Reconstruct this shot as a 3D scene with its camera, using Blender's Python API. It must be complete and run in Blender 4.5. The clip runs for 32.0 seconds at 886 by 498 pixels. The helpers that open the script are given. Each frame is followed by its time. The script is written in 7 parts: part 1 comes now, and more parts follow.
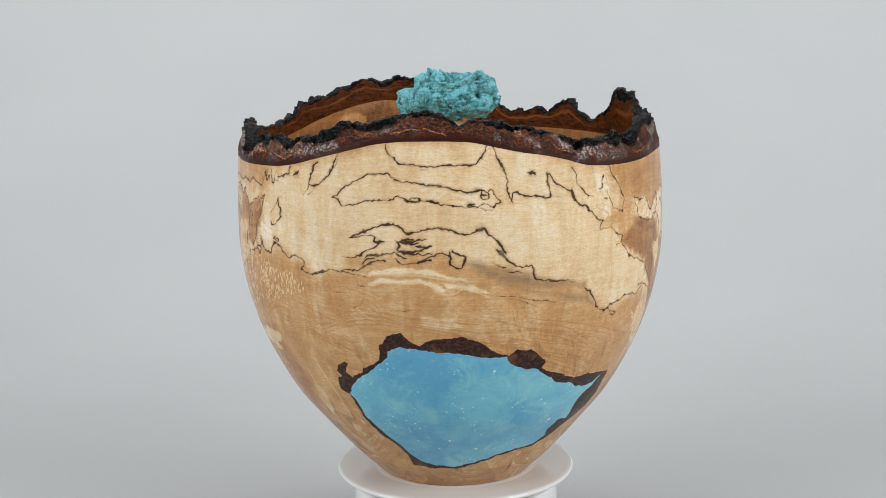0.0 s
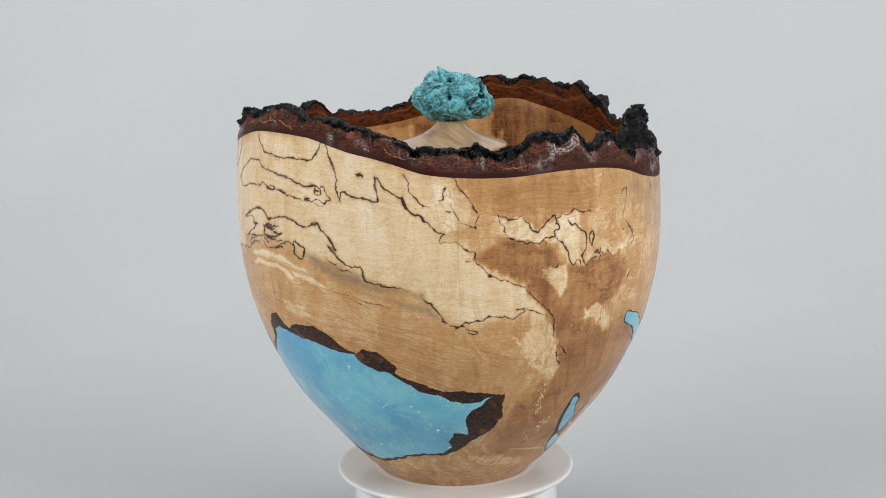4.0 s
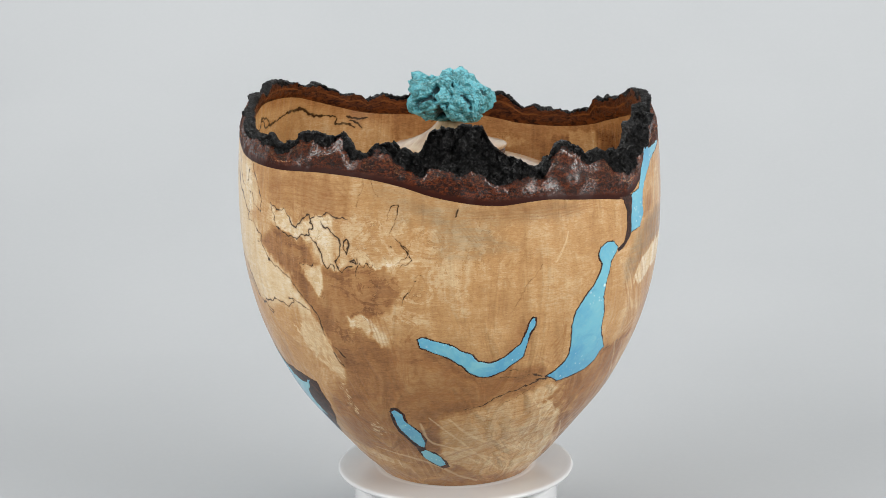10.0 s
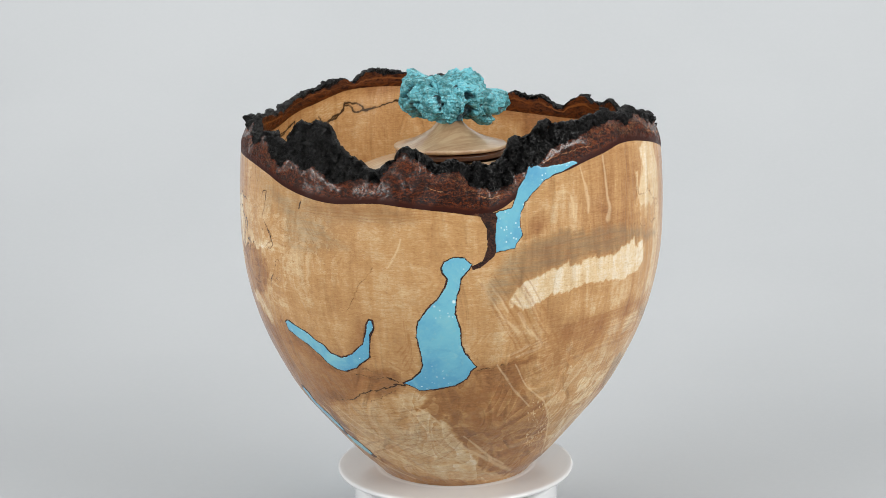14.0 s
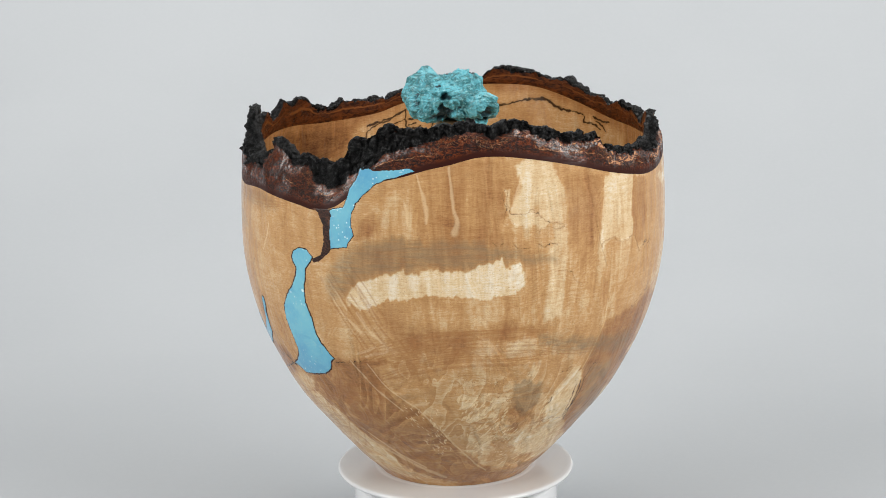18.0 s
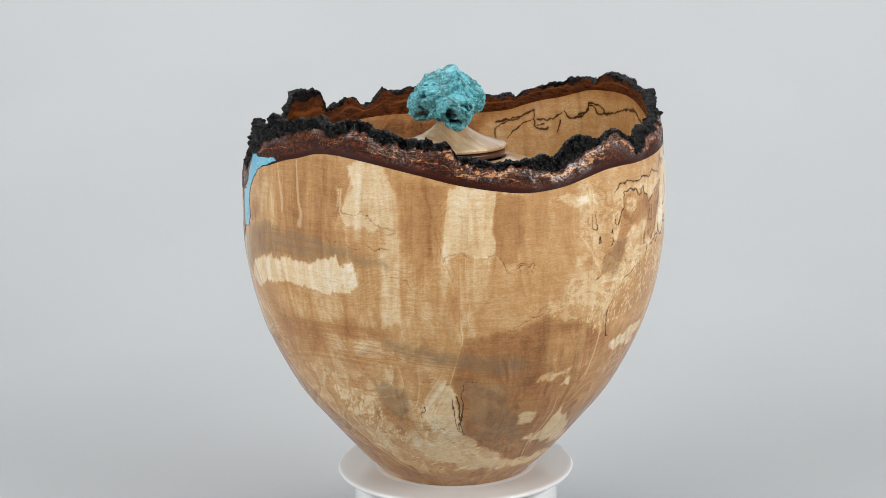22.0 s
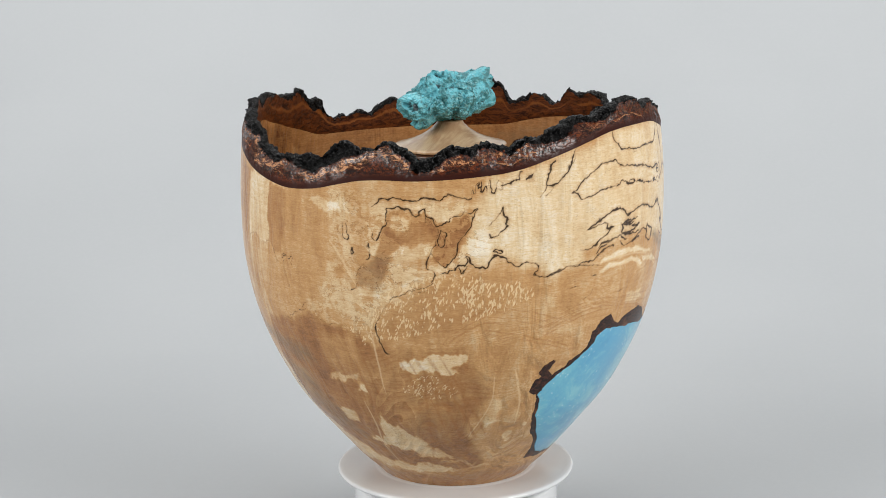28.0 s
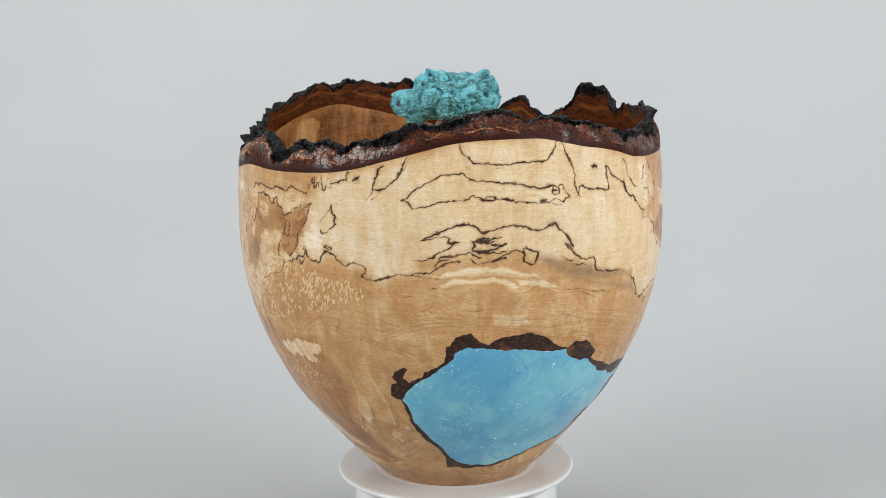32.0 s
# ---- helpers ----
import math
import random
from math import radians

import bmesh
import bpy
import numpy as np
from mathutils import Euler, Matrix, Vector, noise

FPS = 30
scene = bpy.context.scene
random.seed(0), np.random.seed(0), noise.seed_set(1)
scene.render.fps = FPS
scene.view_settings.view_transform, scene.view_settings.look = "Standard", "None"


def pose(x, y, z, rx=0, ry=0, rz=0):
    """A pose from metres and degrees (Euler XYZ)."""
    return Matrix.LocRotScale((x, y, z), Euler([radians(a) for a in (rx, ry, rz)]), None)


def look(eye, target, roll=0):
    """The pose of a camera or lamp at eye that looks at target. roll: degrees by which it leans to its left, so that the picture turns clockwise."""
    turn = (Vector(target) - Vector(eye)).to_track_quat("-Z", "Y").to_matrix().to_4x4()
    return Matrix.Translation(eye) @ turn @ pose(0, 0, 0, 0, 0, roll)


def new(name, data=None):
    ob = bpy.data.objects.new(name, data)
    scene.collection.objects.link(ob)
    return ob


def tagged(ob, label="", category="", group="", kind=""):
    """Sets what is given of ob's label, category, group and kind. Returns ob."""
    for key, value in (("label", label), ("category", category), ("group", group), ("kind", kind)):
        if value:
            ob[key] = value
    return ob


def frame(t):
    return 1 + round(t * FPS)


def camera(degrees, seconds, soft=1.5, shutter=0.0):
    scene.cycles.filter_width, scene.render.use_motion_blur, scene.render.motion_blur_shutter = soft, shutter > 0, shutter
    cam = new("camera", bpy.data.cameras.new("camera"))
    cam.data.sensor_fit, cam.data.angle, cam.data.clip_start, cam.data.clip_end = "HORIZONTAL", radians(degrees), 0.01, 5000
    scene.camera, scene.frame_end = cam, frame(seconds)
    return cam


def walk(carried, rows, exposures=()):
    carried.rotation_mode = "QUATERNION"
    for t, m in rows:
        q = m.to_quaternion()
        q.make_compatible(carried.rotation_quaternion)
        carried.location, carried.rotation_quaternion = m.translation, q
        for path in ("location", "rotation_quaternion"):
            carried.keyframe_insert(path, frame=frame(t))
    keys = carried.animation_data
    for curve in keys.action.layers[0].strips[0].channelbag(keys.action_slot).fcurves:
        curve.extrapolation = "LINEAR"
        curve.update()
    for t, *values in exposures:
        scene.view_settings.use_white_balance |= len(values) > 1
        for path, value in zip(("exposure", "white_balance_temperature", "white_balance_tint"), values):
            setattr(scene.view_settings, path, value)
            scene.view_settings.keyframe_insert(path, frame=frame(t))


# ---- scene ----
cam = camera(29.29, 32.0, soft=0.5)
TABLE_TOP = 0.050          # top of the turntable plate above the paper
LID_SEAT = 0.1825          # height of the lid's ledge above the foot
EYE = Vector((0.0, -0.957, 0.31176 + 0.0685))
YAW, PITCH, LEAN = -0.00543, 0.208335, -1.0
AIM = EYE + Vector((math.sin(YAW) * math.cos(PITCH), math.cos(YAW) * math.cos(PITCH), -math.sin(PITCH)))
walk(cam, [(0.0, look(EYE, AIM, LEAN)), (32.0, look(EYE, AIM, LEAN))],
     exposures=[(0, -0.08), (6, -0.03), (14, 0.08), (20, 0.05), (26, 0.01), (32, -0.02)])

# ---- light ----
world = bpy.data.worlds.new("studio")
scene.world = world
world.use_nodes = True
world.node_tree.nodes["Background"].inputs["Color"].default_value = (0.97, 0.985, 1.0, 1)
world.node_tree.nodes["Background"].inputs["Strength"].default_value = 0.46


def softbox(name, eye, target, size, power, colour=(1.0, 0.98, 0.95)):
    data = bpy.data.lights.new(name, "AREA")
    data.shape, data.size, data.size_y = "RECTANGLE", size[0], size[1]
    data.energy, data.color = power, colour
    ob = new(name, data)
    ob.matrix_world = look(eye, target)
    return ob


softbox("softbox_west", (-1.85, -1.05, 1.00), (0, 0.10, 0.08), (1.4, 1.3), 37.0)
softbox("softbox_east", (1.85, -1.05, 1.00), (0, 0.10, 0.08), (1.4, 1.3), 46.0)
# added overhead fill, out of view, that lifts the backdrop's brightness
softbox("backdrop_fill", (0, 0.50, 1.60), (0, 1.0, 0.25), (1.2, 0.7), 14.5)

# ---- materials ----


def material(name, rough=0.5, metal=0.0, colour=(0.5, 0.5, 0.5)):
    m = bpy.data.materials.new(name)
    m.use_nodes = True
    b = m.node_tree.nodes["Principled BSDF"]
    b.inputs["Base Color"].default_value = (*colour, 1)
    b.inputs["Roughness"].default_value = rough
    b.inputs["Metallic"].default_value = metal
    return m, m.node_tree, b


def node(tree, kind, **values):
    n = tree.nodes.new(kind)
    for key, value in values.items():
        if key == "operation":
            n.operation = value
        elif key == "data_type":
            n.data_type = value
        elif key == "blend_type":
            n.blend_type = value
        elif key == "attribute_name":
            n.attribute_name = value
        elif key == "clamp":
            n.use_clamp = value
        elif key == "feature":
            n.feature = value
    return n


def wire(tree, a, b):
    """Joins an output, a number or a colour to an input."""
    if isinstance(a, bpy.types.NodeSocket):
        tree.links.new(a, b)
    else:
        b.default_value = a


def calc(tree, op, a, b=0.0, c=0.0, clamp=False):
    n = node(tree, "ShaderNodeMath", operation=op, clamp=clamp)
    for value, socket in zip((a, b, c), n.inputs):
        wire(tree, value, socket)
    return n.outputs[0]


def blend(tree, factor, a, b, kind="MIX"):
    n = node(tree, "ShaderNodeMix", data_type="RGBA", blend_type=kind)
    wire(tree, factor, n.inputs[0])
    for value, socket in ((a, n.inputs[6]), (b, n.inputs[7])):
        wire(tree, (*value, 1) if isinstance(value, tuple) and len(value) == 3 else value, socket)
    return n.outputs[2]


def step(tree, value, low, high, a=0.0, b=1.0):
    n = tree.nodes.new("ShaderNodeMapRange")
    n.interpolation_type = "SMOOTHSTEP"
    wire(tree, value, n.inputs[0])
    for v, s in zip((low, high, a, b), list(n.inputs)[1:5]):
        s.default_value = v
    return n.outputs[0]


def speckle(tree, scale=(1, 1, 1), size=100.0, detail=4.0, rough=0.55, distortion=0.0, turn=(0, 0, 0)):
    """Noise over the thing's own space; scale stretches it along the axes."""
    co = tree.nodes.new("ShaderNodeTexCoord")
    mp = tree.nodes.new("ShaderNodeMapping")
    mp.inputs["Scale"].default_value = scale
    mp.inputs["Rotation"].default_value = turn
    n = tree.nodes.new("ShaderNodeTexNoise")
    n.inputs["Scale"].default_value, n.inputs["Detail"].default_value = size, detail
    n.inputs["Roughness"].default_value, n.inputs["Distortion"].default_value = rough, distortion
    tree.links.new(co.outputs["Object"], mp.inputs["Vector"])
    tree.links.new(mp.outputs[0], n.inputs["Vector"])
    return n.outputs[0]


def field(tree, name):
    return node(tree, "ShaderNodeAttribute", attribute_name=name).outputs["Fac"]


def relief(tree, bsdf, height, strength=0.3, distance=0.0005):
    n = tree.nodes.new("ShaderNodeBump")
    n.inputs["Strength"].default_value, n.inputs["Distance"].default_value = strength, distance
    wire(tree, height, n.inputs["Height"])
    tree.links.new(n.outputs[0], bsdf.inputs["Normal"])


def varnish(bsdf, weight=1.0, rough=0.12):
    bsdf.inputs["Coat Weight"].default_value = weight
    bsdf.inputs["Coat Roughness"].default_value = rough


def wood_material():
    m, t, b = material("spalted_maple", 0.42)
    grain = speckle(t, (1, 1, 9), 60, 6, 0.65, 0.4)
    fine = speckle(t, (1, 1, 6), 430, 3, 0.65)
    streak = speckle(t, (1, 1, 26), 62, 6, 0.72, 0.5)
    broad = speckle(t, (1, 1, 2.2), 17, 5, 0.6, 1.2)
    curl = speckle(t, (7, 7, 0.9), 13, 4, 0.6, 0.8)
    ray = speckle(t, (10, 10, 1.2), 42, 4, 0.65, 0.6)
    patch = speckle(t, (1, 1, 1.6), 46, 7, 0.68, 1.4)
    patch_fine = speckle(t, (1.6, 1.6, 1), 150, 5, 0.65, 0.8)
    value = field(t, "tone")
    for n, amount in ((grain, 0.5), (broad, 0.6), (fine, 0.75), (streak, 0.3), (patch_fine, 0.4)):
        value = calc(t, "MULTIPLY_ADD", calc(t, "SUBTRACT", n, 0.5), amount, value)
    # yearly growth lines, bent along broad swirls
    swirl = speckle(t, (1, 1, 1.5), 9, 3, 0.45, 0.7)
    height = node(t, "ShaderNodeSeparateXYZ")
    t.links.new(node(t, "ShaderNodeTexCoord").outputs["Object"], height.inputs[0])
    phase = calc(t, "MULTIPLY_ADD", swirl, 150.0, calc(t, "MULTIPLY", height.outputs[2], 520.0))
    years = calc(t, "POWER", calc(t, "ABSOLUTE", calc(t, "SINE", phase)), 5.0)
    value = calc(t, "MULTIPLY_ADD", calc(t, "MULTIPLY", years, step(t, broad, 0.44, 0.64)), -0.12, value)
    figure = calc(t, "ADD", calc(t, "MULTIPLY", calc(t, "SUBTRACT", curl, 0.5), 1.1), calc(t, "MULTIPLY", calc(t, "SUBTRACT", ray, 0.5), 0.5))
    value = calc(t, "MULTIPLY_ADD", figure, calc(t, "MULTIPLY_ADD", field(t, "curl"), 0.85, 0.22), value)
    # silky figure: sheen of broad fibre folds put into the tone, paler and darker by turns
    silk = speckle(t, (3.2, 3.2, 0.8), 17, 3, 0.45, 1.8)
    value = calc(t, "ADD", value, step(t, silk, 0.36, 0.64, -0.08, 0.09))
    # sheen of fibre folds painted pale along one sharp edge, most in the lower wall
    flow = speckle(t, (2.6, 2.6, 0.7), 13, 2, 0.4, 1.3)
    fold = calc(t, "FRACT", calc(t, "MULTIPLY", flow, 7.0))
    fold = calc(t, "MULTIPLY", calc(t, "POWER", fold, 2.2), step(t, fold, 0.93, 0.99, 1, 0))
    where_fold = calc(t, "MULTIPLY", step(t, speckle(t, (1, 1, 1), 16, 2, 0.5), 0.46, 0.60), step(t, height.outputs[2], 0.12, 0.06, 0.25, 1.0))
    value = calc(t, "MULTIPLY_ADD", calc(t, "MULTIPLY", fold, where_fold), 0.4, value)
    # crisp-edged paler blotches where fungus has bleached the wood
    bleach = calc(t, "MULTIPLY", step(t, calc(t, "MULTIPLY_ADD", patch_fine, 0.25, patch), 0.610, 0.635), field(t, "blotch"))
    value = calc(t, "MULTIPLY_ADD", bleach, 0.27, value)
    ramp = t.nodes.new("ShaderNodeValToRGB")
    wire(t, calc(t, "MULTIPLY_ADD", value, 0.52, 0.490, True), ramp.inputs[0])
    stops = ((0.0, (0.080, 0.024, 0.007)), (0.28, (0.300, 0.137, 0.047)), (0.53, (0.466, 0.261, 0.103)), (0.78, (0.645, 0.490, 0.292)), (1.0, (0.76, 0.69, 0.56)))
    while len(ramp.color_ramp.elements) < len(stops):
        ramp.color_ramp.elements.new(0.5)
    for e, (p, c) in zip(ramp.color_ramp.elements, stops):
        e.position, e.color = p, (*c, 1)
    colour = ramp.outputs[0]
    colour = blend(t, step(t, field(t, "vein"), 0.3, 1.9, 0.5, 0), colour, (0.68, 0.50, 0.29))
    colour = blend(t, calc(t, "MULTIPLY", step(t, field(t, "growth"), 0.2, 2.0, 0.5, 0), step(t, ray, 0.35, 0.6, 0.4, 1.0)), colour, (0.29, 0.115, 0.032))
    # grey stain
    stain = calc(t, "MULTIPLY", field(t, "grey"), step(t, calc(t, "ADD", grain, calc(t, "MULTIPLY", streak, 0.6)), 0.52, 0.98, 0.25, 1.0))
    colour = blend(t, stain, colour, (0.165, 0.125, 0.075))
    # smudges of mould
    smudge = calc(t, "MULTIPLY", step(t, speckle(t, (1, 1, 1.8), 30, 6, 0.66, 1.6), 0.50, 0.64), step(t, patch_fine, 0.42, 0.58, 0.03, 0.16))
    colour = blend(t, smudge, colour, (0.32, 0.200, 0.100))
    # pale flecks
    colour = blend(t, step(t, field(t, "dash"), 0.5, 1.3, 0.75, 0), colour, (0.70, 0.53, 0.31))
    # dark pores
    pores = speckle(t, (1, 1, 5), 900, 1, 0.5)
    colour = blend(t, step(t, pores, 0.63, 0.73, 0, 0.5), colour, (0.20, 0.09, 0.036))
    # thin dark outlines of the blotches
    rim = calc(t, "ABSOLUTE", calc(t, "SUBTRACT", calc(t, "MULTIPLY_ADD", patch_fine, 0.25, patch), 0.615))
    rim = calc(t, "MULTIPLY", step(t, rim, 0.002, 0.008, 1, 0), step(t, speckle(t, (1, 1, 1), 60, 2), 0.46, 0.60))
    colour = blend(t, calc(t, "MULTIPLY", rim, calc(t, "MULTIPLY", field(t, "blotch"), 0.75)), colour, (0.06, 0.028, 0.010))
    # spalt lines
    jitter = calc(t, "MULTIPLY", calc(t, "SUBTRACT", speckle(t, (1, 1, 2), 500, 3), 0.5), 0.7)
    near_line = calc(t, "ADD", field(t, "line"), jitter)
    colour = blend(t, step(t, near_line, 0.8, 3.4, 0.42, 0), colour, (0.30, 0.15, 0.05))
    faint = step(t, speckle(t, (1, 1, 1), 110, 3, 0.6), 0.30, 0.48, 0.72, 1.0)
    colour = blend(t, calc(t, "MULTIPLY", step(t, near_line, 0.40, 1.25, 0.96, 0), faint), colour, (0.022, 0.008, 0.002))
    wire(t, colour, b.inputs["Base Color"])
    relief(t, b, calc(t, "ADD", calc(t, "MULTIPLY", curl, 0.35), silk), 0.55, 0.006)
    b.inputs["Specular IOR Level"].default_value = 0.06
    varnish(b, 0.65, 0.12)
    return m


def bark_material():
    m, t, b = material("burnt_bark", 0.5)
    crumbs = speckle(t, (1, 1, 1.3), 420, 5, 0.7, 0.8)
    lumps = speckle(t, (1, 1, 1.5), 90, 5, 0.65, 0.6)
    layers = speckle(t, (1, 1, 2.6), 170, 6, 0.7, 0.9)
    grit = speckle(t, (1, 1, 1.6), 700, 3, 0.7, 0.5)
    worn = calc(t, "MAXIMUM", step(t, speckle(t, (1, 1, 1), 38, 3, 0.55), 0.50, 0.60), field(t, "lip"))
    above = step(t, field(t, "rise"), 1.5, 4.5)
    red = blend(t, step(t, layers, 0.36, 0.64), (0.012, 0.003, 0.001), (0.125, 0.024, 0.004))
    red = blend(t, step(t, crumbs, 0.58, 0.70, 0, 0.6), red, (0.30, 0.085, 0.018))
    red = blend(t, calc(t, "MULTIPLY", above, step(t, grit, 0.46, 0.56, 0, 0.9)), red, (0.007, 0.003, 0.002))
    tan = step(t, calc(t, "MULTIPLY", layers, calc(t, "MULTIPLY_ADD", field(t, "fleck"), 0.54, 0.52)), 0.485, 0.515)
    thread = calc(t, "ABSOLUTE", calc(t, "SUBTRACT", speckle(t, (1, 1, 2.4), 120, 6, 0.7, 1.2), 0.5))
    tan = calc(t, "MAXIMUM", tan, calc(t, "MULTIPLY", step(t, thread, 0.004, 0.012, 0.6, 0), step(t, field(t, "fleck"), 0.22, 0.5)))
    tan = calc(t, "MAXIMUM", tan, calc(t, "MULTIPLY", step(t, field(t, "seam"), 0.10, 0.42, 0.8, 0), step(t, grit, 0.42, 0.54)))
    red = blend(t, tan, red, (0.44, 0.20, 0.085))
    red = blend(t, above, (0.030, 0.007, 0.004), red)
    inner = blend(t, step(t, layers, 0.34, 0.66), (0.015, 0.004, 0.0012), (0.112, 0.030, 0.006))
    inner = blend(t, step(t, field(t, "band"), 0.35, 0.9, 0, 0.6), inner, (0.25, 0.082, 0.019))
    red = blend(t, field(t, "inner"), red, inner)
    black = blend(t, step(t, crumbs, 0.50, 0.68), (0.0015, 0.0015, 0.0015), (0.013, 0.011, 0.010))
    edge = calc(t, "ADD", field(t, "crust"), calc(t, "MULTIPLY", calc(t, "SUBTRACT", lumps, 0.5), 0.8))
    charred = step(t, edge, 0.42, 0.52)
    colour = blend(t, charred, red, black)
    wire(t, colour, b.inputs["Base Color"])
    pebbles = t.nodes.new("ShaderNodeTexVoronoi")
    pebbles.inputs["Scale"].default_value = 520
    t.links.new(node(t, "ShaderNodeTexCoord").outputs["Object"], pebbles.inputs["Vector"])
    bump = t.nodes.new("ShaderNodeBump")
    bump.inputs["Distance"].default_value = 0.0030
    calm = calc(t, "MULTIPLY_ADD", calc(t, "MULTIPLY", worn, step(t, edge, 0.42, 0.52, 1, 0)), -0.7, 1.0)
    wire(t, calc(t, "MULTIPLY", calc(t, "MULTIPLY", step(t, field(t, "rise"), 0.5, 4.0, 0.05, 1.0), step(t, edge, 0.42, 0.52, 0.32, 0.9)), calm), bump.inputs["Strength"])
    wire(t, calc(t, "ADD", calc(t, "ADD", crumbs, lumps), calc(t, "MULTIPLY_ADD", pebbles.outputs["Distance"], calc(t, "MULTIPLY", charred, -0.85), calc(t, "MULTIPLY", grit, 0.7))), bump.inputs["Height"])
    for name in ("Normal", "Coat Normal"):
        t.links.new(bump.outputs[0], b.inputs[name])
    wire(t, step(t, crumbs, 0.3, 0.7, 0.35, 0.6), b.inputs["Roughness"])
    wire(t, step(t, edge, 0.40, 0.52, 0.08, 0.05), b.inputs["Specular IOR Level"])
    polish = calc(t, "MULTIPLY_ADD", calc(t, "SUBTRACT", 1.0, field(t, "inner")), step(t, worn, 0.0, 1.0, 0.12, 1.0), 0.03)
    blend_value = calc(t, "MULTIPLY_ADD", charred, calc(t, "SUBTRACT", 0.55, polish), polish)
    wire(t, calc(t, "MULTIPLY", blend_value, calc(t, "MULTIPLY_ADD", above, 0.7, 0.3)), b.inputs["Coat Weight"])
    wire(t, step(t, edge, 0.40, 0.52, 0.22, 0.10), b.inputs["Coat Roughness"])
    return m


def inclusion_material():
    m, t, b = material("dark_bark_inclusion", 0.45)
    streaks = speckle(t, (1, 1, 1.8), 420, 5, 0.7, 1.0)
    lumps = speckle(t, (1, 1, 1), 110, 4)
    colour = blend(t, step(t, streaks, 0.42, 0.66), (0.010, 0.005, 0.004), (0.075, 0.024, 0.012))
    colour = blend(t, step(t, lumps, 0.56, 0.70, 0, 0.5), colour, (0.20, 0.070, 0.025))
    wire(t, colour, b.inputs["Base Color"])
    relief(t, b, streaks, 0.25, 0.0005)
    b.inputs["Specular IOR Level"].default_value = 0.1
    varnish(b, 0.4, 0.18)
    return m


def resin_material():
    m, t, b = material("turquoise_resin", 0.35)
    cloud = speckle(t, (1, 1, 1), 26, 6, 0.62, 0.3)
    fine = speckle(t, (1, 1, 1), 420, 3, 0.6)
    colour = blend(t, step(t, cloud, 0.36, 0.64), (0.085, 0.320, 0.500), (0.150, 0.440, 0.550))
    milk = speckle(t, (1, 1, 1), 48, 6, 0.66, 1.0)
    colour = blend(t, step(t, milk, 0.50, 0.68, 0, 0.55), colour, (0.24, 0.53, 0.56))
    colour = blend(t, step(t, milk, 0.46, 0.32, 0, 0.35), colour, (0.055, 0.25, 0.44))
    colour = blend(t, step(t, fine, 0.52, 0.72, 0, 0.3), colour, (0.22, 0.46, 0.50))
    chip = t.nodes.new("ShaderNodeTexVoronoi")
    chip.inputs["Scale"].default_value = 190
    co = t.nodes.new("ShaderNodeTexCoord")
    t.links.new(co.outputs["Object"], chip.inputs["Vector"])
    spot = calc(t, "MULTIPLY", step(t, chip.outputs["Distance"], 0.09, 0.24, 1, 0), step(t, speckle(t, (1, 1, 1), 90, 3), 0.54, 0.64))
    dust = t.nodes.new("ShaderNodeTexVoronoi")
    dust.inputs["Scale"].default_value = 420
    t.links.new(co.outputs["Object"], dust.inputs["Vector"])
    fine_spot = calc(t, "MULTIPLY", step(t, dust.outputs["Distance"], 0.10, 0.26, 0.75, 0), step(t, speckle(t, (1, 1, 1), 55, 4), 0.52, 0.60))
    colour = blend(t, calc(t, "MAXIMUM", spot, fine_spot), colour, (0.62, 0.78, 0.78))
    wire(t, colour, b.inputs["Base Color"])
    b.inputs["Specular IOR Level"].default_value = 0.1
    varnish(b, 0.9, 0.12)
    return m


def stone_material():
    m, t, b = material("rough_turquoise", 0.55)
    a = speckle(t, (1, 1, 1), 130, 6, 0.65, 1.2)
    f = speckle(t, (1, 1, 1), 520, 4, 0.65, 0.6)
    vein = speckle(t, (1, 1, 2.4), 95, 5, 0.6, 2.2, (0.5, 0.4, 0))
    colour = blend(t, step(t, a, 0.41, 0.57), (0.016, 0.165, 0.185), (0.110, 0.450, 0.530))
    colour = blend(t, step(t, f, 0.52, 0.66, 0, 0.55), colour, (0.29, 0.59, 0.60))
    colour = blend(t, step(t, vein, 0.53, 0.62, 0, 0.75), colour, (0.012, 0.120, 0.115))
    # crevices and hollows coloured dark, deepening the shade in them
    colour = blend(t, step(t, calc(t, "ADD", field(t, "crust"), calc(t, "MULTIPLY", calc(t, "SUBTRACT", f, 0.5), 0.9)), 0.24, 0.62, 0, 0.95), colour, (0.005, 0.034, 0.044))
    wire(t, colour, b.inputs["Base Color"])
    relief(t, b, calc(t, "ADD", a, calc(t, "MULTIPLY", f, 0.7)), 0.9, 0.0016)
    varnish(b, 0.35, 0.22)
    return m


def lid_material():
    m, t, b = material("pale_maple", 0.4)
    grain = speckle(t, (1.2, 6, 1), 60, 6, 0.6, 0.8)
    broad = speckle(t, (1, 2, 1), 28, 3, 0.5, 0.8)
    value = calc(t, "ADD", calc(t, "MULTIPLY", grain, 0.6), calc(t, "MULTIPLY", broad, 0.5))
    colour = blend(t, step(t, value, 0.35, 0.75), (0.34, 0.190, 0.095), (0.58, 0.43, 0.265))
    wire(t, colour, b.inputs["Base Color"])
    varnish(b, 0.8, 0.12)
    return m


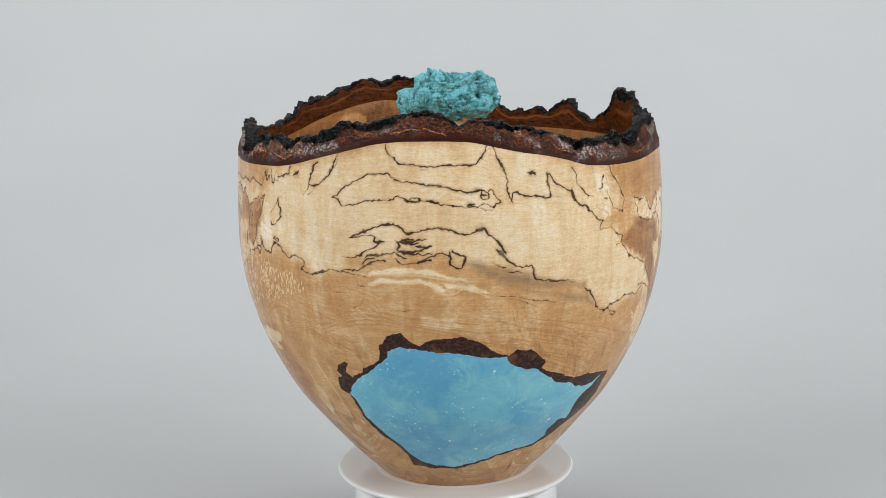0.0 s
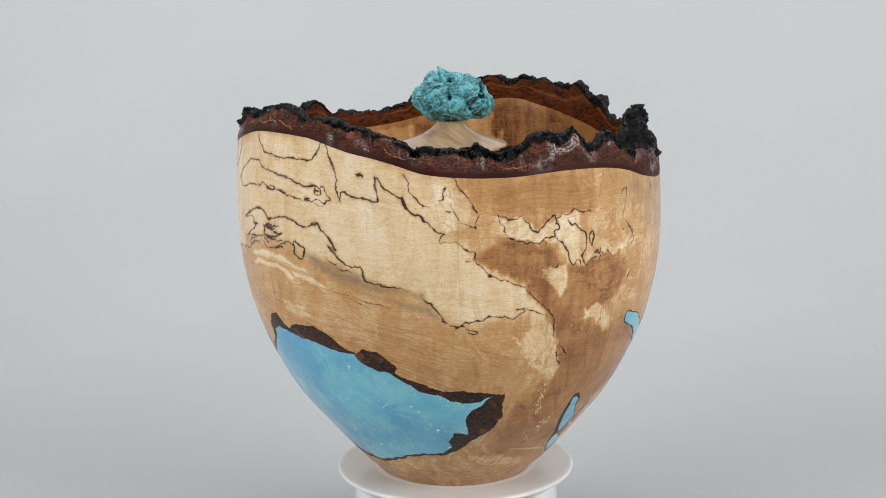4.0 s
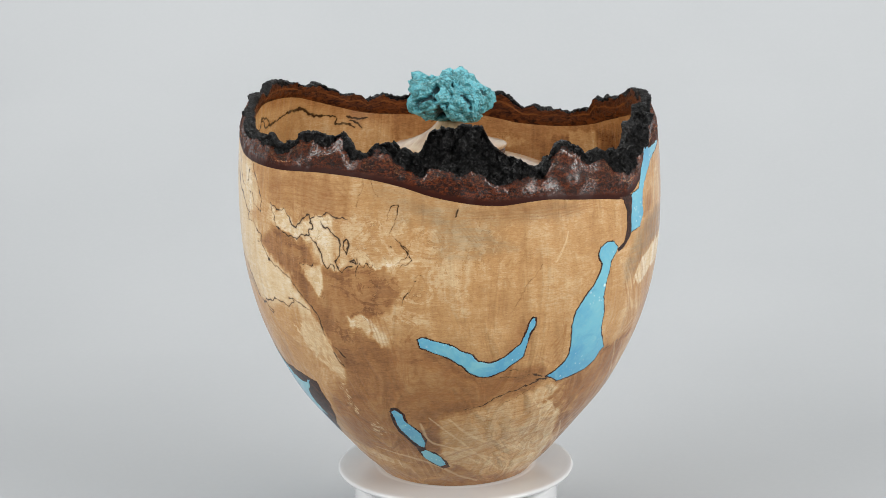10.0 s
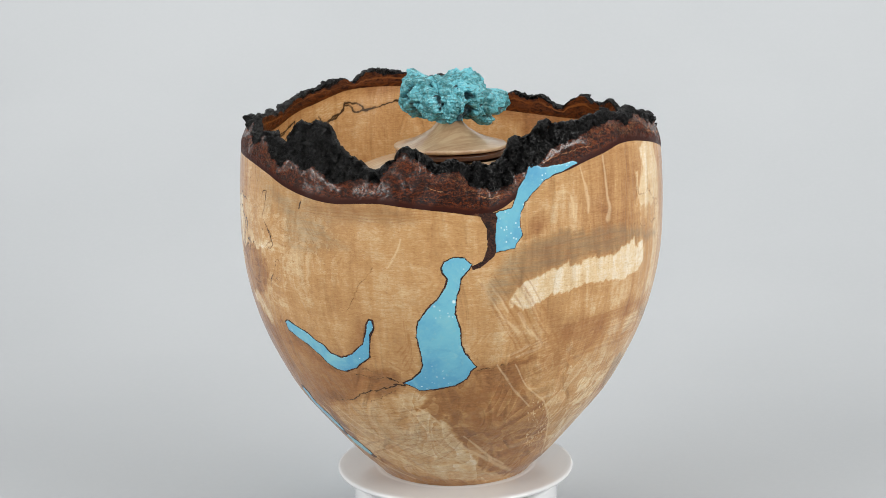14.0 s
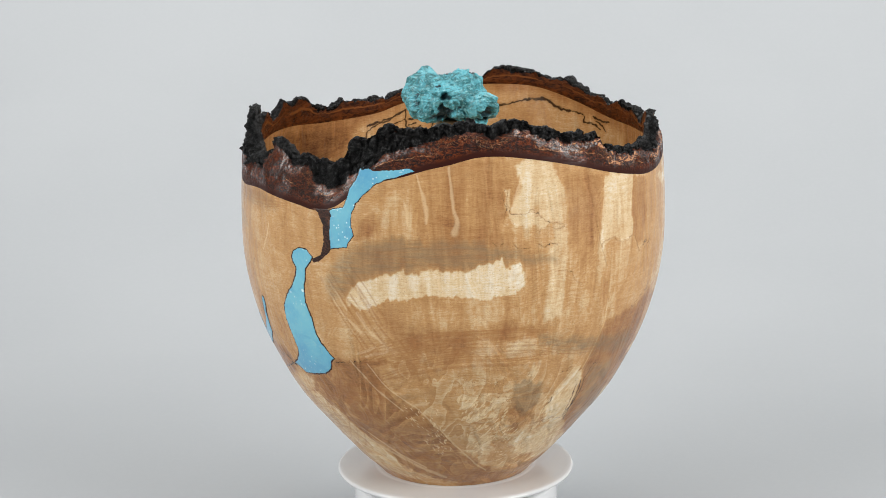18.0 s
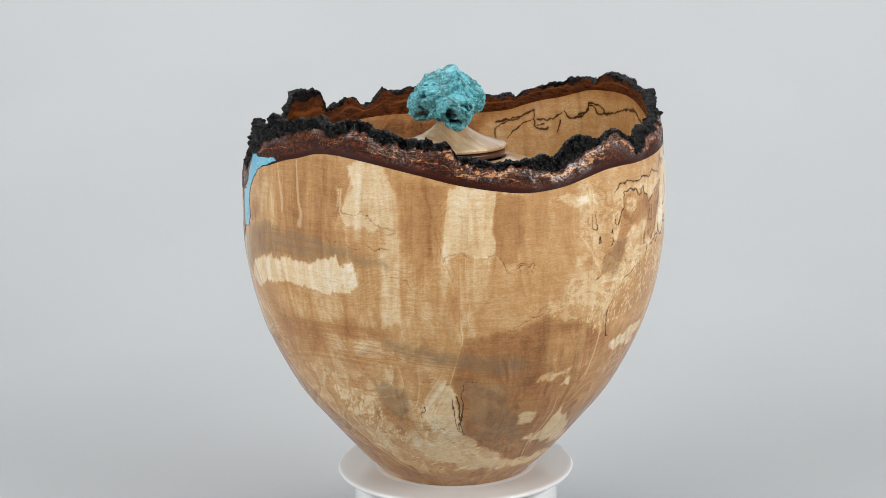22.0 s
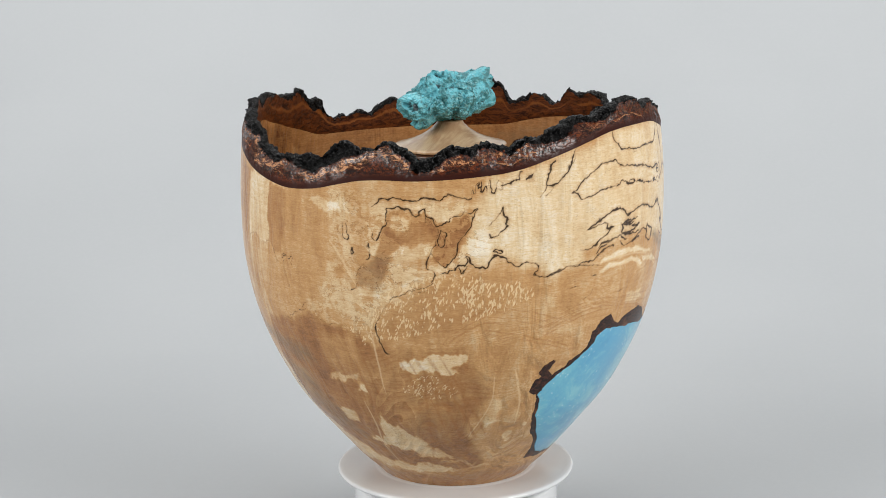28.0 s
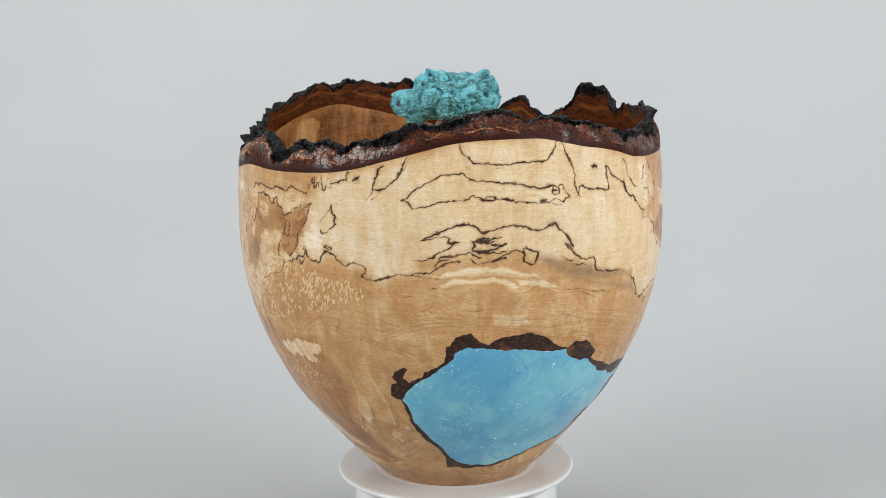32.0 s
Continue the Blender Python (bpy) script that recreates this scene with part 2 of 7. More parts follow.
def dark_wood_material():
    m, t, b = material("dark_walnut", 0.4)
    grain = speckle(t, (1, 1, 5), 120, 5, 0.6)
    wire(t, blend(t, step(t, grain, 0.35, 0.7), (0.045, 0.016, 0.008), (0.12, 0.045, 0.018)), b.inputs["Base Color"])
    varnish(b, 0.7, 0.15)
    return m


def paper_material():
    m, t, b = material("grey_paper", 0.9)
    wide = speckle(t, (1, 1, 1), 2.4, 3, 0.5)
    fibre = speckle(t, (1, 1, 1), 260, 2, 0.5)
    colour = blend(t, step(t, wide, 0.35, 0.65), (0.366, 0.384, 0.400), (0.383, 0.401, 0.417))
    colour = blend(t, step(t, fibre, 0.4, 0.7, 0, 0.04), colour, (0.5, 0.5, 0.5))
    wire(t, colour, b.inputs["Base Color"])
    relief(t, b, fibre, 0.05, 0.0005)
    return m


def plastic_material(name, colour, rough):
    m, t, b = material(name, rough, 0, colour)
    scuff = speckle(t, (1, 1, 1), 45, 5, 0.65)
    wire(t, blend(t, step(t, scuff, 0.5, 0.75, 0, 0.03), (*colour,), tuple(c * 0.75 for c in colour)), b.inputs["Base Color"])
    wire(t, step(t, scuff, 0.3, 0.7, rough, rough + 0.15), b.inputs["Roughness"])
    return m


WOOD, BARK, INCLUSION, RESIN = wood_material(), bark_material(), inclusion_material(), resin_material()
STONE, LID_WOOD, DARK_WOOD, PAPER = stone_material(), lid_material(), dark_wood_material(), paper_material()
WHITE = plastic_material("white_plastic", (0.60, 0.61, 0.62), 0.12)
# near-black that paints the shadow gap beneath the plate
SHADOW_GAP = plastic_material("shadow_black", (0.012, 0.012, 0.012), 0.6)

# ---- shape helpers ----


def lattice(ix, iy, iz, seed):
    h = (ix.astype(np.int64) * 374761393 + iy.astype(np.int64) * 668265263 + iz.astype(np.int64) * 2147483647 + seed * 1274126177) & 0x7FFFFFFF
    h = ((h ^ (h >> 13)) * 1274126177) & 0x7FFFFFFF
    h = ((h ^ (h >> 15)) * 2246822519) & 0x7FFFFFFF
    return ((h ^ (h >> 16)) & 0xFFFFFF) / 8388607.5 - 1.0


def rough(p, size, seed=0, octaves=4, gain=0.5, ridged=False):
    """Fractal value noise at the points p (n x 3, metres) with lumps of the given size; about -1 to 1."""
    total, amp, norm = np.zeros(len(p)), 1.0, 0.0
    for o in range(octaves):
        q = p / size * 2 ** o + 17.3 * (o + 1) + seed * 5.1
        i = np.floor(q).astype(np.int64)
        f = q - i
        f = f * f * f * (f * (f * 6 - 15) + 10)
        v = np.zeros(len(p))
        for dx in (0, 1):
            for dy in (0, 1):
                for dz in (0, 1):
                    w = (f[:, 0] if dx else 1 - f[:, 0]) * (f[:, 1] if dy else 1 - f[:, 1]) * (f[:, 2] if dz else 1 - f[:, 2])
                    v += w * lattice(i[:, 0] + dx, i[:, 1] + dy, i[:, 2] + dz, seed + o)
        if ridged:
            v = 1 - 2 * np.abs(v)
        total += amp * v
        norm += amp
        amp *= gain
    return total / norm


def crumbs_of(p, size, seed=0):
    """Broken lumps of the given size: a random height for each lump, and how near the gap between two lumps is."""
    q = p / size + seed * 3.7
    i = np.floor(q).astype(np.int64)
    first, second, value = np.full(len(p), 9.0), np.full(len(p), 9.0), np.zeros(len(p))
    for dx in (-1, 0, 1):
        for dy in (-1, 0, 1):
            for dz in (-1, 0, 1):
                c = i + np.array([dx, dy, dz])
                hub = c + 0.5 + 0.45 * np.stack([lattice(c[:, 0], c[:, 1], c[:, 2], seed + k) for k in (1, 2, 3)], -1)
                d = np.sqrt(((q - hub) ** 2).sum(1))
                closer = d < first
                second = np.where(closer, first, np.minimum(second, d))
                value = np.where(closer, lattice(c[:, 0], c[:, 1], c[:, 2], seed + 4), value)
                first = np.minimum(first, d)
    return value, 1 - np.clip((second - first) / 0.35, 0, 1)


def smooth(x, low, high):
    s = np.clip((x - low) / (high - low), 0, 1)
    return s * s * (3 - 2 * s)


def curve(xs, ys, x):
    """A smooth curve through a few knots."""
    xs, ys = np.asarray(xs, float), np.asarray(ys, float)
    x = np.clip(x, xs[0], xs[-1])
    m = np.gradient(ys, xs)
    i = np.clip(np.searchsorted(xs, x) - 1, 0, len(xs) - 2)
    h = xs[i + 1] - xs[i]
    s = (x - xs[i]) / h
    return (2 * s ** 3 - 3 * s * s + 1) * ys[i] + (s ** 3 - 2 * s * s + s) * h * m[i] + (3 * s * s - 2 * s ** 3) * ys[i + 1] + (s ** 3 - s * s) * h * m[i + 1]


def round_trip(values, degrees):
    """Values at even steps round the rim, at any angle."""
    n = len(values)
    return curve(np.arange(-2, n + 3) * 360.0 / n, [values[k % n] for k in range(-2, n + 3)], np.mod(degrees, 360))


def mesh_of(name, verts, quads, mat, fields=None, flat=False):
    me = bpy.data.meshes.new(name)
    me.vertices.add(len(verts))
    me.vertices.foreach_set("co", np.asarray(verts, np.float32).ravel())
    quads = np.asarray(quads, np.int32)
    me.loops.add(quads.size)
    me.loops.foreach_set("vertex_index", quads.ravel())
    me.polygons.add(len(quads))
    me.polygons.foreach_set("loop_start", np.arange(len(quads), dtype=np.int32) * 4)
    me.update(calc_edges=True)
    me.polygons.foreach_set("use_smooth", np.full(len(quads), not flat))
    for key, values in (fields or {}).items():
        me.attributes.new(key, "FLOAT", "POINT").data.foreach_set("value", np.asarray(values, np.float32))
    me.materials.append(mat)
    me.validate()
    return me


def grid_quads(rows, cols, closed=True):
    r, c = np.meshgrid(np.arange(rows - 1), np.arange(cols if closed else cols - 1), indexing="ij")
    d = (c + 1) % cols
    return np.stack([r * cols + c, r * cols + d, (r + 1) * cols + d, (r + 1) * cols + c], -1).reshape(-1, 4)


def piece(name, me, parent=None, label="", at=None):
    ob = new(name, me)
    if parent:
        ob.parent = parent
    if at:
        ob.matrix_basis = at
    return tagged(ob, label)


def lathe(name, profile, mat, cols=160, wobble=0.0):
    """A turned solid from (radius, height) in millimetres, from the outside bottom round to the axis."""
    p = np.array(profile, float) / 1000
    a = np.arange(cols) * 2 * np.pi / cols
    r = np.repeat(p[:, 0], cols)
    z = np.repeat(p[:, 1], cols)
    a = np.tile(a, len(p))
    return mesh_of(name, np.stack([r * np.sin(a), -r * np.cos(a), z], -1), grid_quads(len(p), cols), mat)


def rounded(points, radius=1.0, steps=4):
    """The profile with its inner corners rounded."""
    out = [points[0]]
    for a, b, c in zip(points, points[1:], points[2:]):
        a, b, c = (Vector(q) for q in (a, b, c))
        ra = min(radius, (a - b).length / 2.2)
        rc = min(radius, (c - b).length / 2.2)
        p, q = b + (a - b).normalized() * ra, b + (c - b).normalized() * rc
        out += [tuple(p.lerp(b, s).lerp(b.lerp(q, s), s)) for s in (k / steps for k in range(steps + 1))]
    return out + [points[-1]]


# ---- setting ----


def build_setting():
    """A sheet of grey paper that lies on the table and curves up behind."""
    path = [(y, 0.0) for y in (-2.6, -1.4, -0.6, -0.2, 0.1)] + [(0.2 + 1.5 * math.sin(a), 1.5 - 1.5 * math.cos(a)) for a in np.linspace(0, math.pi / 2, 40)] + [(1.7, z) for z in (1.7, 2.0, 2.4)]
    fine = []
    for p, q in zip(path, path[1:]):
        fine += [(p[0] + (q[0] - p[0]) * k / 4, p[1] + (q[1] - p[1]) * k / 4) for k in range(4)]
    fine.append(path[-1])
    xs = np.linspace(-2.4, 2.4, 161)
    pts = np.array([(x, y, z) for y, z in fine for x in xs])
    crease = 0.0022 * rough(pts * np.array([0.5, 2.2, 2.2]), 0.22, 5, 3)
    pts[:, 2] += np.minimum(crease, 0.0)
    pts[:, 1] += crease * (pts[:, 2] > 0.2)
    tagged(piece("backdrop", mesh_of("backdrop", pts, grid_quads(len(fine), len(xs), False), PAPER)), "smooth light grey paper sweep behind the turntable", "backdrop", kind="structure")


# ---- the wooden vessel ----
# Angles in degrees round the vessel, heights in millimetres above its foot.
PROFILE_Z = (0, 4, 10, 20, 35, 50, 70, 90, 110, 130, 155, 180, 200, 230)
PROFILE_R = (44.5, 48.2, 54.6, 63.6, 76.3, 88.4, 100.1, 109.2, 115.3, 118.9, 120.2, 119.6, 118.0, 115.0)
BARK_TOP = (218.3, 215.3, 215.8, 217.1, 217.4, 216.6, 216.2, 216.2, 215.0, 214.0, 213.1, 211.7, 210.2, 209.4, 208.7, 207.1, 205.9, 203.4, 203.8, 203.3, 203.0, 203.0, 203.3, 203.6, 203.9, 204.2, 202.8, 201.7, 201.2, 201.4, 201.7, 202.6, 206.7, 207.7, 207.9, 207.3, 206.7, 206.9, 208.4, 209.3, 204.8, 201.5, 200.4, 201.0, 203.6, 205.7, 205.8, 203.6, 201.9, 200.4, 201.3, 210.7, 212.8, 213.9, 213.6, 213.3, 213.2, 213.4, 212.8, 204.3)
BARK_TOP += (201.6, 199.4, 197.2, 194.8, 192.3, 191.5, 193.1, 196.5, 200.1, 203.5, 202.1, 199.6, 197.4, 195.3, 195.5, 195.8, 195.7, 195.5, 195.1, 194.7, 194.5, 196.1, 201.9, 206.2, 207.0, 208.6, 210.5, 213.2, 214.4, 213.2, 212.3, 212.2, 212.5, 213.5, 213.9, 214.5, 215.5, 216.5, 216.9, 215.9, 213.7, 213.0, 214.1, 215.1, 216.0, 215.8, 215.1, 212.6, 212.4, 211.0, 209.5, 207.3, 206.5, 207.2, 207.1, 206.5, 205.7, 205.4, 199.5, 198.5)
BARK_TOP += (197.8, 196.6, 195.6, 195.3, 195.3, 195.4, 195.5, 195.2, 196.3, 197.5, 196.6, 197.2, 199.8, 202.6, 204.9, 205.7, 204.8, 203.1, 202.0, 202.6, 205.0, 206.2, 205.7, 203.2, 201.6, 198.3, 197.6, 198.8, 200.8, 202.9, 204.5, 204.3, 204.2, 205.2, 206.1, 205.1, 203.6, 202.9, 206.3, 207.5, 206.1, 207.4, 209.0, 210.3, 212.6, 214.3, 215.7, 216.1, 216.1, 214.6, 216.4, 218.0, 218.6, 219.0, 219.8, 220.6, 221.0, 221.0, 220.7, 220.7)
BARK_EDGE = (207.7, 206.8, 203.9, 200.9, 198.6, 195.5, 191.6, 189.8, 188.9, 188.5, 188.5, 189.1, 189.6, 189.3, 188.5, 186.8, 184.0, 180.0, 177.1, 174.9, 174.1, 175.0, 175.4, 174.1, 172.8, 171.4, 169.8, 172.8, 181.5, 186.4)
BARK_EDGE += (189.5, 193.1, 195.8, 198.8, 199.0, 197.4, 195.2, 192.5, 189.6, 186.3, 183.7, 181.6, 180.1, 180.4, 182.0, 184.9, 187.3, 188.0, 187.8, 188.1, 188.8, 189.7, 190.9, 193.2, 196.6, 199.9, 203.2, 206.1, 207.5, 207.8)
CRUST = (0.97, 0.93, 0.83, 0.88, 0.73, 0.63, 0.8, 0.76, 0.82, 0.68, 0.48, 0.43, 0.38, 0.8, 0.9, 0.8, 0.52, 0.28, 0.6, 0.7, 0.75, 0.8, 0.8, 0.8, 0.78, 0.78, 0.48, 0.53, 0.88, 0.58, 0.78, 0.78, 0.58, 0.68, 0.78, 0.93)

R1 = [(-31.9, 73.3), (-28.8, 77.8), (-25.2, 82.4), (-21.5, 87.9), (-18.8, 91.9), (-17.4, 96.5), (-14.3, 99.3), (-9.2, 98.1), (-4.2, 96.7), (0.7, 96.1), (6.4, 94.2), (10.2, 92.7), (14.1, 92.3), (16.1, 88.5), (20.2, 84.7), (24.4, 83.0), (27.9, 78.9), (33.1, 72.7), (38.7, 69.9), (41.9, 66.3), (45.7, 65.0), (50.9, 65.1), (54.6, 69.4), (51.9, 63.4), (48.5, 59.3), (46.9, 54.5), (47.5, 48.4), (48.0, 42.4), (43.0, 44.3), (40.6, 37.1), (41.7, 33.3), (37.5, 28.1), (28.9, 27.4), (19.2, 24.6), (8.9, 19.3), (0.5, 17.5), (-10.2, 17.7), (-17.0, 20.8), (-20.7, 25.6), (-24.2, 34.2), (-28.2, 40.9), (-32.0, 51.0), (-32.8, 61.5), (-34.3, 66.7)]
B1 = [(-35.1, 84.4), (-32.5, 87.1), (-31.0, 85.9), (-32.7, 80.9), (-31.2, 78.1), (-27.9, 81.5), (-26.6, 85.2), (-22.8, 87.9), (-20.8, 91.3), (-20.0, 99.0), (-17.6, 104.8), (-14.0, 108.6), (-12.2, 105.3), (-9.0, 100.3), (-4.8, 104.6), (2.9, 105.6), (7.5, 101.6), (12.1, 95.2), (15.0, 92.9), (17.9, 96.2), (21.8, 95.7), (25.0, 90.5), (27.1, 86.8), (26.5, 82.6), (39.5, 73.1), (43.4, 72.5), (48.5, 72.7), (54.1, 70.4), (58.6, 69.5), (58.7, 59.4), (59.3, 54.5), (55.3, 43.5), (46.7, 33.3), (38.1, 26.5), (29.3, 25.8), (19.4, 23.0), (8.9, 17.8), (1.1, 15.5), (-11.0, 15.2), (-22.7, 18.0), (-22.4, 24.3), (-25.3, 32.2), (-30.5, 40.1), (-33.5, 50.0), (-34.0, 60.6), (-34.9, 67.2), (-37.8, 68.7), (-37.3, 74.6), (-35.0, 77.8), (-36.3, 80.6)]
R2 = [(85.7, 58.1), (87.3, 59.5), (89.3, 57.4), (89.7, 52.4), (91.8, 48.2), (94.3, 43.6), (94.9, 36.6), (94.2, 32.7), (92.1, 33.1), (89.1, 39.2), (86.7, 46.5), (86.4, 51.7)]
B2 = [(85.0, 50.7), (85.1, 58.2), (86.1, 60.9), (88.4, 61.2), (90.3, 57.3), (90.8, 50.9), (94.5, 44.9), (96.1, 39.1), (94.7, 33.9), (94.6, 31.2), (98.7, 28.8), (102.6, 22.3), (104.1, 17.6), (100.7, 15.6), (95.1, 19.7), (91.2, 26.3), (90.4, 32.0), (85.7, 43.9)]
R2b = [(91.8, 29.0), (94.6, 31.2), (98.2, 27.6), (100.4, 25.6), (102.2, 19.5), (98.9, 17.5), (95.0, 21.2), (92.3, 24.6)]
R3 = [(97.6, 104.4), (99.2, 105.6), (102.0, 104.0), (105.8, 101.9), (109.5, 97.3), (111.8, 95.3), (113.6, 91.1), (117.0, 89.5), (120.9, 92.9), (124.7, 99.0), (126.0, 103.9), (126.8, 111.0), (127.7, 113.9), (128.6, 113.7), (128.7, 109.7), (127.4, 104.8), (126.7, 95.5), (126.3, 92.4), (123.9, 88.4), (121.0, 84.3), (116.9, 81.2), (113.9, 81.6), (111.0, 84.4), (109.1, 88.7), (105.4, 93.9), (101.6, 96.6), (98.3, 99.3)]
R4 = [(147.1, 143.4), (147.9, 146.5), (150.0, 148.5), (152.8, 148.1), (154.5, 144.4), (153.7, 141.4), (152.0, 138.3), (151.5, 132.2), (150.8, 128.5), (150.2, 118.7), (151.4, 110.8), (151.7, 102.6), (152.6, 96.4), (154.4, 91.0), (155.9, 87.7), (154.4, 85.6), (153.3, 80.1), (150.1, 76.6), (145.8, 74.7), (139.1, 72.8), (137.2, 75.5), (134.6, 77.4), (137.7, 80.1), (140.2, 84.9), (141.0, 89.4), (140.6, 98.9), (140.0, 105.1), (140.7, 114.2), (143.0, 120.4), (145.8, 126.5), (147.7, 132.3), (148.5, 137.3), (147.3, 140.8)]
R5 = [(160.3, 150.2), (160.2, 158.2), (160.5, 168.2), (160.1, 170.1), (161.4, 171.6), (164.3, 172.8), (166.3, 182.4), (167.8, 187.1), (168.9, 192.8), (169.9, 194.7), (172.4, 192.4), (176.4, 192.8), (181.8, 193.9), (182.9, 192.7), (180.7, 190.7), (176.3, 188.3), (173.2, 185.5), (170.1, 180.0), (167.7, 175.3), (166.6, 169.5), (166.3, 163.6), (167.1, 158.5), (165.6, 154.7), (165.1, 151.7), (162.2, 151.0)]
B5 = [(154.4, 170.8), (156.7, 168.3), (158.1, 162.4), (158.3, 152.3), (157.0, 146.3), (154.2, 143.4), (154.6, 141.3), (156.5, 142.3), (160.3, 149.2), (160.4, 156.2), (161.0, 171.1)]
SPALT, VEINS, ZONES, FLECKS, INSIDE, GRAIN = [], [], [], [], [], []


def dark_line(path):
    """A spalt line through (degrees, height, half width)."""
    SPALT.append(path)


def inside_line(path):
    """A spalt line on the inside of the wall."""
    INSIDE.append(path)


def grain_line(path):
    """A brown line of the growth rings."""
    GRAIN.append(path)


def pale_vein(path):
    VEINS.append(path)


def patch_of(kind, strength, soft, path):
    ZONES.append((kind, strength, soft, path))


def flecks_in(count, length, width, slant, path):
    """Short pale dashes scattered inside an outline."""
    FLECKS.append((count, length, width, slant, path))


dark_line([(344.3, 205.9, 0.47), (344.5, 203.4, 0.47), (345.3, 201.2, 0.59), (346.5, 199.2, 0.59), (347.3, 197.0, 0.59), (349.8, 196.2, 0.47), (353.3, 195.7, 0.47), (356.7, 195.4, 0.47), (359.4, 195.6, 0.47), (362.9, 195.8, 0.47), (365.2, 195.4, 0.47), (366.6, 196.7, 0.47), (367.9, 199.1, 0.47), (368.9, 201.9, 0.35), (369.4, 205.5, 0.35)])
dark_line([(352.8, 194.0, 0.24), (354.6, 193.7, 0.18)])
dark_line([(10.9, 205.3, 0.24), (11.3, 203.3, 0.35), (11.5, 200.2, 0.47), (12.6, 195.9, 0.59), (13.6, 191.5, 0.47), (14.1, 186.6, 0.47), (14.3, 182.0, 0.59), (14.7, 178.6, 0.47), (15.5, 175.6, 0.35)])
dark_line([(14.7, 178.6, 0.24), (13.4, 178.1, 0.18)])
dark_line([(14.8, 176.2, 0.35), (15.2, 177.9, 0.47), (15.8, 181.0, 0.47), (17.0, 181.1, 0.47), (18.7, 179.1, 0.59), (20.9, 178.5, 0.47), (25.2, 177.2, 0.71), (25.1, 181.2, 0.47), (24.8, 188.5, 0.59), (25.3, 189.3, 0.47), (26.3, 185.9, 0.47), (27.7, 182.5, 0.47), (29.9, 180.6, 0.47), (31.2, 179.1, 0.59), (31.8, 176.4, 0.59), (32.8, 172.9, 0.59), (35.4, 169.6, 0.47), (37.4, 167.1, 0.59)])
dark_line([(329.8, 178.2, 0.35), (331.5, 180.4, 0.47), (332.8, 183.2, 0.47), (335.2, 185.8, 0.47), (337.5, 188.1, 0.47), (339.7, 190.9, 0.59), (341.9, 191.0, 0.47), (344.1, 191.5, 0.59), (345.5, 190.1, 0.47), (347.0, 188.5, 0.59), (349.0, 187.7, 0.47), (351.8, 186.9, 0.47), (354.6, 186.1, 0.59), (358.0, 185.2, 0.59), (360.7, 183.7, 0.59), (362.7, 182.8, 0.59), (364.7, 181.8, 0.59), (366.1, 182.8, 0.59), (367.5, 183.3, 0.35)])
dark_line([(329.8, 178.2, 0.35), (331.5, 177.5, 0.71), (332.1, 175.0, 0.59), (333.1, 174.3, 0.35), (335.9, 175.2, 0.35), (338.2, 176.7, 0.35), (339.7, 177.1, 0.47), (343.3, 177.7, 0.35), (346.2, 178.2, 0.35), (346.5, 179.4, 0.35), (347.3, 180.0, 0.35), (349.0, 179.5, 0.35)])
dark_line([(349.0, 179.5, 0.35), (350.4, 178.1, 0.47), (353.1, 177.8, 0.47), (352.2, 179.0, 0.35), (350.4, 179.2, 0.35)])
dark_line([(349.0, 178.3, 0.35), (351.7, 177.5, 0.47)])
dark_line([(354.5, 177.9, 0.47), (356.5, 177.3, 0.83), (357.3, 177.3, 0.35)])
dark_line([(352.4, 178.1, 0.35), (357.2, 176.7, 0.35), (361.9, 175.4, 0.35), (365.3, 174.6, 0.35), (366.7, 174.2, 0.35), (367.4, 175.3, 0.35), (368.8, 176.0, 0.35), (369.9, 174.5, 0.35), (370.7, 173.9, 0.47), (371.3, 175.5, 0.47), (372.2, 175.7, 0.47), (372.4, 176.5, 0.47), (371.6, 178.1, 0.47), (370.8, 180.4, 0.35), (370.5, 182.5, 0.35), (369.6, 183.1, 0.35), (369.1, 181.7, 0.35)])
dark_line([(7.6, 183.0, 0.35), (7.6, 180.7, 0.59), (7.8, 178.7, 0.47), (9.2, 178.6, 0.47), (9.4, 180.3, 0.59), (9.1, 182.0, 0.47), (7.8, 182.7, 0.35)])
dark_line([(7.6, 180.7, 0.47), (9.2, 180.6, 0.47)])
dark_line([(4.0, 175.8, 0.47), (4.8, 175.8, 0.83), (5.7, 175.4, 0.47)])
dark_line([(7.4, 173.6, 0.24), (10.1, 172.5, 0.18)])
dark_line([(334.6, 157.8, 0.35), (336.5, 159.6, 0.71), (338.8, 161.6, 0.59), (341.0, 163.9, 0.59), (343.2, 165.3, 0.59), (345.4, 166.0, 0.59), (346.8, 165.2, 0.59), (348.2, 163.9, 0.71), (349.0, 162.2, 0.71), (349.8, 161.3, 0.83), (350.9, 161.7, 0.47)])
dark_line([(349.0, 162.2, 0.59), (351.6, 162.0, 0.47), (354.4, 163.5, 0.47), (357.1, 164.0, 0.47), (359.8, 163.4, 0.59), (361.1, 162.2, 0.59), (362.5, 161.0, 0.59), (364.5, 160.8, 0.47), (365.9, 161.6, 0.59), (366.7, 163.0, 0.94), (367.7, 163.5, 1.30), (368.6, 162.5, 1.18), (369.3, 160.7, 0.83), (370.4, 158.9, 0.59), (371.6, 156.4, 0.71), (372.5, 153.6, 0.71), (373.3, 150.6, 0.83), (373.8, 149.3, 0.24)])
dark_line([(334.6, 157.8, 0.35), (336.8, 158.1, 0.47), (338.7, 159.3, 0.35), (341.0, 159.5, 0.47), (341.7, 158.7, 0.47)])
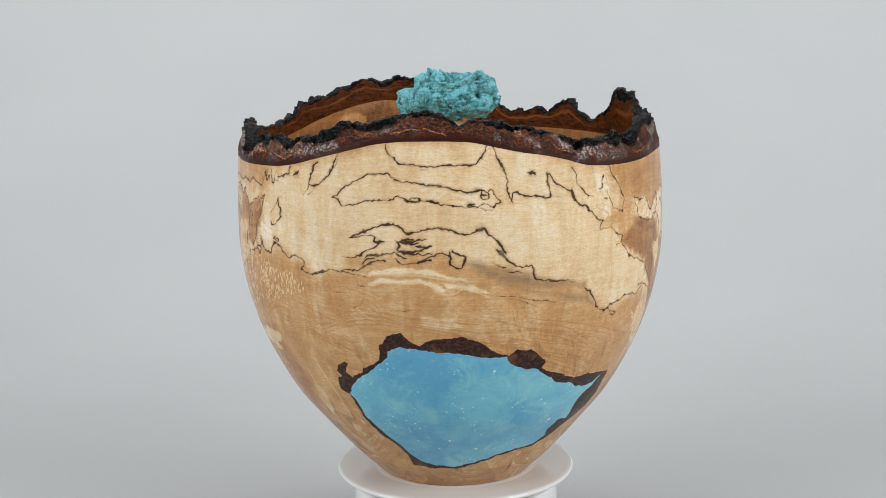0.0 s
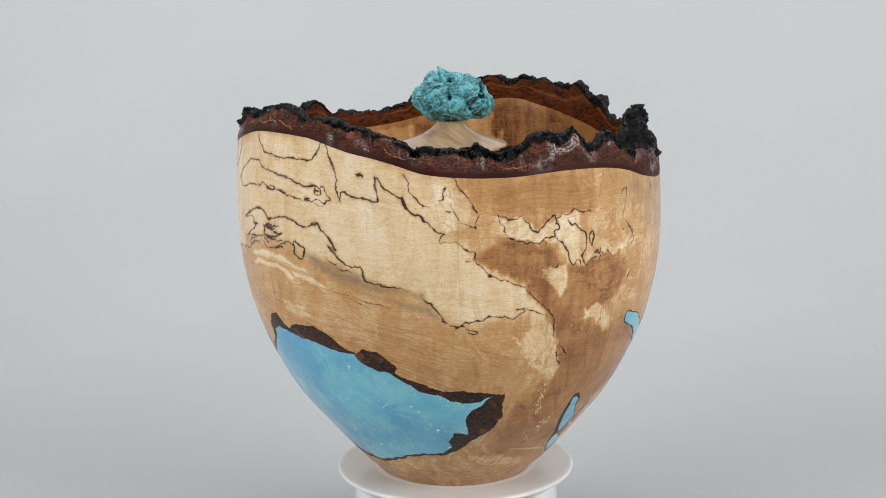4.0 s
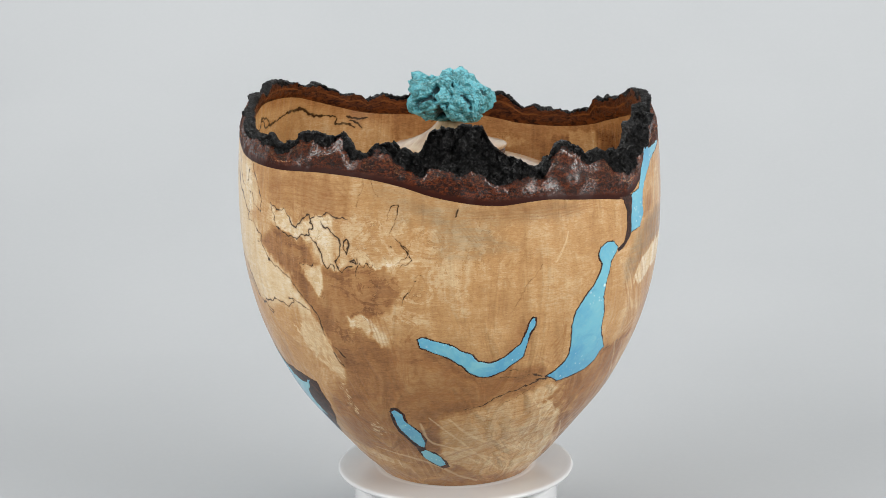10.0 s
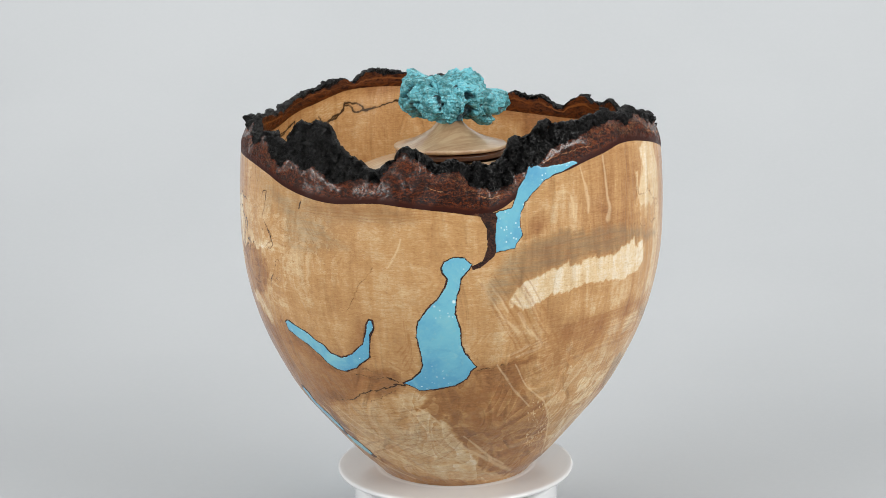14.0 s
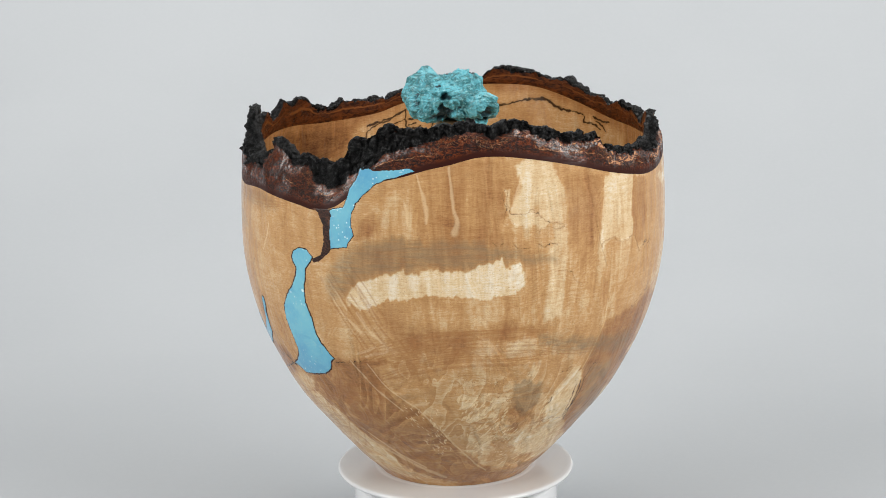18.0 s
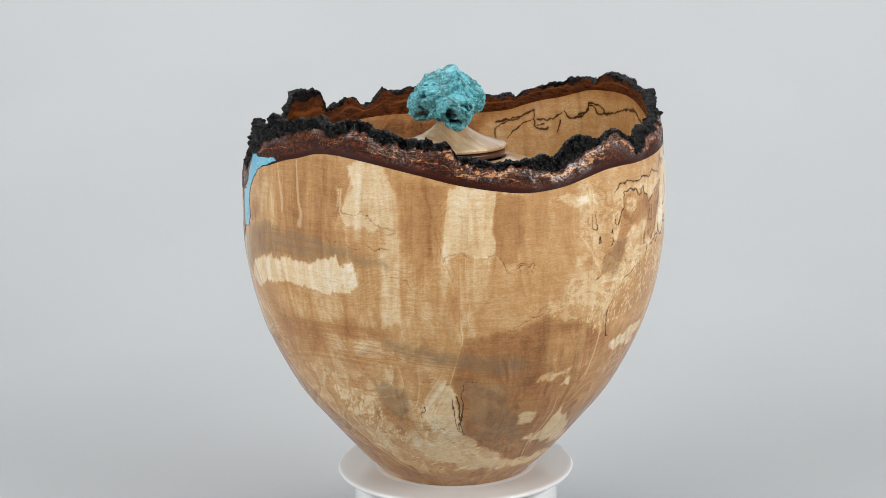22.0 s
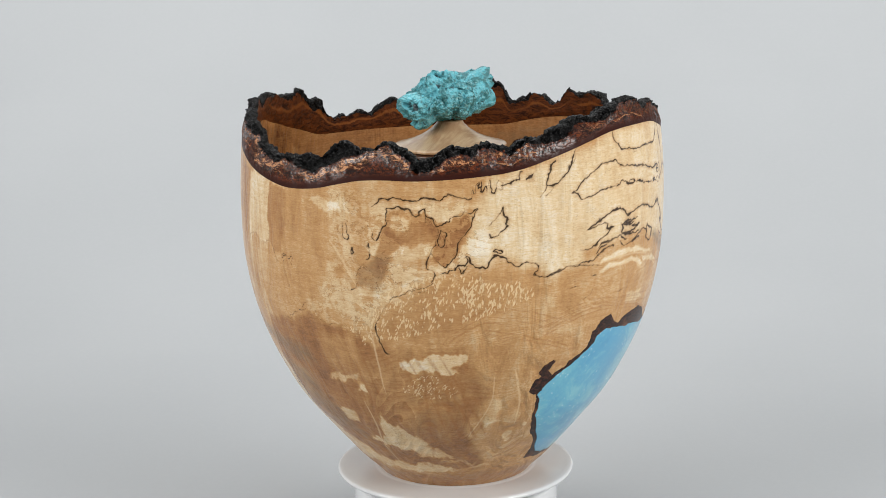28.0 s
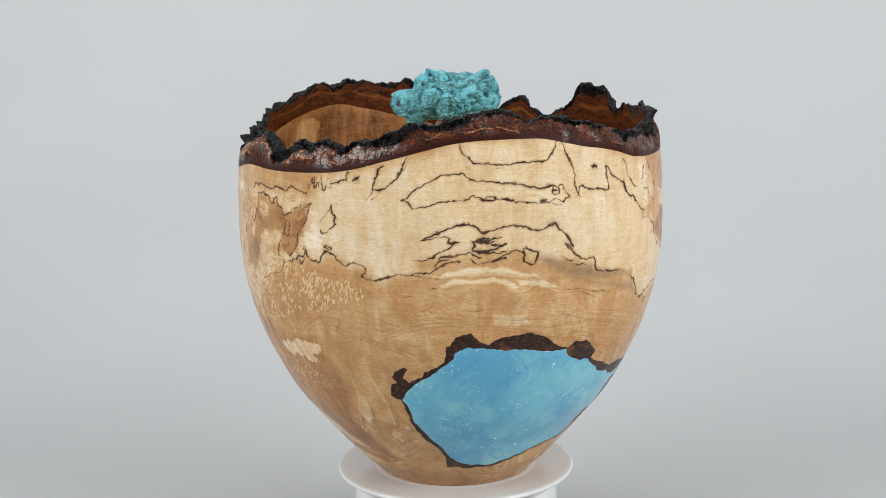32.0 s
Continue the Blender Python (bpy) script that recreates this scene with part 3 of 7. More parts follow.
dark_line([(341.7, 158.7, 0.59), (341.2, 156.6, 0.59), (342.6, 156.2, 0.83), (343.8, 156.9, 0.35)])
dark_line([(342.6, 156.2, 0.59), (341.6, 153.7, 0.47), (340.1, 152.1, 0.47), (338.6, 150.7, 0.47), (337.0, 148.4, 0.71), (335.9, 147.7, 0.59)])
dark_line([(332.3, 147.9, 0.24), (334.6, 147.4, 0.35), (335.9, 147.7, 0.47)])
dark_line([(347.8, 157.2, 0.47), (348.9, 158.4, 0.94), (349.8, 158.4, 1.06), (350.9, 158.5, 0.47)])
dark_line([(348.4, 158.4, 0.71), (349.7, 156.7, 1.18), (351.3, 157.6, 0.83), (352.9, 158.5, 0.47), (354.3, 159.1, 0.24)])
dark_line([(346.9, 156.5, 0.59), (347.5, 154.8, 0.71), (347.0, 153.0, 0.59), (348.3, 151.6, 0.71)])
dark_line([(346.9, 156.5, 0.47), (349.2, 156.6, 0.94), (350.8, 155.8, 0.83), (352.5, 156.2, 0.35)])
dark_line([(351.5, 154.7, 0.35), (353.3, 154.4, 0.59), (355.6, 155.0, 0.35)])
dark_line([(346.9, 151.8, 0.59), (348.7, 151.4, 0.94), (350.8, 152.0, 0.71), (352.9, 153.0, 0.71), (354.5, 154.4, 0.47)])
dark_line([(348.3, 151.0, 0.71), (352.1, 150.6, 0.59), (355.6, 151.2, 0.47)])
dark_line([(338.5, 147.4, 0.35), (340.0, 149.1, 0.47), (342.0, 149.6, 0.47), (343.7, 150.4, 0.47), (345.9, 150.9, 0.47), (346.8, 150.3, 0.59), (348.0, 149.2, 0.71), (349.1, 148.7, 0.35)])
dark_line([(346.5, 148.0, 0.35), (347.2, 146.2, 0.47), (348.6, 145.5, 0.35), (351.4, 145.9, 0.35), (353.5, 147.1, 0.71), (355.5, 147.4, 0.35)])
dark_line([(351.8, 146.8, 0.47), (354.2, 148.3, 0.47), (356.2, 150.1, 0.59), (358.3, 150.9, 0.47), (359.7, 150.0, 0.47)])
dark_line([(337.7, 144.6, 0.35), (339.2, 146.9, 0.47), (341.5, 148.4, 0.35)])
dark_line([(337.9, 142.0, 0.35), (339.2, 144.3, 0.47), (341.0, 146.0, 0.47), (343.7, 146.9, 0.47)])
dark_line([(359.7, 151.7, 0.47), (360.0, 148.5, 0.83), (359.7, 145.6, 0.59), (360.7, 143.8, 0.47), (361.9, 142.8, 0.59), (363.0, 143.7, 0.47)])
dark_line([(0.4, 152.0, 0.71), (1.4, 150.8, 0.83), (2.4, 150.2, 0.71), (3.7, 149.2, 0.83), (3.4, 146.9, 1.06), (3.0, 144.2, 0.59)])
dark_line([(11.3, 152.0, 0.47), (12.2, 150.8, 1.18), (13.4, 147.6, 0.71), (14.6, 144.5, 0.71), (15.8, 143.1, 0.59)])
dark_line([(14.8, 144.5, 0.47), (16.7, 142.7, 0.47), (19.9, 142.1, 0.47), (20.7, 140.2, 0.47), (20.9, 137.4, 0.59), (21.5, 135.2, 0.59), (23.0, 134.2, 0.35), (27.0, 132.7, 0.59), (29.5, 132.3, 0.35), (33.0, 130.7, 0.24)])
dark_line([(13.4, 141.1, 0.24), (15.5, 139.9, 0.35), (17.7, 139.2, 0.24)])
dark_line([(9.9, 146.3, 0.24), (12.0, 143.4, 0.47), (13.4, 142.3, 0.24)])
dark_line([(324.1, 136.2, 0.35), (326.9, 138.7, 0.35), (331.2, 140.2, 0.24), (334.5, 140.5, 0.35), (336.8, 141.5, 0.35), (338.4, 144.2, 0.35)])
dark_line([(331.2, 140.2, 0.24), (334.4, 138.7, 0.35), (337.5, 138.3, 0.24), (338.7, 137.6, 0.35)])
dark_line([(336.1, 133.9, 0.24), (338.1, 132.3, 0.35)])
dark_line([(19.4, 190.5, 0.47), (20.4, 190.3, 1.06), (21.3, 190.2, 0.59)])
dark_line([(345.8, 120.7, 0.12), (348.7, 120.3, 0.24), (352.3, 120.5, 0.12)])
dark_line([(11.3, 127.5, 0.24), (13.5, 126.3, 0.35), (14.9, 127.0, 0.24), (17.9, 125.8, 0.18), (21.8, 123.2, 0.24), (24.9, 123.1, 0.24), (27.5, 120.8, 0.18)])
dark_line([(279.1, 174.9, 0.24), (280.6, 176.6, 0.35), (281.4, 178.7, 0.47), (283.5, 179.0, 0.47), (285.8, 179.6, 0.47), (287.4, 178.1, 0.47), (290.3, 178.4, 0.59), (292.5, 179.4, 0.59), (294.7, 179.3, 0.59), (296.1, 178.2, 0.35), (296.7, 179.1, 0.47), (297.8, 180.9, 0.47), (299.2, 180.6, 0.47), (299.7, 179.8, 0.47), (301.7, 179.0, 0.35), (303.3, 179.0, 0.35), (303.9, 181.3, 0.24)])
dark_line([(303.5, 179.9, 0.24), (304.0, 184.1, 0.24), (304.4, 181.3, 0.24), (304.9, 185.0, 0.24), (305.7, 187.3, 0.35), (305.4, 184.1, 0.35), (306.1, 185.5, 0.35), (306.2, 187.8, 0.35), (306.1, 182.1, 0.35), (307.0, 185.5, 0.35), (307.3, 182.7, 0.24), (308.0, 188.3, 0.35), (308.4, 185.5, 0.35), (308.5, 181.2, 0.47)])
dark_line([(308.5, 181.2, 0.47), (309.6, 182.6, 0.35), (309.9, 186.9, 0.24), (310.6, 186.8, 0.24), (311.4, 186.0, 0.24), (311.2, 183.1, 0.24), (310.1, 183.2, 0.24)])
dark_line([(311.2, 184.3, 0.35), (313.3, 185.9, 0.35), (315.4, 187.4, 0.47), (315.8, 189.4, 0.47), (316.5, 191.3, 0.35)])
dark_line([(317.4, 186.7, 0.35), (318.4, 188.3, 0.94), (319.2, 189.7, 0.35)])
dark_line([(325.4, 195.5, 0.47), (324.1, 193.7, 0.59), (324.0, 191.2, 0.59), (323.2, 188.7, 0.59), (323.0, 185.9, 0.71), (322.5, 183.7, 0.71), (323.4, 182.7, 0.83), (324.8, 183.1, 0.71)])
dark_line([(324.8, 183.1, 0.47), (326.2, 184.9, 0.35), (328.0, 187.5, 0.59), (329.1, 189.9, 0.47), (329.7, 192.7, 0.59), (330.6, 196.8, 0.47), (331.6, 200.4, 0.24)])
dark_line([(329.3, 192.2, 0.24), (330.8, 194.8, 0.24), (331.5, 199.0, 0.18)])
dark_line([(322.5, 182.5, 0.35), (321.8, 179.7, 0.24), (320.8, 178.1, 0.18)])
dark_line([(324.3, 182.0, 0.24), (323.6, 179.3, 0.24), (322.2, 178.3, 0.18)])
dark_line([(282.9, 172.0, 0.47), (283.2, 173.8, 0.35), (284.6, 174.5, 0.35), (286.1, 175.0, 0.59), (287.6, 174.0, 0.59), (288.8, 173.9, 0.59), (289.7, 170.5, 0.59), (290.8, 170.9, 0.59), (291.4, 173.0, 0.59), (292.4, 174.2, 0.47), (292.4, 171.9, 0.35), (293.2, 169.9, 0.47), (294.2, 168.6, 0.59), (294.9, 166.0, 0.47), (296.0, 164.9, 0.35), (297.0, 166.5, 0.47), (298.4, 167.7, 0.35), (298.6, 169.4, 0.35), (300.0, 170.3, 0.35), (301.6, 171.8, 0.24), (303.3, 172.1, 0.35), (305.1, 174.7, 0.24)])
dark_line([(292.6, 170.8, 0.24), (292.3, 166.4, 0.18)])
dark_line([(282.9, 172.0, 0.47), (282.8, 168.2, 0.35), (282.7, 165.2, 0.35), (281.7, 163.0, 0.47), (281.0, 159.9, 0.35), (280.3, 157.4, 0.24)])
dark_line([(296.1, 161.8, 0.35), (296.4, 162.6, 0.35), (297.7, 161.3, 0.35), (297.4, 158.0, 0.35), (296.5, 154.8, 0.47), (295.5, 155.3, 0.35), (295.8, 158.2, 0.35), (296.1, 161.8, 0.35)])
dark_line([(305.1, 174.2, 0.24), (304.1, 171.3, 0.35), (303.8, 167.0, 0.35), (303.1, 163.2, 0.47), (302.1, 161.2, 0.35), (300.8, 158.2, 0.35), (300.4, 156.1, 0.35), (300.2, 151.4, 0.47), (299.4, 148.5, 0.35), (297.9, 146.0, 0.35), (297.1, 144.2, 0.35), (296.2, 145.9, 0.35), (294.9, 149.0, 0.24), (294.2, 151.3, 0.24)])
dark_line([(295.6, 163.7, 0.35), (295.3, 159.4, 0.24), (294.5, 153.4, 0.24), (293.1, 148.9, 0.35), (292.7, 146.5, 0.35), (292.8, 143.8, 0.35), (294.3, 142.5, 0.24), (294.7, 139.2, 0.35), (293.9, 136.2, 0.35)])
dark_line([(311.2, 173.7, 0.47), (310.7, 171.7, 0.35), (309.8, 168.9, 0.24), (308.1, 166.1, 0.18)])
dark_line([(311.2, 173.7, 0.47), (311.5, 169.7, 0.59), (312.5, 167.9, 0.47), (312.1, 165.3, 0.47), (312.5, 163.9, 0.47), (311.1, 161.9, 0.35), (309.7, 159.7, 0.24), (308.4, 159.1, 0.47), (308.2, 160.6, 0.35)])
dark_line([(309.0, 151.2, 0.35), (309.7, 152.1, 0.35), (311.0, 151.7, 0.35), (310.6, 150.9, 0.35), (309.0, 151.2, 0.35)])
dark_line([(295.7, 140.2, 0.24), (296.9, 141.2, 0.47), (297.9, 141.0, 0.47), (298.3, 143.4, 0.35), (299.3, 142.6, 0.35), (300.7, 145.0, 0.47), (302.1, 145.0, 0.47), (302.7, 147.1, 0.35), (302.1, 148.9, 0.35), (302.8, 149.2, 0.35), (303.3, 145.1, 0.59), (304.2, 144.5, 0.47), (305.5, 143.9, 0.59), (307.0, 143.0, 0.59)])
dark_line([(307.0, 143.0, 0.59), (307.4, 144.5, 0.47), (308.3, 147.4, 0.47), (309.2, 149.7, 0.47), (310.7, 148.8, 0.59), (312.1, 147.6, 0.59), (313.0, 144.9, 0.47), (315.1, 142.6, 0.47), (316.5, 144.6, 0.47), (317.8, 143.9, 0.35), (319.9, 143.1, 0.35), (320.3, 140.0, 0.47), (319.2, 139.0, 0.47), (320.6, 137.0, 0.47), (321.6, 136.0, 0.47), (322.8, 135.8, 0.47), (324.2, 137.1, 0.35), (326.3, 138.8, 0.35), (330.0, 139.4, 0.24), (333.8, 138.9, 0.35)])
dark_line([(300.7, 143.8, 0.35), (301.1, 140.6, 0.47), (302.1, 142.7, 0.35)])
dark_line([(302.5, 143.9, 0.35), (301.6, 140.0, 0.24)])
dark_line([(294.2, 135.6, 0.35), (292.7, 133.9, 0.24), (289.7, 132.9, 0.24), (288.9, 132.2, 0.24)])
dark_line([(328.7, 127.5, 0.18), (331.0, 128.3, 0.24), (332.6, 127.3, 0.18)])
dark_line([(334.4, 120.4, 0.18), (336.7, 122.9, 0.18), (337.4, 125.8, 0.12)])
dark_line([(279.2, 160.6, 0.30), (279.5, 157.7, 0.40), (280.6, 158.1, 0.30), (281.1, 161.9, 0.30)])
dark_line([(278.2, 155.7, 0.40), (278.4, 153.4, 0.30)])
dark_line([(278.8, 151.9, 0.20), (278.2, 148.1, 0.40), (277.7, 147.0, 0.30)])
dark_line([(277.1, 144.7, 0.30), (276.0, 142.4, 0.20), (275.0, 139.4, 0.20), (274.9, 135.9, 0.20)])
dark_line([(271.1, 165.4, 0.30), (271.3, 161.9, 0.30), (271.6, 158.1, 0.30), (272.5, 156.6, 0.40), (272.8, 159.5, 0.30), (272.4, 163.0, 0.30), (272.4, 165.9, 0.20)])
dark_line([(270.4, 163.9, 0.20), (269.7, 161.1, 0.20), (270.6, 159.6, 0.15)])
dark_line([(274.0, 151.9, 0.40), (274.4, 149.8, 0.50), (273.8, 148.7, 0.40), (273.6, 150.5, 0.40), (274.0, 151.9, 0.40)])
dark_line([(272.1, 130.6, 0.20), (273.2, 129.9, 0.20), (273.9, 131.4, 0.30), (274.9, 133.5, 0.20)])
dark_line([(292.9, 132.0, 0.20), (290.2, 131.6, 0.20), (287.3, 130.6, 0.30), (285.2, 128.2, 0.40), (283.1, 126.0, 0.20), (281.7, 121.6, 0.20), (280.3, 117.0, 0.20), (278.9, 111.8, 0.30), (279.3, 104.4, 0.50), (279.9, 99.4, 0.60), (280.7, 96.0, 0.50), (282.3, 94.8, 0.20)])
dark_line([(250.4, 143.1, 0.20), (252.2, 144.5, 0.30)])
dark_line([(253.0, 142.6, 0.30), (254.5, 144.2, 0.30), (254.7, 141.3, 0.20)])
dark_line([(251.0, 140.8, 0.20), (251.3, 136.3, 0.15), (251.9, 131.9, 0.15), (252.5, 125.8, 0.15)])
dark_line([(243.0, 149.3, 0.15), (245.4, 148.9, 0.20), (246.9, 144.6, 0.20), (247.8, 138.8, 0.15)])
dark_line([(255.9, 116.9, 0.20), (258.3, 120.3, 0.20)])
dark_line([(259.6, 117.3, 0.20), (259.1, 114.1, 0.15)])
dark_line([(261.0, 115.2, 0.30), (262.4, 112.8, 0.20), (263.8, 110.3, 0.20)])
dark_line([(250.1, 109.7, 0.30), (252.3, 111.6, 0.20), (254.2, 113.5, 0.20)])
dark_line([(237.5, 77.9, 0.30), (236.8, 68.7, 0.30), (237.3, 57.7, 0.50), (236.1, 47.5, 0.30), (239.2, 42.3, 0.20)])
dark_line([(227.9, 170.5, 0.15), (228.6, 166.2, 0.15), (230.0, 161.4, 0.15), (231.4, 156.2, 0.22), (232.0, 148.9, 0.15), (233.3, 141.6, 0.15), (234.7, 135.7, 0.11)])
dark_line([(232.0, 146.8, 0.15), (233.4, 149.0, 0.15), (236.2, 150.6, 0.15), (237.6, 149.2, 0.11), (239.6, 147.8, 0.22), (242.4, 147.8, 0.15), (243.8, 149.3, 0.15), (245.1, 149.2, 0.15), (246.2, 146.8, 0.15), (247.1, 143.2, 0.22), (248.5, 138.7, 0.15)])
dark_line([(249.9, 141.6, 0.15), (251.3, 143.0, 0.22), (253.3, 144.3, 0.15), (254.4, 145.6, 0.15)])
dark_line([(253.6, 141.9, 0.22), (254.3, 138.8, 0.15)])
dark_line([(250.6, 138.6, 0.15), (251.3, 132.5, 0.11), (252.0, 126.4, 0.07)])
dark_line([(247.8, 108.8, 0.22), (250.5, 107.7, 0.22), (251.4, 110.8, 0.15), (253.6, 112.2, 0.15)])
dark_line([(255.0, 114.6, 0.29), (257.9, 115.7, 0.22)])
dark_line([(261.7, 112.6, 0.22), (264.2, 108.9, 0.15), (266.5, 110.0, 0.15), (268.9, 108.8, 0.11)])
dark_line([(235.3, 70.1, 0.29), (236.0, 62.8, 0.44), (236.4, 55.1, 0.44), (237.1, 49.1, 0.37), (238.0, 42.8, 0.29)])
dark_line([(237.4, 79.3, 0.15), (239.9, 78.7, 0.29), (242.3, 77.7, 0.15)])
dark_line([(226.6, 79.9, 0.15), (229.1, 79.2, 0.22)])
dark_line([(205.1, 183.4, 0.15), (204.5, 180.9, 0.22), (204.3, 178.0, 0.22), (205.0, 174.3, 0.29), (205.1, 171.4, 0.22), (204.7, 168.5, 0.22), (204.6, 166.5, 0.15), (205.4, 164.5, 0.11)])
dark_line([(205.1, 183.4, 0.15), (205.7, 180.9, 0.22), (205.4, 176.6, 0.22), (205.8, 173.2, 0.29), (206.4, 169.7, 0.22), (208.4, 169.2, 0.22), (210.5, 169.7, 0.22), (211.8, 171.7, 0.22), (212.5, 170.8, 0.15)])
dark_line([(211.5, 170.3, 0.15), (213.2, 169.1, 0.15), (214.2, 167.3, 0.15), (215.2, 165.0, 0.29), (216.5, 163.5, 0.22), (218.6, 163.1, 0.22), (220.0, 162.4, 0.15), (220.5, 160.9, 0.22), (219.3, 160.1, 0.15), (217.2, 160.8, 0.15), (215.2, 161.8, 0.15)])
dark_line([(214.2, 162.1, 0.15), (213.8, 159.3, 0.11)])
dark_line([(202.1, 156.3, 0.22), (202.5, 153.3, 0.15)])
dark_line([(203.5, 153.4, 0.15), (204.5, 154.9, 0.15)])
dark_line([(207.0, 155.8, 0.15), (207.6, 152.6, 0.22), (209.0, 151.2, 0.22), (211.1, 151.5, 0.15), (213.1, 152.0, 0.11)])
dark_line([(213.8, 153.4, 0.15), (215.1, 151.6, 0.22), (217.2, 152.4, 0.22), (218.6, 151.7, 0.15)])
dark_line([(202.8, 148.9, 0.15), (204.9, 147.6, 0.15)])
dark_line([(219.2, 138.4, 0.11), (222.7, 136.5, 0.11), (224.2, 131.9, 0.15), (226.3, 128.5, 0.11)])
dark_line([(225.3, 78.9, 0.29), (228.0, 78.4, 0.22)])
dark_line([(238.0, 78.9, 0.29), (240.0, 78.3, 0.15)])
dark_line([(225.1, 62.9, 0.29), (225.0, 59.9, 0.37), (224.0, 58.1, 0.29), (223.3, 55.2, 0.22)])
dark_line([(220.6, 45.7, 0.15), (226.7, 47.0, 0.22), (234.3, 46.2, 0.15), (238.9, 46.2, 0.15)])
dark_line([(234.0, 67.4, 0.22), (234.4, 59.9, 0.37), (235.1, 52.0, 0.29), (235.7, 47.0, 0.29)])
dark_line([(232.0, 76.8, 0.22), (233.0, 78.4, 0.29), (233.9, 77.5, 0.22)])
dark_line([(156.2, 85.4, 0.47), (161.6, 86.5, 0.24), (165.9, 88.9, 0.24), (170.1, 92.0, 0.18)])
dark_line([(109.0, 175.1, 0.24), (108.7, 172.7, 0.59), (108.3, 170.3, 0.59), (108.0, 169.1, 0.24)])
dark_line([(129.9, 142.1, 0.24), (127.7, 136.9, 0.18), (125.5, 132.3, 0.18), (124.6, 127.6, 0.18), (123.0, 121.3, 0.18), (121.3, 116.4, 0.12)])
dark_line([(133.4, 78.1, 0.59), (131.1, 80.2, 0.35), (128.6, 79.6, 0.24), (124.4, 79.6, 0.24), (120.2, 80.4, 0.18)])
dark_line([(132.5, 75.6, 0.59), (129.0, 73.6, 0.47), (124.4, 70.6, 0.35), (121.5, 68.3, 0.47), (117.2, 64.6, 0.47), (113.8, 62.1, 0.35), (107.0, 59.9, 0.24)])
dark_line([(131.7, 76.3, 0.47), (133.7, 76.3, 0.71), (135.3, 76.4, 0.47)])
dark_line([(133.3, 73.8, 0.18), (126.8, 66.8, 0.24), (121.8, 63.2, 0.18)])
dark_line([(131.8, 78.7, 0.18), (125.6, 83.9, 0.18), (120.6, 84.0, 0.12)])
dark_line([(85.2, 188.6, 0.24), (85.2, 184.3, 0.24), (84.2, 179.9, 0.18), (83.5, 174.0, 0.18)])
dark_line([(87.7, 188.0, 0.24), (88.0, 183.1, 0.24), (89.2, 178.9, 0.18)])
dark_line([(91.4, 167.6, 0.18), (92.0, 171.9, 0.24), (92.6, 174.8, 0.35), (94.1, 175.8, 0.35), (94.2, 172.1, 0.35), (93.7, 169.2, 0.24), (92.9, 164.8, 0.24), (92.1, 160.3, 0.24)])
dark_line([(93.1, 159.0, 0.24), (93.9, 157.6, 0.35), (95.2, 154.7, 0.35), (96.2, 152.7, 0.35), (96.6, 150.4, 0.35), (95.5, 147.4, 0.24), (93.7, 145.8, 0.18)])
dark_line([(98.1, 138.6, 0.24), (99.5, 139.2, 0.24), (100.2, 135.7, 0.18)])
dark_line([(98.1, 137.1, 0.24), (96.6, 131.0, 0.24), (95.1, 127.9, 0.35), (94.5, 123.2, 0.24)])
dark_line([(54.6, 170.2, 0.35), (55.4, 168.8, 0.47), (56.4, 168.9, 0.35), (57.3, 167.5, 0.47), (59.0, 167.1, 0.35), (60.4, 167.8, 0.35), (61.4, 166.4, 0.35), (62.5, 164.4, 0.35), (63.1, 160.7, 0.47), (64.5, 159.9, 0.47), (66.2, 161.7, 0.47), (67.1, 163.7, 0.47), (68.5, 166.6, 0.47), (69.4, 167.5, 0.47), (69.7, 165.2, 0.35), (70.8, 166.1, 0.35), (71.5, 168.1, 0.24), (72.5, 166.6, 0.35), (74.2, 168.0, 0.35), (75.3, 169.4, 0.47), (76.9, 167.9, 0.47), (78.3, 167.8, 0.35), (79.6, 168.3, 0.47), (81.0, 167.1, 0.24)])
dark_line([(54.6, 170.2, 0.35), (55.3, 165.9, 0.35), (56.0, 163.9, 0.35), (56.4, 160.2, 0.35), (57.7, 157.3, 0.35), (59.5, 155.2, 0.47), (61.6, 153.9, 0.59), (63.7, 154.0, 0.47), (65.5, 154.1, 0.47), (66.5, 156.4, 0.47), (67.9, 156.5, 0.59), (69.3, 156.5, 0.59), (69.6, 159.4, 0.47), (70.7, 160.8, 0.35), (70.1, 163.2, 0.35), (69.7, 165.2, 0.35)])
dark_line([(69.6, 155.9, 0.35), (71.3, 153.6, 0.47), (72.0, 151.5, 0.47), (72.9, 147.7, 0.59), (73.2, 145.3, 0.47), (73.9, 141.7, 0.47), (75.0, 139.6, 0.47), (75.3, 141.7, 0.35), (76.4, 142.2, 0.35), (76.9, 139.5, 0.35)])
dark_line([(73.2, 163.7, 0.47), (74.1, 162.2, 0.59), (75.5, 161.3, 0.59), (76.5, 159.2, 0.59), (77.9, 157.1, 0.71), (78.7, 154.8, 0.59), (78.8, 151.2, 0.47), (78.3, 147.4, 0.47), (77.3, 144.6, 0.47), (77.7, 141.6, 0.47), (78.7, 138.5, 0.47), (79.6, 140.0, 0.47), (80.7, 141.9, 0.47), (82.1, 142.7, 0.35)])
dark_line([(79.9, 154.7, 0.47), (80.9, 155.5, 0.47), (81.0, 152.5, 0.47), (80.5, 148.8, 0.47), (79.9, 150.3, 0.35), (79.7, 153.2, 0.35), (79.9, 154.7, 0.35)])
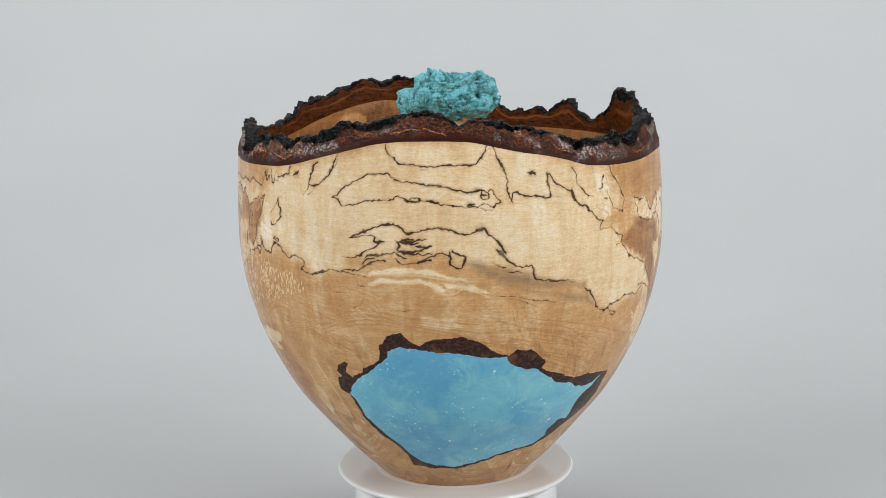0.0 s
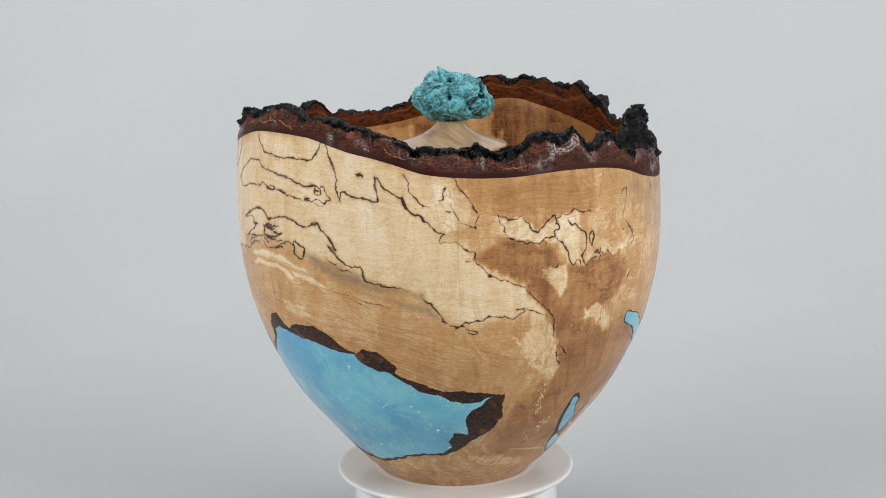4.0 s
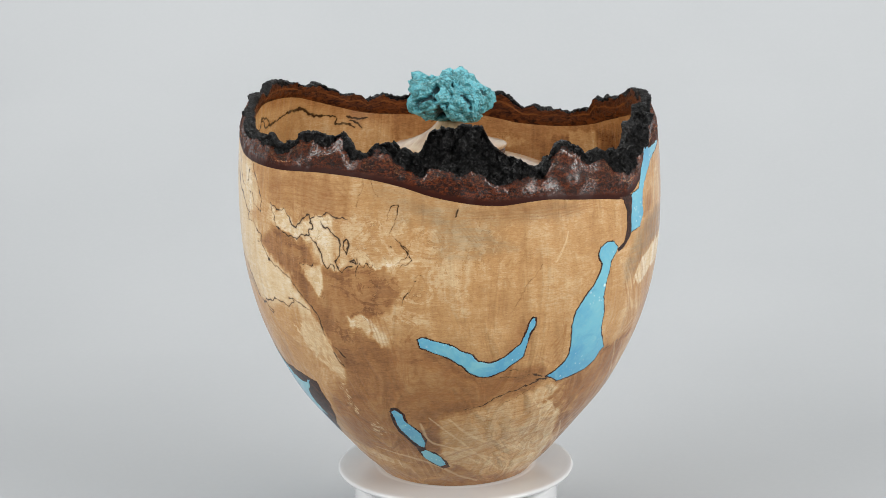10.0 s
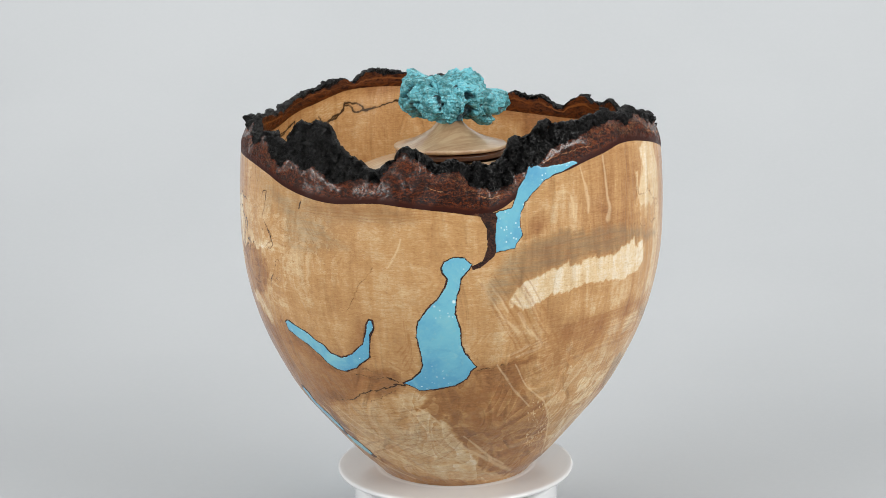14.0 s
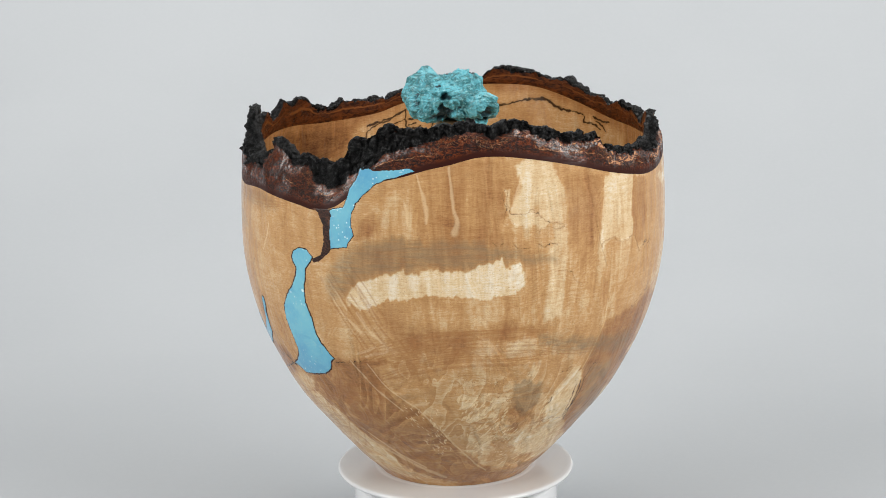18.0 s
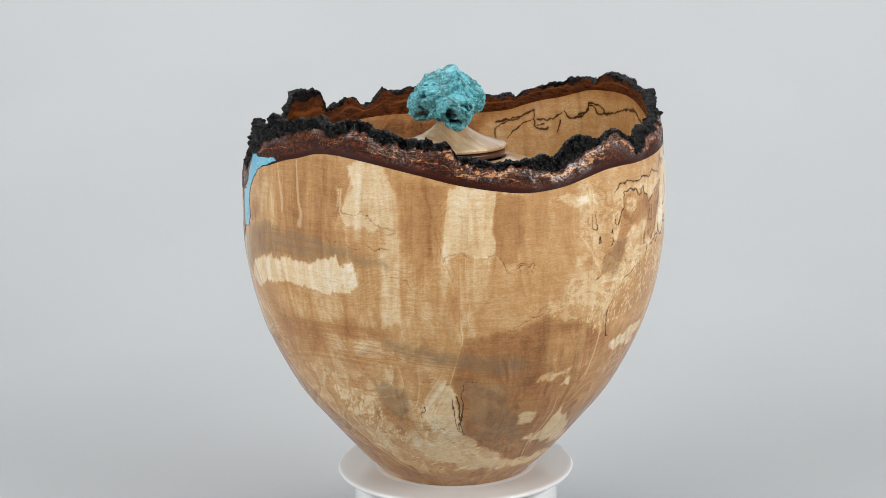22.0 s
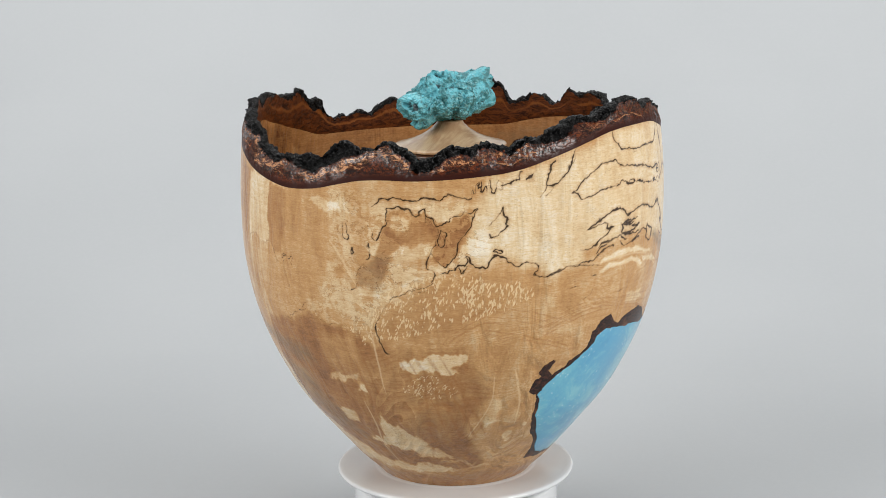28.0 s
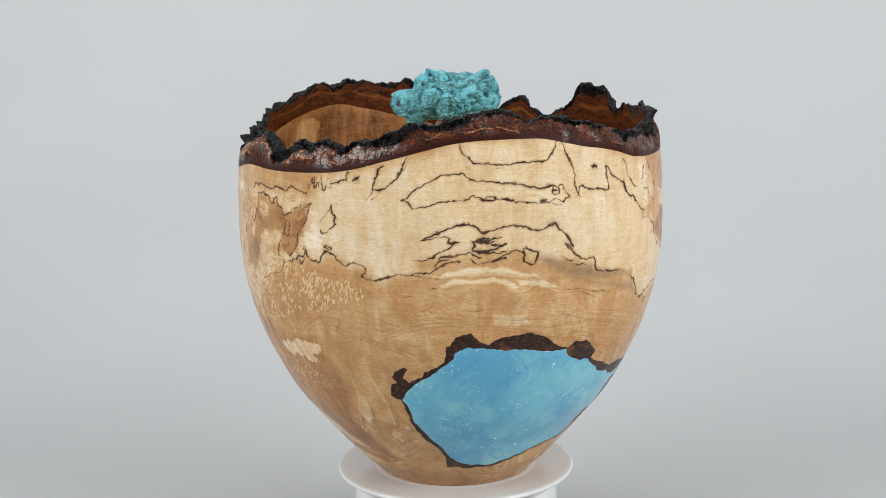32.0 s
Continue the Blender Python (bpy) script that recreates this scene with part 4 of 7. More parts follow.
dark_line([(81.6, 145.1, 0.59), (82.8, 145.6, 0.59), (83.2, 144.1, 0.47), (82.1, 144.5, 0.47)])
dark_line([(83.5, 147.0, 0.35), (83.8, 144.0, 0.35), (83.1, 141.1, 0.35), (82.9, 138.2, 0.24)])
dark_line([(84.2, 144.6, 0.35), (85.2, 142.4, 0.24), (86.0, 144.4, 0.35), (87.0, 142.1, 0.24), (87.7, 144.1, 0.24)])
dark_line([(65.6, 140.8, 0.35), (66.7, 140.0, 0.35), (67.7, 140.9, 0.24), (69.7, 140.3, 0.35), (70.5, 142.4, 0.24)])
dark_line([(67.3, 143.2, 0.24), (69.1, 142.7, 0.18)])
dark_line([(94.7, 154.8, 0.47), (95.8, 152.0, 0.35), (96.8, 149.4, 0.47), (97.3, 147.8, 0.35), (95.8, 145.1, 0.24), (94.2, 143.1, 0.18)])
dark_line([(91.7, 153.6, 0.47), (92.2, 153.2, 0.47)])
dark_line([(68.2, 117.4, 0.35), (69.9, 112.7, 0.47), (70.2, 107.9, 0.35), (70.7, 101.5, 0.47)])
dark_line([(73.2, 95.8, 0.35), (74.4, 94.1, 0.35), (75.4, 91.4, 0.47), (76.5, 89.7, 0.24)])
dark_line([(72.4, 92.2, 0.47), (73.1, 88.1, 0.35), (74.6, 84.6, 0.35)])
dark_line([(31.9, 191.1, 0.35), (32.9, 187.7, 0.35), (33.3, 183.1, 0.35), (34.9, 179.1, 0.47), (36.5, 175.6, 0.35), (38.2, 174.5, 0.24)])
dark_line([(43.8, 189.2, 0.24), (44.6, 187.7, 0.35), (45.2, 184.9, 0.35), (46.3, 181.9, 0.35), (47.5, 179.0, 0.35), (48.3, 176.0, 0.35), (49.2, 172.4, 0.47), (49.8, 169.5, 0.35), (49.5, 166.4, 0.35), (49.1, 163.8, 0.35), (47.7, 164.5, 0.24), (47.0, 165.5, 0.24), (45.6, 166.2, 0.24), (45.0, 169.1, 0.35), (44.1, 171.5, 0.35), (43.4, 175.0, 0.24), (43.2, 176.5, 0.18)])
dark_line([(41.1, 183.2, 0.35), (42.0, 183.7, 0.47), (41.3, 180.9, 0.35), (41.7, 178.8, 0.35), (40.6, 178.0, 0.35)])
dark_line([(43.1, 183.0, 0.24), (43.5, 179.3, 0.24), (44.4, 176.4, 0.18)])
dark_line([(42.2, 172.5, 0.35), (43.0, 172.2, 0.35)])
dark_line([(38.2, 168.1, 0.18), (40.2, 167.5, 0.12), (42.9, 165.0, 0.18), (43.8, 162.0, 0.12)])
dark_line([(31.5, 179.7, 0.59), (32.5, 174.6, 0.59), (33.5, 171.7, 0.59), (35.5, 170.2, 0.47), (37.5, 167.3, 0.47), (38.8, 164.4, 0.47), (40.1, 161.4, 0.47), (41.5, 160.7, 0.35)])
dark_line([(41.5, 160.7, 0.35), (40.5, 158.5, 0.35), (40.7, 156.4, 0.35), (42.8, 156.9, 0.24), (44.8, 156.1, 0.24), (46.2, 153.0, 0.35), (47.6, 151.4, 0.35), (49.0, 150.7, 0.35), (48.9, 146.9, 0.35), (50.3, 143.7, 0.35), (51.7, 140.5, 0.47), (53.9, 137.2, 0.35), (56.9, 134.6, 0.35), (60.0, 132.4, 0.35), (61.5, 130.2, 0.35), (63.3, 126.1, 0.35), (65.0, 122.5, 0.47), (67.9, 117.0, 0.47), (69.9, 113.2, 0.35)])
dark_line([(46.8, 146.5, 0.35), (48.2, 146.9, 0.24), (48.7, 149.2, 0.18)])
dark_line([(52.0, 139.0, 0.35), (52.9, 138.3, 0.47)])
dark_line([(59.2, 119.9, 0.47), (61.9, 118.6, 0.35), (65.3, 116.2, 0.35), (68.0, 113.8, 0.24)])
dark_line([(35.6, 126.9, 0.24), (37.7, 123.8, 0.47), (39.0, 120.6, 0.47), (40.4, 116.8, 0.35), (40.8, 114.2, 0.47), (41.8, 113.2, 0.35)])
dark_line([(42.6, 111.9, 0.47), (44.7, 111.7, 0.47), (46.2, 113.7, 0.47), (48.3, 114.1, 0.35), (50.5, 115.3, 0.47), (52.7, 116.6, 0.47), (55.7, 116.3, 0.47), (58.9, 115.3, 0.47), (61.2, 117.3, 0.35), (60.8, 118.9, 0.24)])
dark_line([(44.0, 110.8, 0.35), (45.4, 111.6, 0.35), (47.7, 109.4, 0.35), (49.5, 107.9, 0.47), (48.2, 107.1, 0.35), (46.5, 108.9, 0.24)])
dark_line([(14.6, 125.3, 0.18), (17.6, 124.2, 0.24), (21.9, 120.1, 0.18)])
pale_vein([(191.4, 194.3, 0.57), (191.6, 187.2, 0.57), (192.0, 180.0, 0.76), (192.3, 172.8, 0.76), (193.3, 166.9, 1.14), (192.5, 161.2, 1.52)])
pale_vein([(183.5, 190.6, 0.38), (184.2, 184.9, 0.57), (185.1, 179.1, 0.95), (185.7, 171.9, 0.95), (185.8, 166.2, 0.76)])
pale_vein([(180.4, 176.5, 0.38), (181.0, 170.7, 0.76), (181.2, 165.0, 0.57)])
pale_vein([(210.6, 194.4, 0.76), (209.3, 187.5, 0.76), (207.8, 179.1, 0.95), (206.9, 169.1, 1.14)])
pale_vein([(155.9, 136.7, 0.57), (158.8, 128.1, 0.76), (160.8, 120.7, 0.57), (162.4, 115.6, 0.57)])
pale_vein([(158.3, 135.6, 0.38), (161.7, 125.4, 0.76), (163.7, 117.9, 0.57)])
pale_vein([(166.4, 130.6, 0.38), (168.3, 123.1, 0.76), (169.4, 119.5, 0.57)])
pale_vein([(161.8, 116.1, 0.38), (164.9, 110.2, 0.95), (166.9, 105.6, 0.76)])
pale_vein([(166.6, 116.7, 0.76), (169.3, 107.4, 0.95), (172.8, 101.2, 0.76), (174.2, 97.3, 0.76), (172.6, 94.6, 0.76), (169.4, 93.3, 0.76), (167.2, 91.7, 0.57)])
pale_vein([(167.0, 87.3, 0.29), (171.5, 73.6, 0.38), (177.1, 64.6, 0.38), (180.6, 59.8, 0.38), (186.5, 46.7, 0.57), (193.3, 32.8, 0.57), (201.4, 20.1, 0.57), (209.4, 12.4, 0.38)])
pale_vein([(137.8, 61.8, 0.38), (142.9, 54.3, 0.57), (148.3, 42.1, 0.76), (154.6, 30.9, 0.95), (163.5, 23.6, 1.14), (173.6, 15.3, 1.33), (186.3, 7.7, 0.95)])
pale_vein([(132.7, 63.5, 0.38), (137.4, 54.2, 0.38), (141.5, 39.8, 0.38), (149.1, 25.1, 0.57), (155.3, 17.6, 0.57)])
pale_vein([(188.1, 138.2, 0.38), (189.2, 130.6, 0.95), (190.1, 127.4, 0.57)])
pale_vein([(178.9, 62.8, 0.38), (182.8, 63.8, 0.76), (184.2, 64.9, 0.38)])
pale_vein([(105.3, 54.1, 0.57), (111.5, 43.7, 0.76), (119.1, 36.7, 0.76), (132.5, 29.3, 0.57), (142.7, 22.3, 0.38)])
pale_vein([(153.0, 41.1, 0.38), (164.5, 25.5, 0.76), (176.3, 15.6, 0.57)])
pale_vein([(68.8, 28.0, 0.38), (92.7, 20.9, 0.76), (108.4, 9.7, 0.76), (120.9, 4.2, 0.57)])
pale_vein([(161.8, 87.8, 0.38), (167.6, 72.1, 0.57), (175.0, 58.7, 0.38)])
pale_vein([(164.7, 93.1, 0.57), (168.1, 95.4, 0.76), (170.6, 97.9, 0.57)])
pale_vein([(95.2, 50.8, 0.57), (96.8, 38.1, 0.76), (103.3, 33.9, 0.57), (113.0, 29.0, 0.76), (124.6, 22.8, 0.57)])
pale_vein([(98.5, 55.0, 0.38), (105.9, 42.7, 0.57), (115.5, 28.7, 0.57), (131.2, 12.3, 0.57)])
pale_vein([(99.0, 27.0, 0.38), (105.5, 29.4, 0.38), (119.6, 19.0, 0.38)])
pale_vein([(137.1, 157.8, 0.38), (136.2, 152.1, 0.57), (134.6, 145.0, 0.57), (133.5, 142.3, 0.38)])
pale_vein([(236.2, 117.4, 0.34), (236.8, 104.7, 0.34), (236.2, 98.1, 0.23), (234.5, 84.4, 0.34), (232.9, 73.6, 0.23)])
pale_vein([(233.6, 182.3, 0.23), (233.1, 170.9, 0.34), (232.5, 156.3, 0.23)])
pale_vein([(237.6, 147.7, 0.23), (237.9, 135.9, 0.23)])
pale_vein([(267.3, 155.5, 0.34), (270.0, 149.0, 0.68), (272.4, 141.0, 0.57), (275.2, 131.2, 0.34)])
pale_vein([(316.5, 83.8, 0.38), (318.3, 73.9, 0.57), (319.9, 63.5, 0.57), (320.6, 48.5, 0.38)])
pale_vein([(310.5, 81.4, 0.29), (310.2, 63.4, 0.38), (304.2, 42.0, 0.38)])
pale_vein([(336.2, 138.9, 0.23), (340.3, 139.1, 0.46), (345.6, 139.4, 0.57), (351.4, 139.4, 0.57), (358.1, 137.6, 0.46), (363.0, 134.8, 0.34)])
pale_vein([(338.7, 134.6, 0.23), (343.9, 135.3, 0.46), (349.5, 135.1, 0.57), (353.6, 135.8, 0.57), (356.1, 131.5, 0.57), (358.0, 129.3, 0.46), (360.5, 129.6, 0.46), (362.2, 131.1, 0.46), (363.7, 133.6, 0.46), (366.5, 129.7, 0.46), (369.7, 126.7, 0.34)])
pale_vein([(269.3, 63.4, 0.23), (270.1, 48.4, 0.46), (267.6, 30.9, 0.46), (269.9, 18.8, 0.34)])
pale_vein([(277.1, 113.9, 0.23), (277.6, 101.0, 0.46), (277.9, 84.2, 0.46), (278.0, 69.9, 0.23)])
inside_line([(326.9, 171.9, 0.75), (325.3, 175.9, 1.05), (322.8, 177.2, 1.2), (321.3, 175.2, 0.9), (322.4, 171.9, 0.75)])
inside_line([(320.3, 190.7, 0.6), (317.5, 189.0, 0.75), (316.2, 186.4, 0.6)])
inside_line([(40.5, 186.7, 0.75), (35.9, 188.9, 0.9), (32.3, 190.7, 0.6)])
inside_line([(12.5, 192.4, 0.6), (9.3, 195.1, 0.75), (6.5, 197.8, 0.75), (6.0, 202.2, 0.6), (0.4, 200.7, 0.75), (-1.4, 196.5, 0.9), (-3.8, 197.5, 0.9), (-9.3, 199.8, 0.75), (-14.6, 202.1, 1.05), (-19.9, 201.9, 1.35), (-22.7, 198.9, 1.35), (-26.7, 196.1, 0.9), (-31.7, 195.4, 0.6), (-35.0, 193.5, 0.6), (-34.2, 190.0, 0.75), (-38.4, 189.2, 0.75), (-41.4, 186.6, 0.6)])
inside_line([(321.3, 193.4, 0.75), (318.3, 191.6, 0.9), (314.0, 191.8, 0.6)])
inside_line([(327.7, 172.7, 0.6), (324.9, 175.9, 0.9)])
inside_line([(40.8, 176.6, 0.75), (40.8, 181.8, 0.75), (37.8, 186.5, 0.75), (33.8, 188.6, 0.75), (28.6, 194.4, 0.75), (27.5, 195.4, 0.6)])
inside_line([(27.5, 195.4, 0.6), (27.3, 185.1, 0.75), (23.5, 183.1, 0.9), (22.4, 185.0, 0.6)])
inside_line([(26.6, 189.5, 0.9), (24.5, 189.0, 0.75), (21.1, 190.4, 0.9), (17.5, 194.4, 0.75)])
inside_line([(26.2, 185.6, 0.75), (24.0, 186.3, 1.05)])
inside_line([(16.3, 195.4, 0.75), (13.9, 191.6, 0.75), (8.6, 194.3, 0.75), (6.2, 200.6, 0.75), (3.2, 199.5, 0.75), (1.1, 195.9, 0.75), (-8.5, 199.7, 0.6)])
inside_line([(18.2, 190.0, 0.75), (19.1, 181.3, 0.6)])
inside_line([(37.0, 177.0, 0.45), (32.9, 184.4, 0.6), (28.2, 189.3, 0.45)])
inside_line([(292.5, 187.8, 0.45), (285.7, 188.1, 0.45), (276.3, 188.9, 0.3), (271.4, 186.4, 0.3)])
grain_line([(165.4, 93.6, 0.53), (174.8, 101.1, 0.38), (185.1, 106.6, 0.36), (195.6, 108.3, 0.55), (205.0, 108.2, 0.38), (213.5, 108.0, 0.57)])
grain_line([(165.6, 92.5, 0.59), (175.3, 99.7, 0.38), (185.7, 105.0, 0.57), (196.1, 106.9, 0.42), (205.5, 106.5, 0.34)])
grain_line([(165.1, 89.7, 0.4), (174.9, 97.4, 0.42), (185.2, 102.6, 0.38), (195.7, 104.5, 0.4), (205.3, 104.0, 0.32)])
grain_line([(164.7, 89.0, 0.3), (174.7, 96.4, 0.61), (185.2, 101.8, 0.29), (195.5, 103.7, 0.55), (205.1, 103.3, 0.49), (213.9, 103.7, 0.34)])
grain_line([(164.9, 87.8, 0.55), (174.8, 95.4, 0.32), (185.5, 100.7, 0.36), (195.8, 102.9, 0.34), (205.5, 102.3, 0.3), (214.3, 102.3, 0.61)])
grain_line([(164.5, 85.5, 0.3), (174.6, 93.4, 0.59), (185.3, 98.7, 0.3), (195.7, 100.8, 0.36), (205.3, 100.0, 0.32)])
grain_line([(174.5, 91.0, 0.53), (185.2, 96.9, 0.36), (195.9, 98.5, 0.59), (205.5, 98.1, 0.55), (214.5, 98.0, 0.46)])
grain_line([(164.8, 81.9, 0.51), (174.7, 89.8, 0.32), (185.7, 95.4, 0.3), (196.1, 97.4, 0.47), (206.1, 96.7, 0.36)])
grain_line([(174.4, 88.0, 0.47), (185.3, 93.9, 0.51), (195.8, 95.6, 0.55), (205.8, 95.2, 0.29), (214.7, 95.1, 0.46)])
grain_line([(174.7, 86.9, 0.55), (185.6, 92.6, 0.42), (196.6, 94.7, 0.36), (206.5, 93.7, 0.32), (215.5, 93.7, 0.57)])
grain_line([(174.5, 85.9, 0.57), (185.5, 91.2, 0.34), (196.4, 93.5, 0.34), (206.3, 92.8, 0.46), (215.7, 92.4, 0.29)])
grain_line([(163.7, 75.7, 0.4), (174.4, 83.8, 0.49), (185.4, 89.7, 0.38), (196.4, 91.7, 0.59), (206.3, 90.9, 0.55), (215.7, 90.9, 0.32)])
grain_line([(164.1, 74.9, 0.59), (174.6, 82.8, 0.4), (185.7, 88.7, 0.42), (196.8, 90.6, 0.49), (206.8, 89.8, 0.29), (216.1, 89.2, 0.57)])
grain_line([(163.7, 72.1, 0.53), (174.7, 80.9, 0.49), (185.8, 86.2, 0.49), (196.9, 88.4, 0.59), (207.1, 87.5, 0.59)])
grain_line([(174.6, 79.8, 0.42), (185.8, 85.6, 0.42), (196.7, 87.7, 0.46), (207.2, 86.6, 0.4), (216.9, 86.2, 0.34)])
grain_line([(172.6, 141.1, 0.29), (181.1, 143.8, 0.44), (190.5, 144.9, 0.3)])
grain_line([(181.4, 147.1, 0.27), (191.0, 148.1, 0.3), (199.6, 147.8, 0.49)])
grain_line([(181.2, 148.4, 0.38), (190.8, 149.2, 0.38), (199.3, 149.2, 0.46)])
grain_line([(173.0, 148.5, 0.32), (181.2, 151.7, 0.23), (190.9, 152.7, 0.47), (199.3, 152.3, 0.46)])
grain_line([(173.3, 150.5, 0.42), (181.5, 153.4, 0.32), (191.1, 154.3, 0.38)])
grain_line([(181.1, 155.6, 0.4), (190.6, 156.1, 0.4), (199.1, 155.8, 0.4)])
grain_line([(181.2, 157.3, 0.36), (190.9, 158.2, 0.25), (199.3, 157.9, 0.38)])
grain_line([(159.4, 122.5, 0.74), (164.7, 104.0, 0.34), (170.0, 87.9, 0.59)])
grain_line([(156.5, 134.5, 0.67), (160.5, 123.0, 0.59), (165.7, 104.7, 0.72), (171.3, 88.4, 0.46)])
grain_line([(158.5, 135.7, 0.46), (162.6, 124.4, 0.59), (167.9, 106.1, 0.59), (173.2, 89.9, 0.36)])
grain_line([(159.9, 138.0, 0.38), (163.8, 126.0, 0.61), (169.2, 107.9, 0.38)])
grain_line([(165.3, 127.0, 0.46), (170.7, 108.9, 0.7), (176.1, 92.6, 0.42)])
grain_line([(163.0, 140.8, 0.74), (167.2, 129.2, 0.74), (172.4, 110.9, 0.72), (178.1, 94.6, 0.74)])
grain_line([(164.1, 141.0, 0.53), (168.2, 129.1, 0.49), (173.6, 110.7, 0.65)])
grain_line([(165.7, 143.0, 0.49), (169.8, 131.1, 0.42), (175.0, 112.7, 0.42)])
grain_line([(176.3, 102.0, 0.63), (179.1, 88.4, 0.53)])
grain_line([(177.8, 102.3, 0.85), (180.8, 89.3, 0.61), (182.4, 74.8, 0.7)])
grain_line([(179.8, 103.3, 0.47), (182.7, 89.9, 0.53)])
grain_line([(180.8, 105.1, 0.65), (183.7, 91.6, 0.97), (185.5, 77.8, 0.63)])
grain_line([(140.5, 62.6, 0.47), (151.3, 49.3, 0.51), (161.2, 34.7, 0.55), (177.2, 20.4, 0.59)])
grain_line([(143.7, 66.1, 0.44), (153.3, 51.8, 0.61), (163.7, 37.5, 0.42), (178.9, 22.7, 0.57)])
grain_line([(155.6, 55.5, 0.61), (165.9, 41.5, 0.59), (181.0, 26.1, 0.29)])
grain_line([(156.8, 57.8, 0.46), (166.8, 43.4, 0.3), (181.5, 29.1, 0.32)])
grain_line([(149.7, 75.1, 0.61), (159.0, 60.5, 0.47), (169.1, 46.5, 0.4)])
grain_line([(151.3, 77.1, 0.47), (160.7, 62.9, 0.34), (170.8, 48.6, 0.53)])
grain_line([(156.6, 71.6, 0.85), (164.3, 73.2, 0.97), (171.1, 70.3, 1.37)])
grain_line([(156.3, 66.4, 0.68), (164.1, 68.0, 1.22), (170.8, 64.8, 0.87)])
grain_line([(155.3, 60.0, 1.31), (163.4, 61.7, 0.68)])
grain_line([(154.3, 53.1, 1.24), (162.9, 55.0, 1.29)])
grain_line([(152.0, 46.2, 0.99), (161.6, 48.6, 0.91)])
grain_line([(148.1, 37.7, 1.39), (159.3, 40.2, 0.76)])
grain_line([(217.6, 100.5, 0.38), (225.2, 96.9, 0.3), (234.9, 94.8, 0.46)])
grain_line([(225.0, 95.8, 0.34), (234.9, 93.4, 0.46), (243.7, 91.3, 0.44)])
grain_line([(217.4, 97.5, 0.4), (225.2, 93.9, 0.44), (235.0, 91.1, 0.42), (243.9, 89.5, 0.44)])
grain_line([(225.2, 92.1, 0.27), (235.2, 89.2, 0.46), (244.4, 87.7, 0.44)])
grain_line([(217.4, 95.3, 0.34), (225.4, 91.4, 0.29), (235.4, 89.0, 0.4)])
grain_line([(217.2, 93.6, 0.38), (225.0, 89.9, 0.47), (235.0, 87.3, 0.27), (244.3, 85.5, 0.46)])
grain_line([(181.2, 103.7, 0.25), (195.1, 108.1, 0.46), (207.1, 107.5, 0.46), (217.2, 105.8, 0.44)])
grain_line([(195.5, 106.4, 0.32), (207.5, 106.1, 0.4), (217.7, 104.4, 0.34)])
grain_line([(181.2, 98.2, 0.47), (195.3, 103.2, 0.38), (207.4, 102.5, 0.29)])
grain_line([(181.3, 96.4, 0.3), (195.6, 101.0, 0.29), (207.8, 100.5, 0.3), (218.2, 98.8, 0.34)])
grain_line([(195.3, 98.9, 0.47), (207.6, 98.4, 0.32), (218.0, 96.8, 0.42)])
grain_line([(195.4, 96.2, 0.32), (207.8, 95.5, 0.44), (218.4, 93.6, 0.3)])
grain_line([(195.1, 93.2, 0.25), (207.6, 92.9, 0.38), (218.4, 91.1, 0.36)])
grain_line([(180.1, 86.1, 0.4), (195.1, 91.4, 0.34), (207.9, 91.0, 0.4)])
grain_line([(179.6, 82.5, 0.44), (194.9, 88.2, 0.42), (207.8, 87.5, 0.32), (218.7, 85.4, 0.32)])
grain_line([(238.6, 91.6, 0.32), (244.7, 90.1, 0.44)])
grain_line([(238.4, 88.3, 0.25), (244.6, 87.0, 0.42), (252.6, 84.9, 0.34)])
grain_line([(238.5, 85.0, 0.44), (244.8, 83.2, 0.44), (252.9, 81.1, 0.3)])
grain_line([(238.5, 82.7, 0.32), (244.8, 80.8, 0.34), (253.0, 78.8, 0.38)])
grain_line([(94.7, 57.2, 0.38), (106.1, 65.4, 0.49), (116.3, 71.9, 0.36), (126.3, 76.3, 0.38), (132.5, 78.5, 0.49)])
grain_line([(94.9, 59.8, 0.34), (106.0, 67.8, 0.36), (116.2, 74.4, 0.32), (126.2, 78.8, 0.53)])
grain_line([(105.7, 69.2, 0.51), (115.9, 75.7, 0.51), (125.7, 80.2, 0.3), (131.6, 82.8, 0.3)])
grain_line([(104.8, 70.9, 0.38), (114.8, 77.6, 0.36), (124.6, 82.1, 0.42), (130.5, 84.5, 0.44)])
grain_line([(93.9, 65.5, 0.44), (104.8, 73.2, 0.42), (114.7, 80.0, 0.55), (124.2, 84.5, 0.29)])
grain_line([(93.3, 66.9, 0.46), (104.1, 74.8, 0.49), (113.7, 81.6, 0.34), (123.4, 86.1, 0.46)])
grain_line([(93.0, 69.0, 0.53), (103.7, 76.7, 0.51), (113.4, 83.1, 0.34), (123.0, 88.0, 0.29)])
grain_line([(103.7, 78.2, 0.53), (113.6, 84.3, 0.49), (122.9, 89.1, 0.44), (128.5, 91.6, 0.53)])
grain_line([(103.3, 79.2, 0.42), (112.9, 85.7, 0.42), (122.2, 90.6, 0.51), (127.8, 92.9, 0.32)])
grain_line([(106.8, 88.4, 0.42), (114.9, 78.1, 0.27), (123.4, 78.5, 0.44), (131.8, 80.8, 0.27)])
grain_line([(106.5, 87.1, 0.44), (114.6, 76.6, 0.44), (123.2, 77.1, 0.46), (131.9, 79.5, 0.32)])
grain_line([(98.2, 93.8, 0.44), (106.5, 85.3, 0.3), (114.6, 75.1, 0.29), (123.2, 75.6, 0.29)])
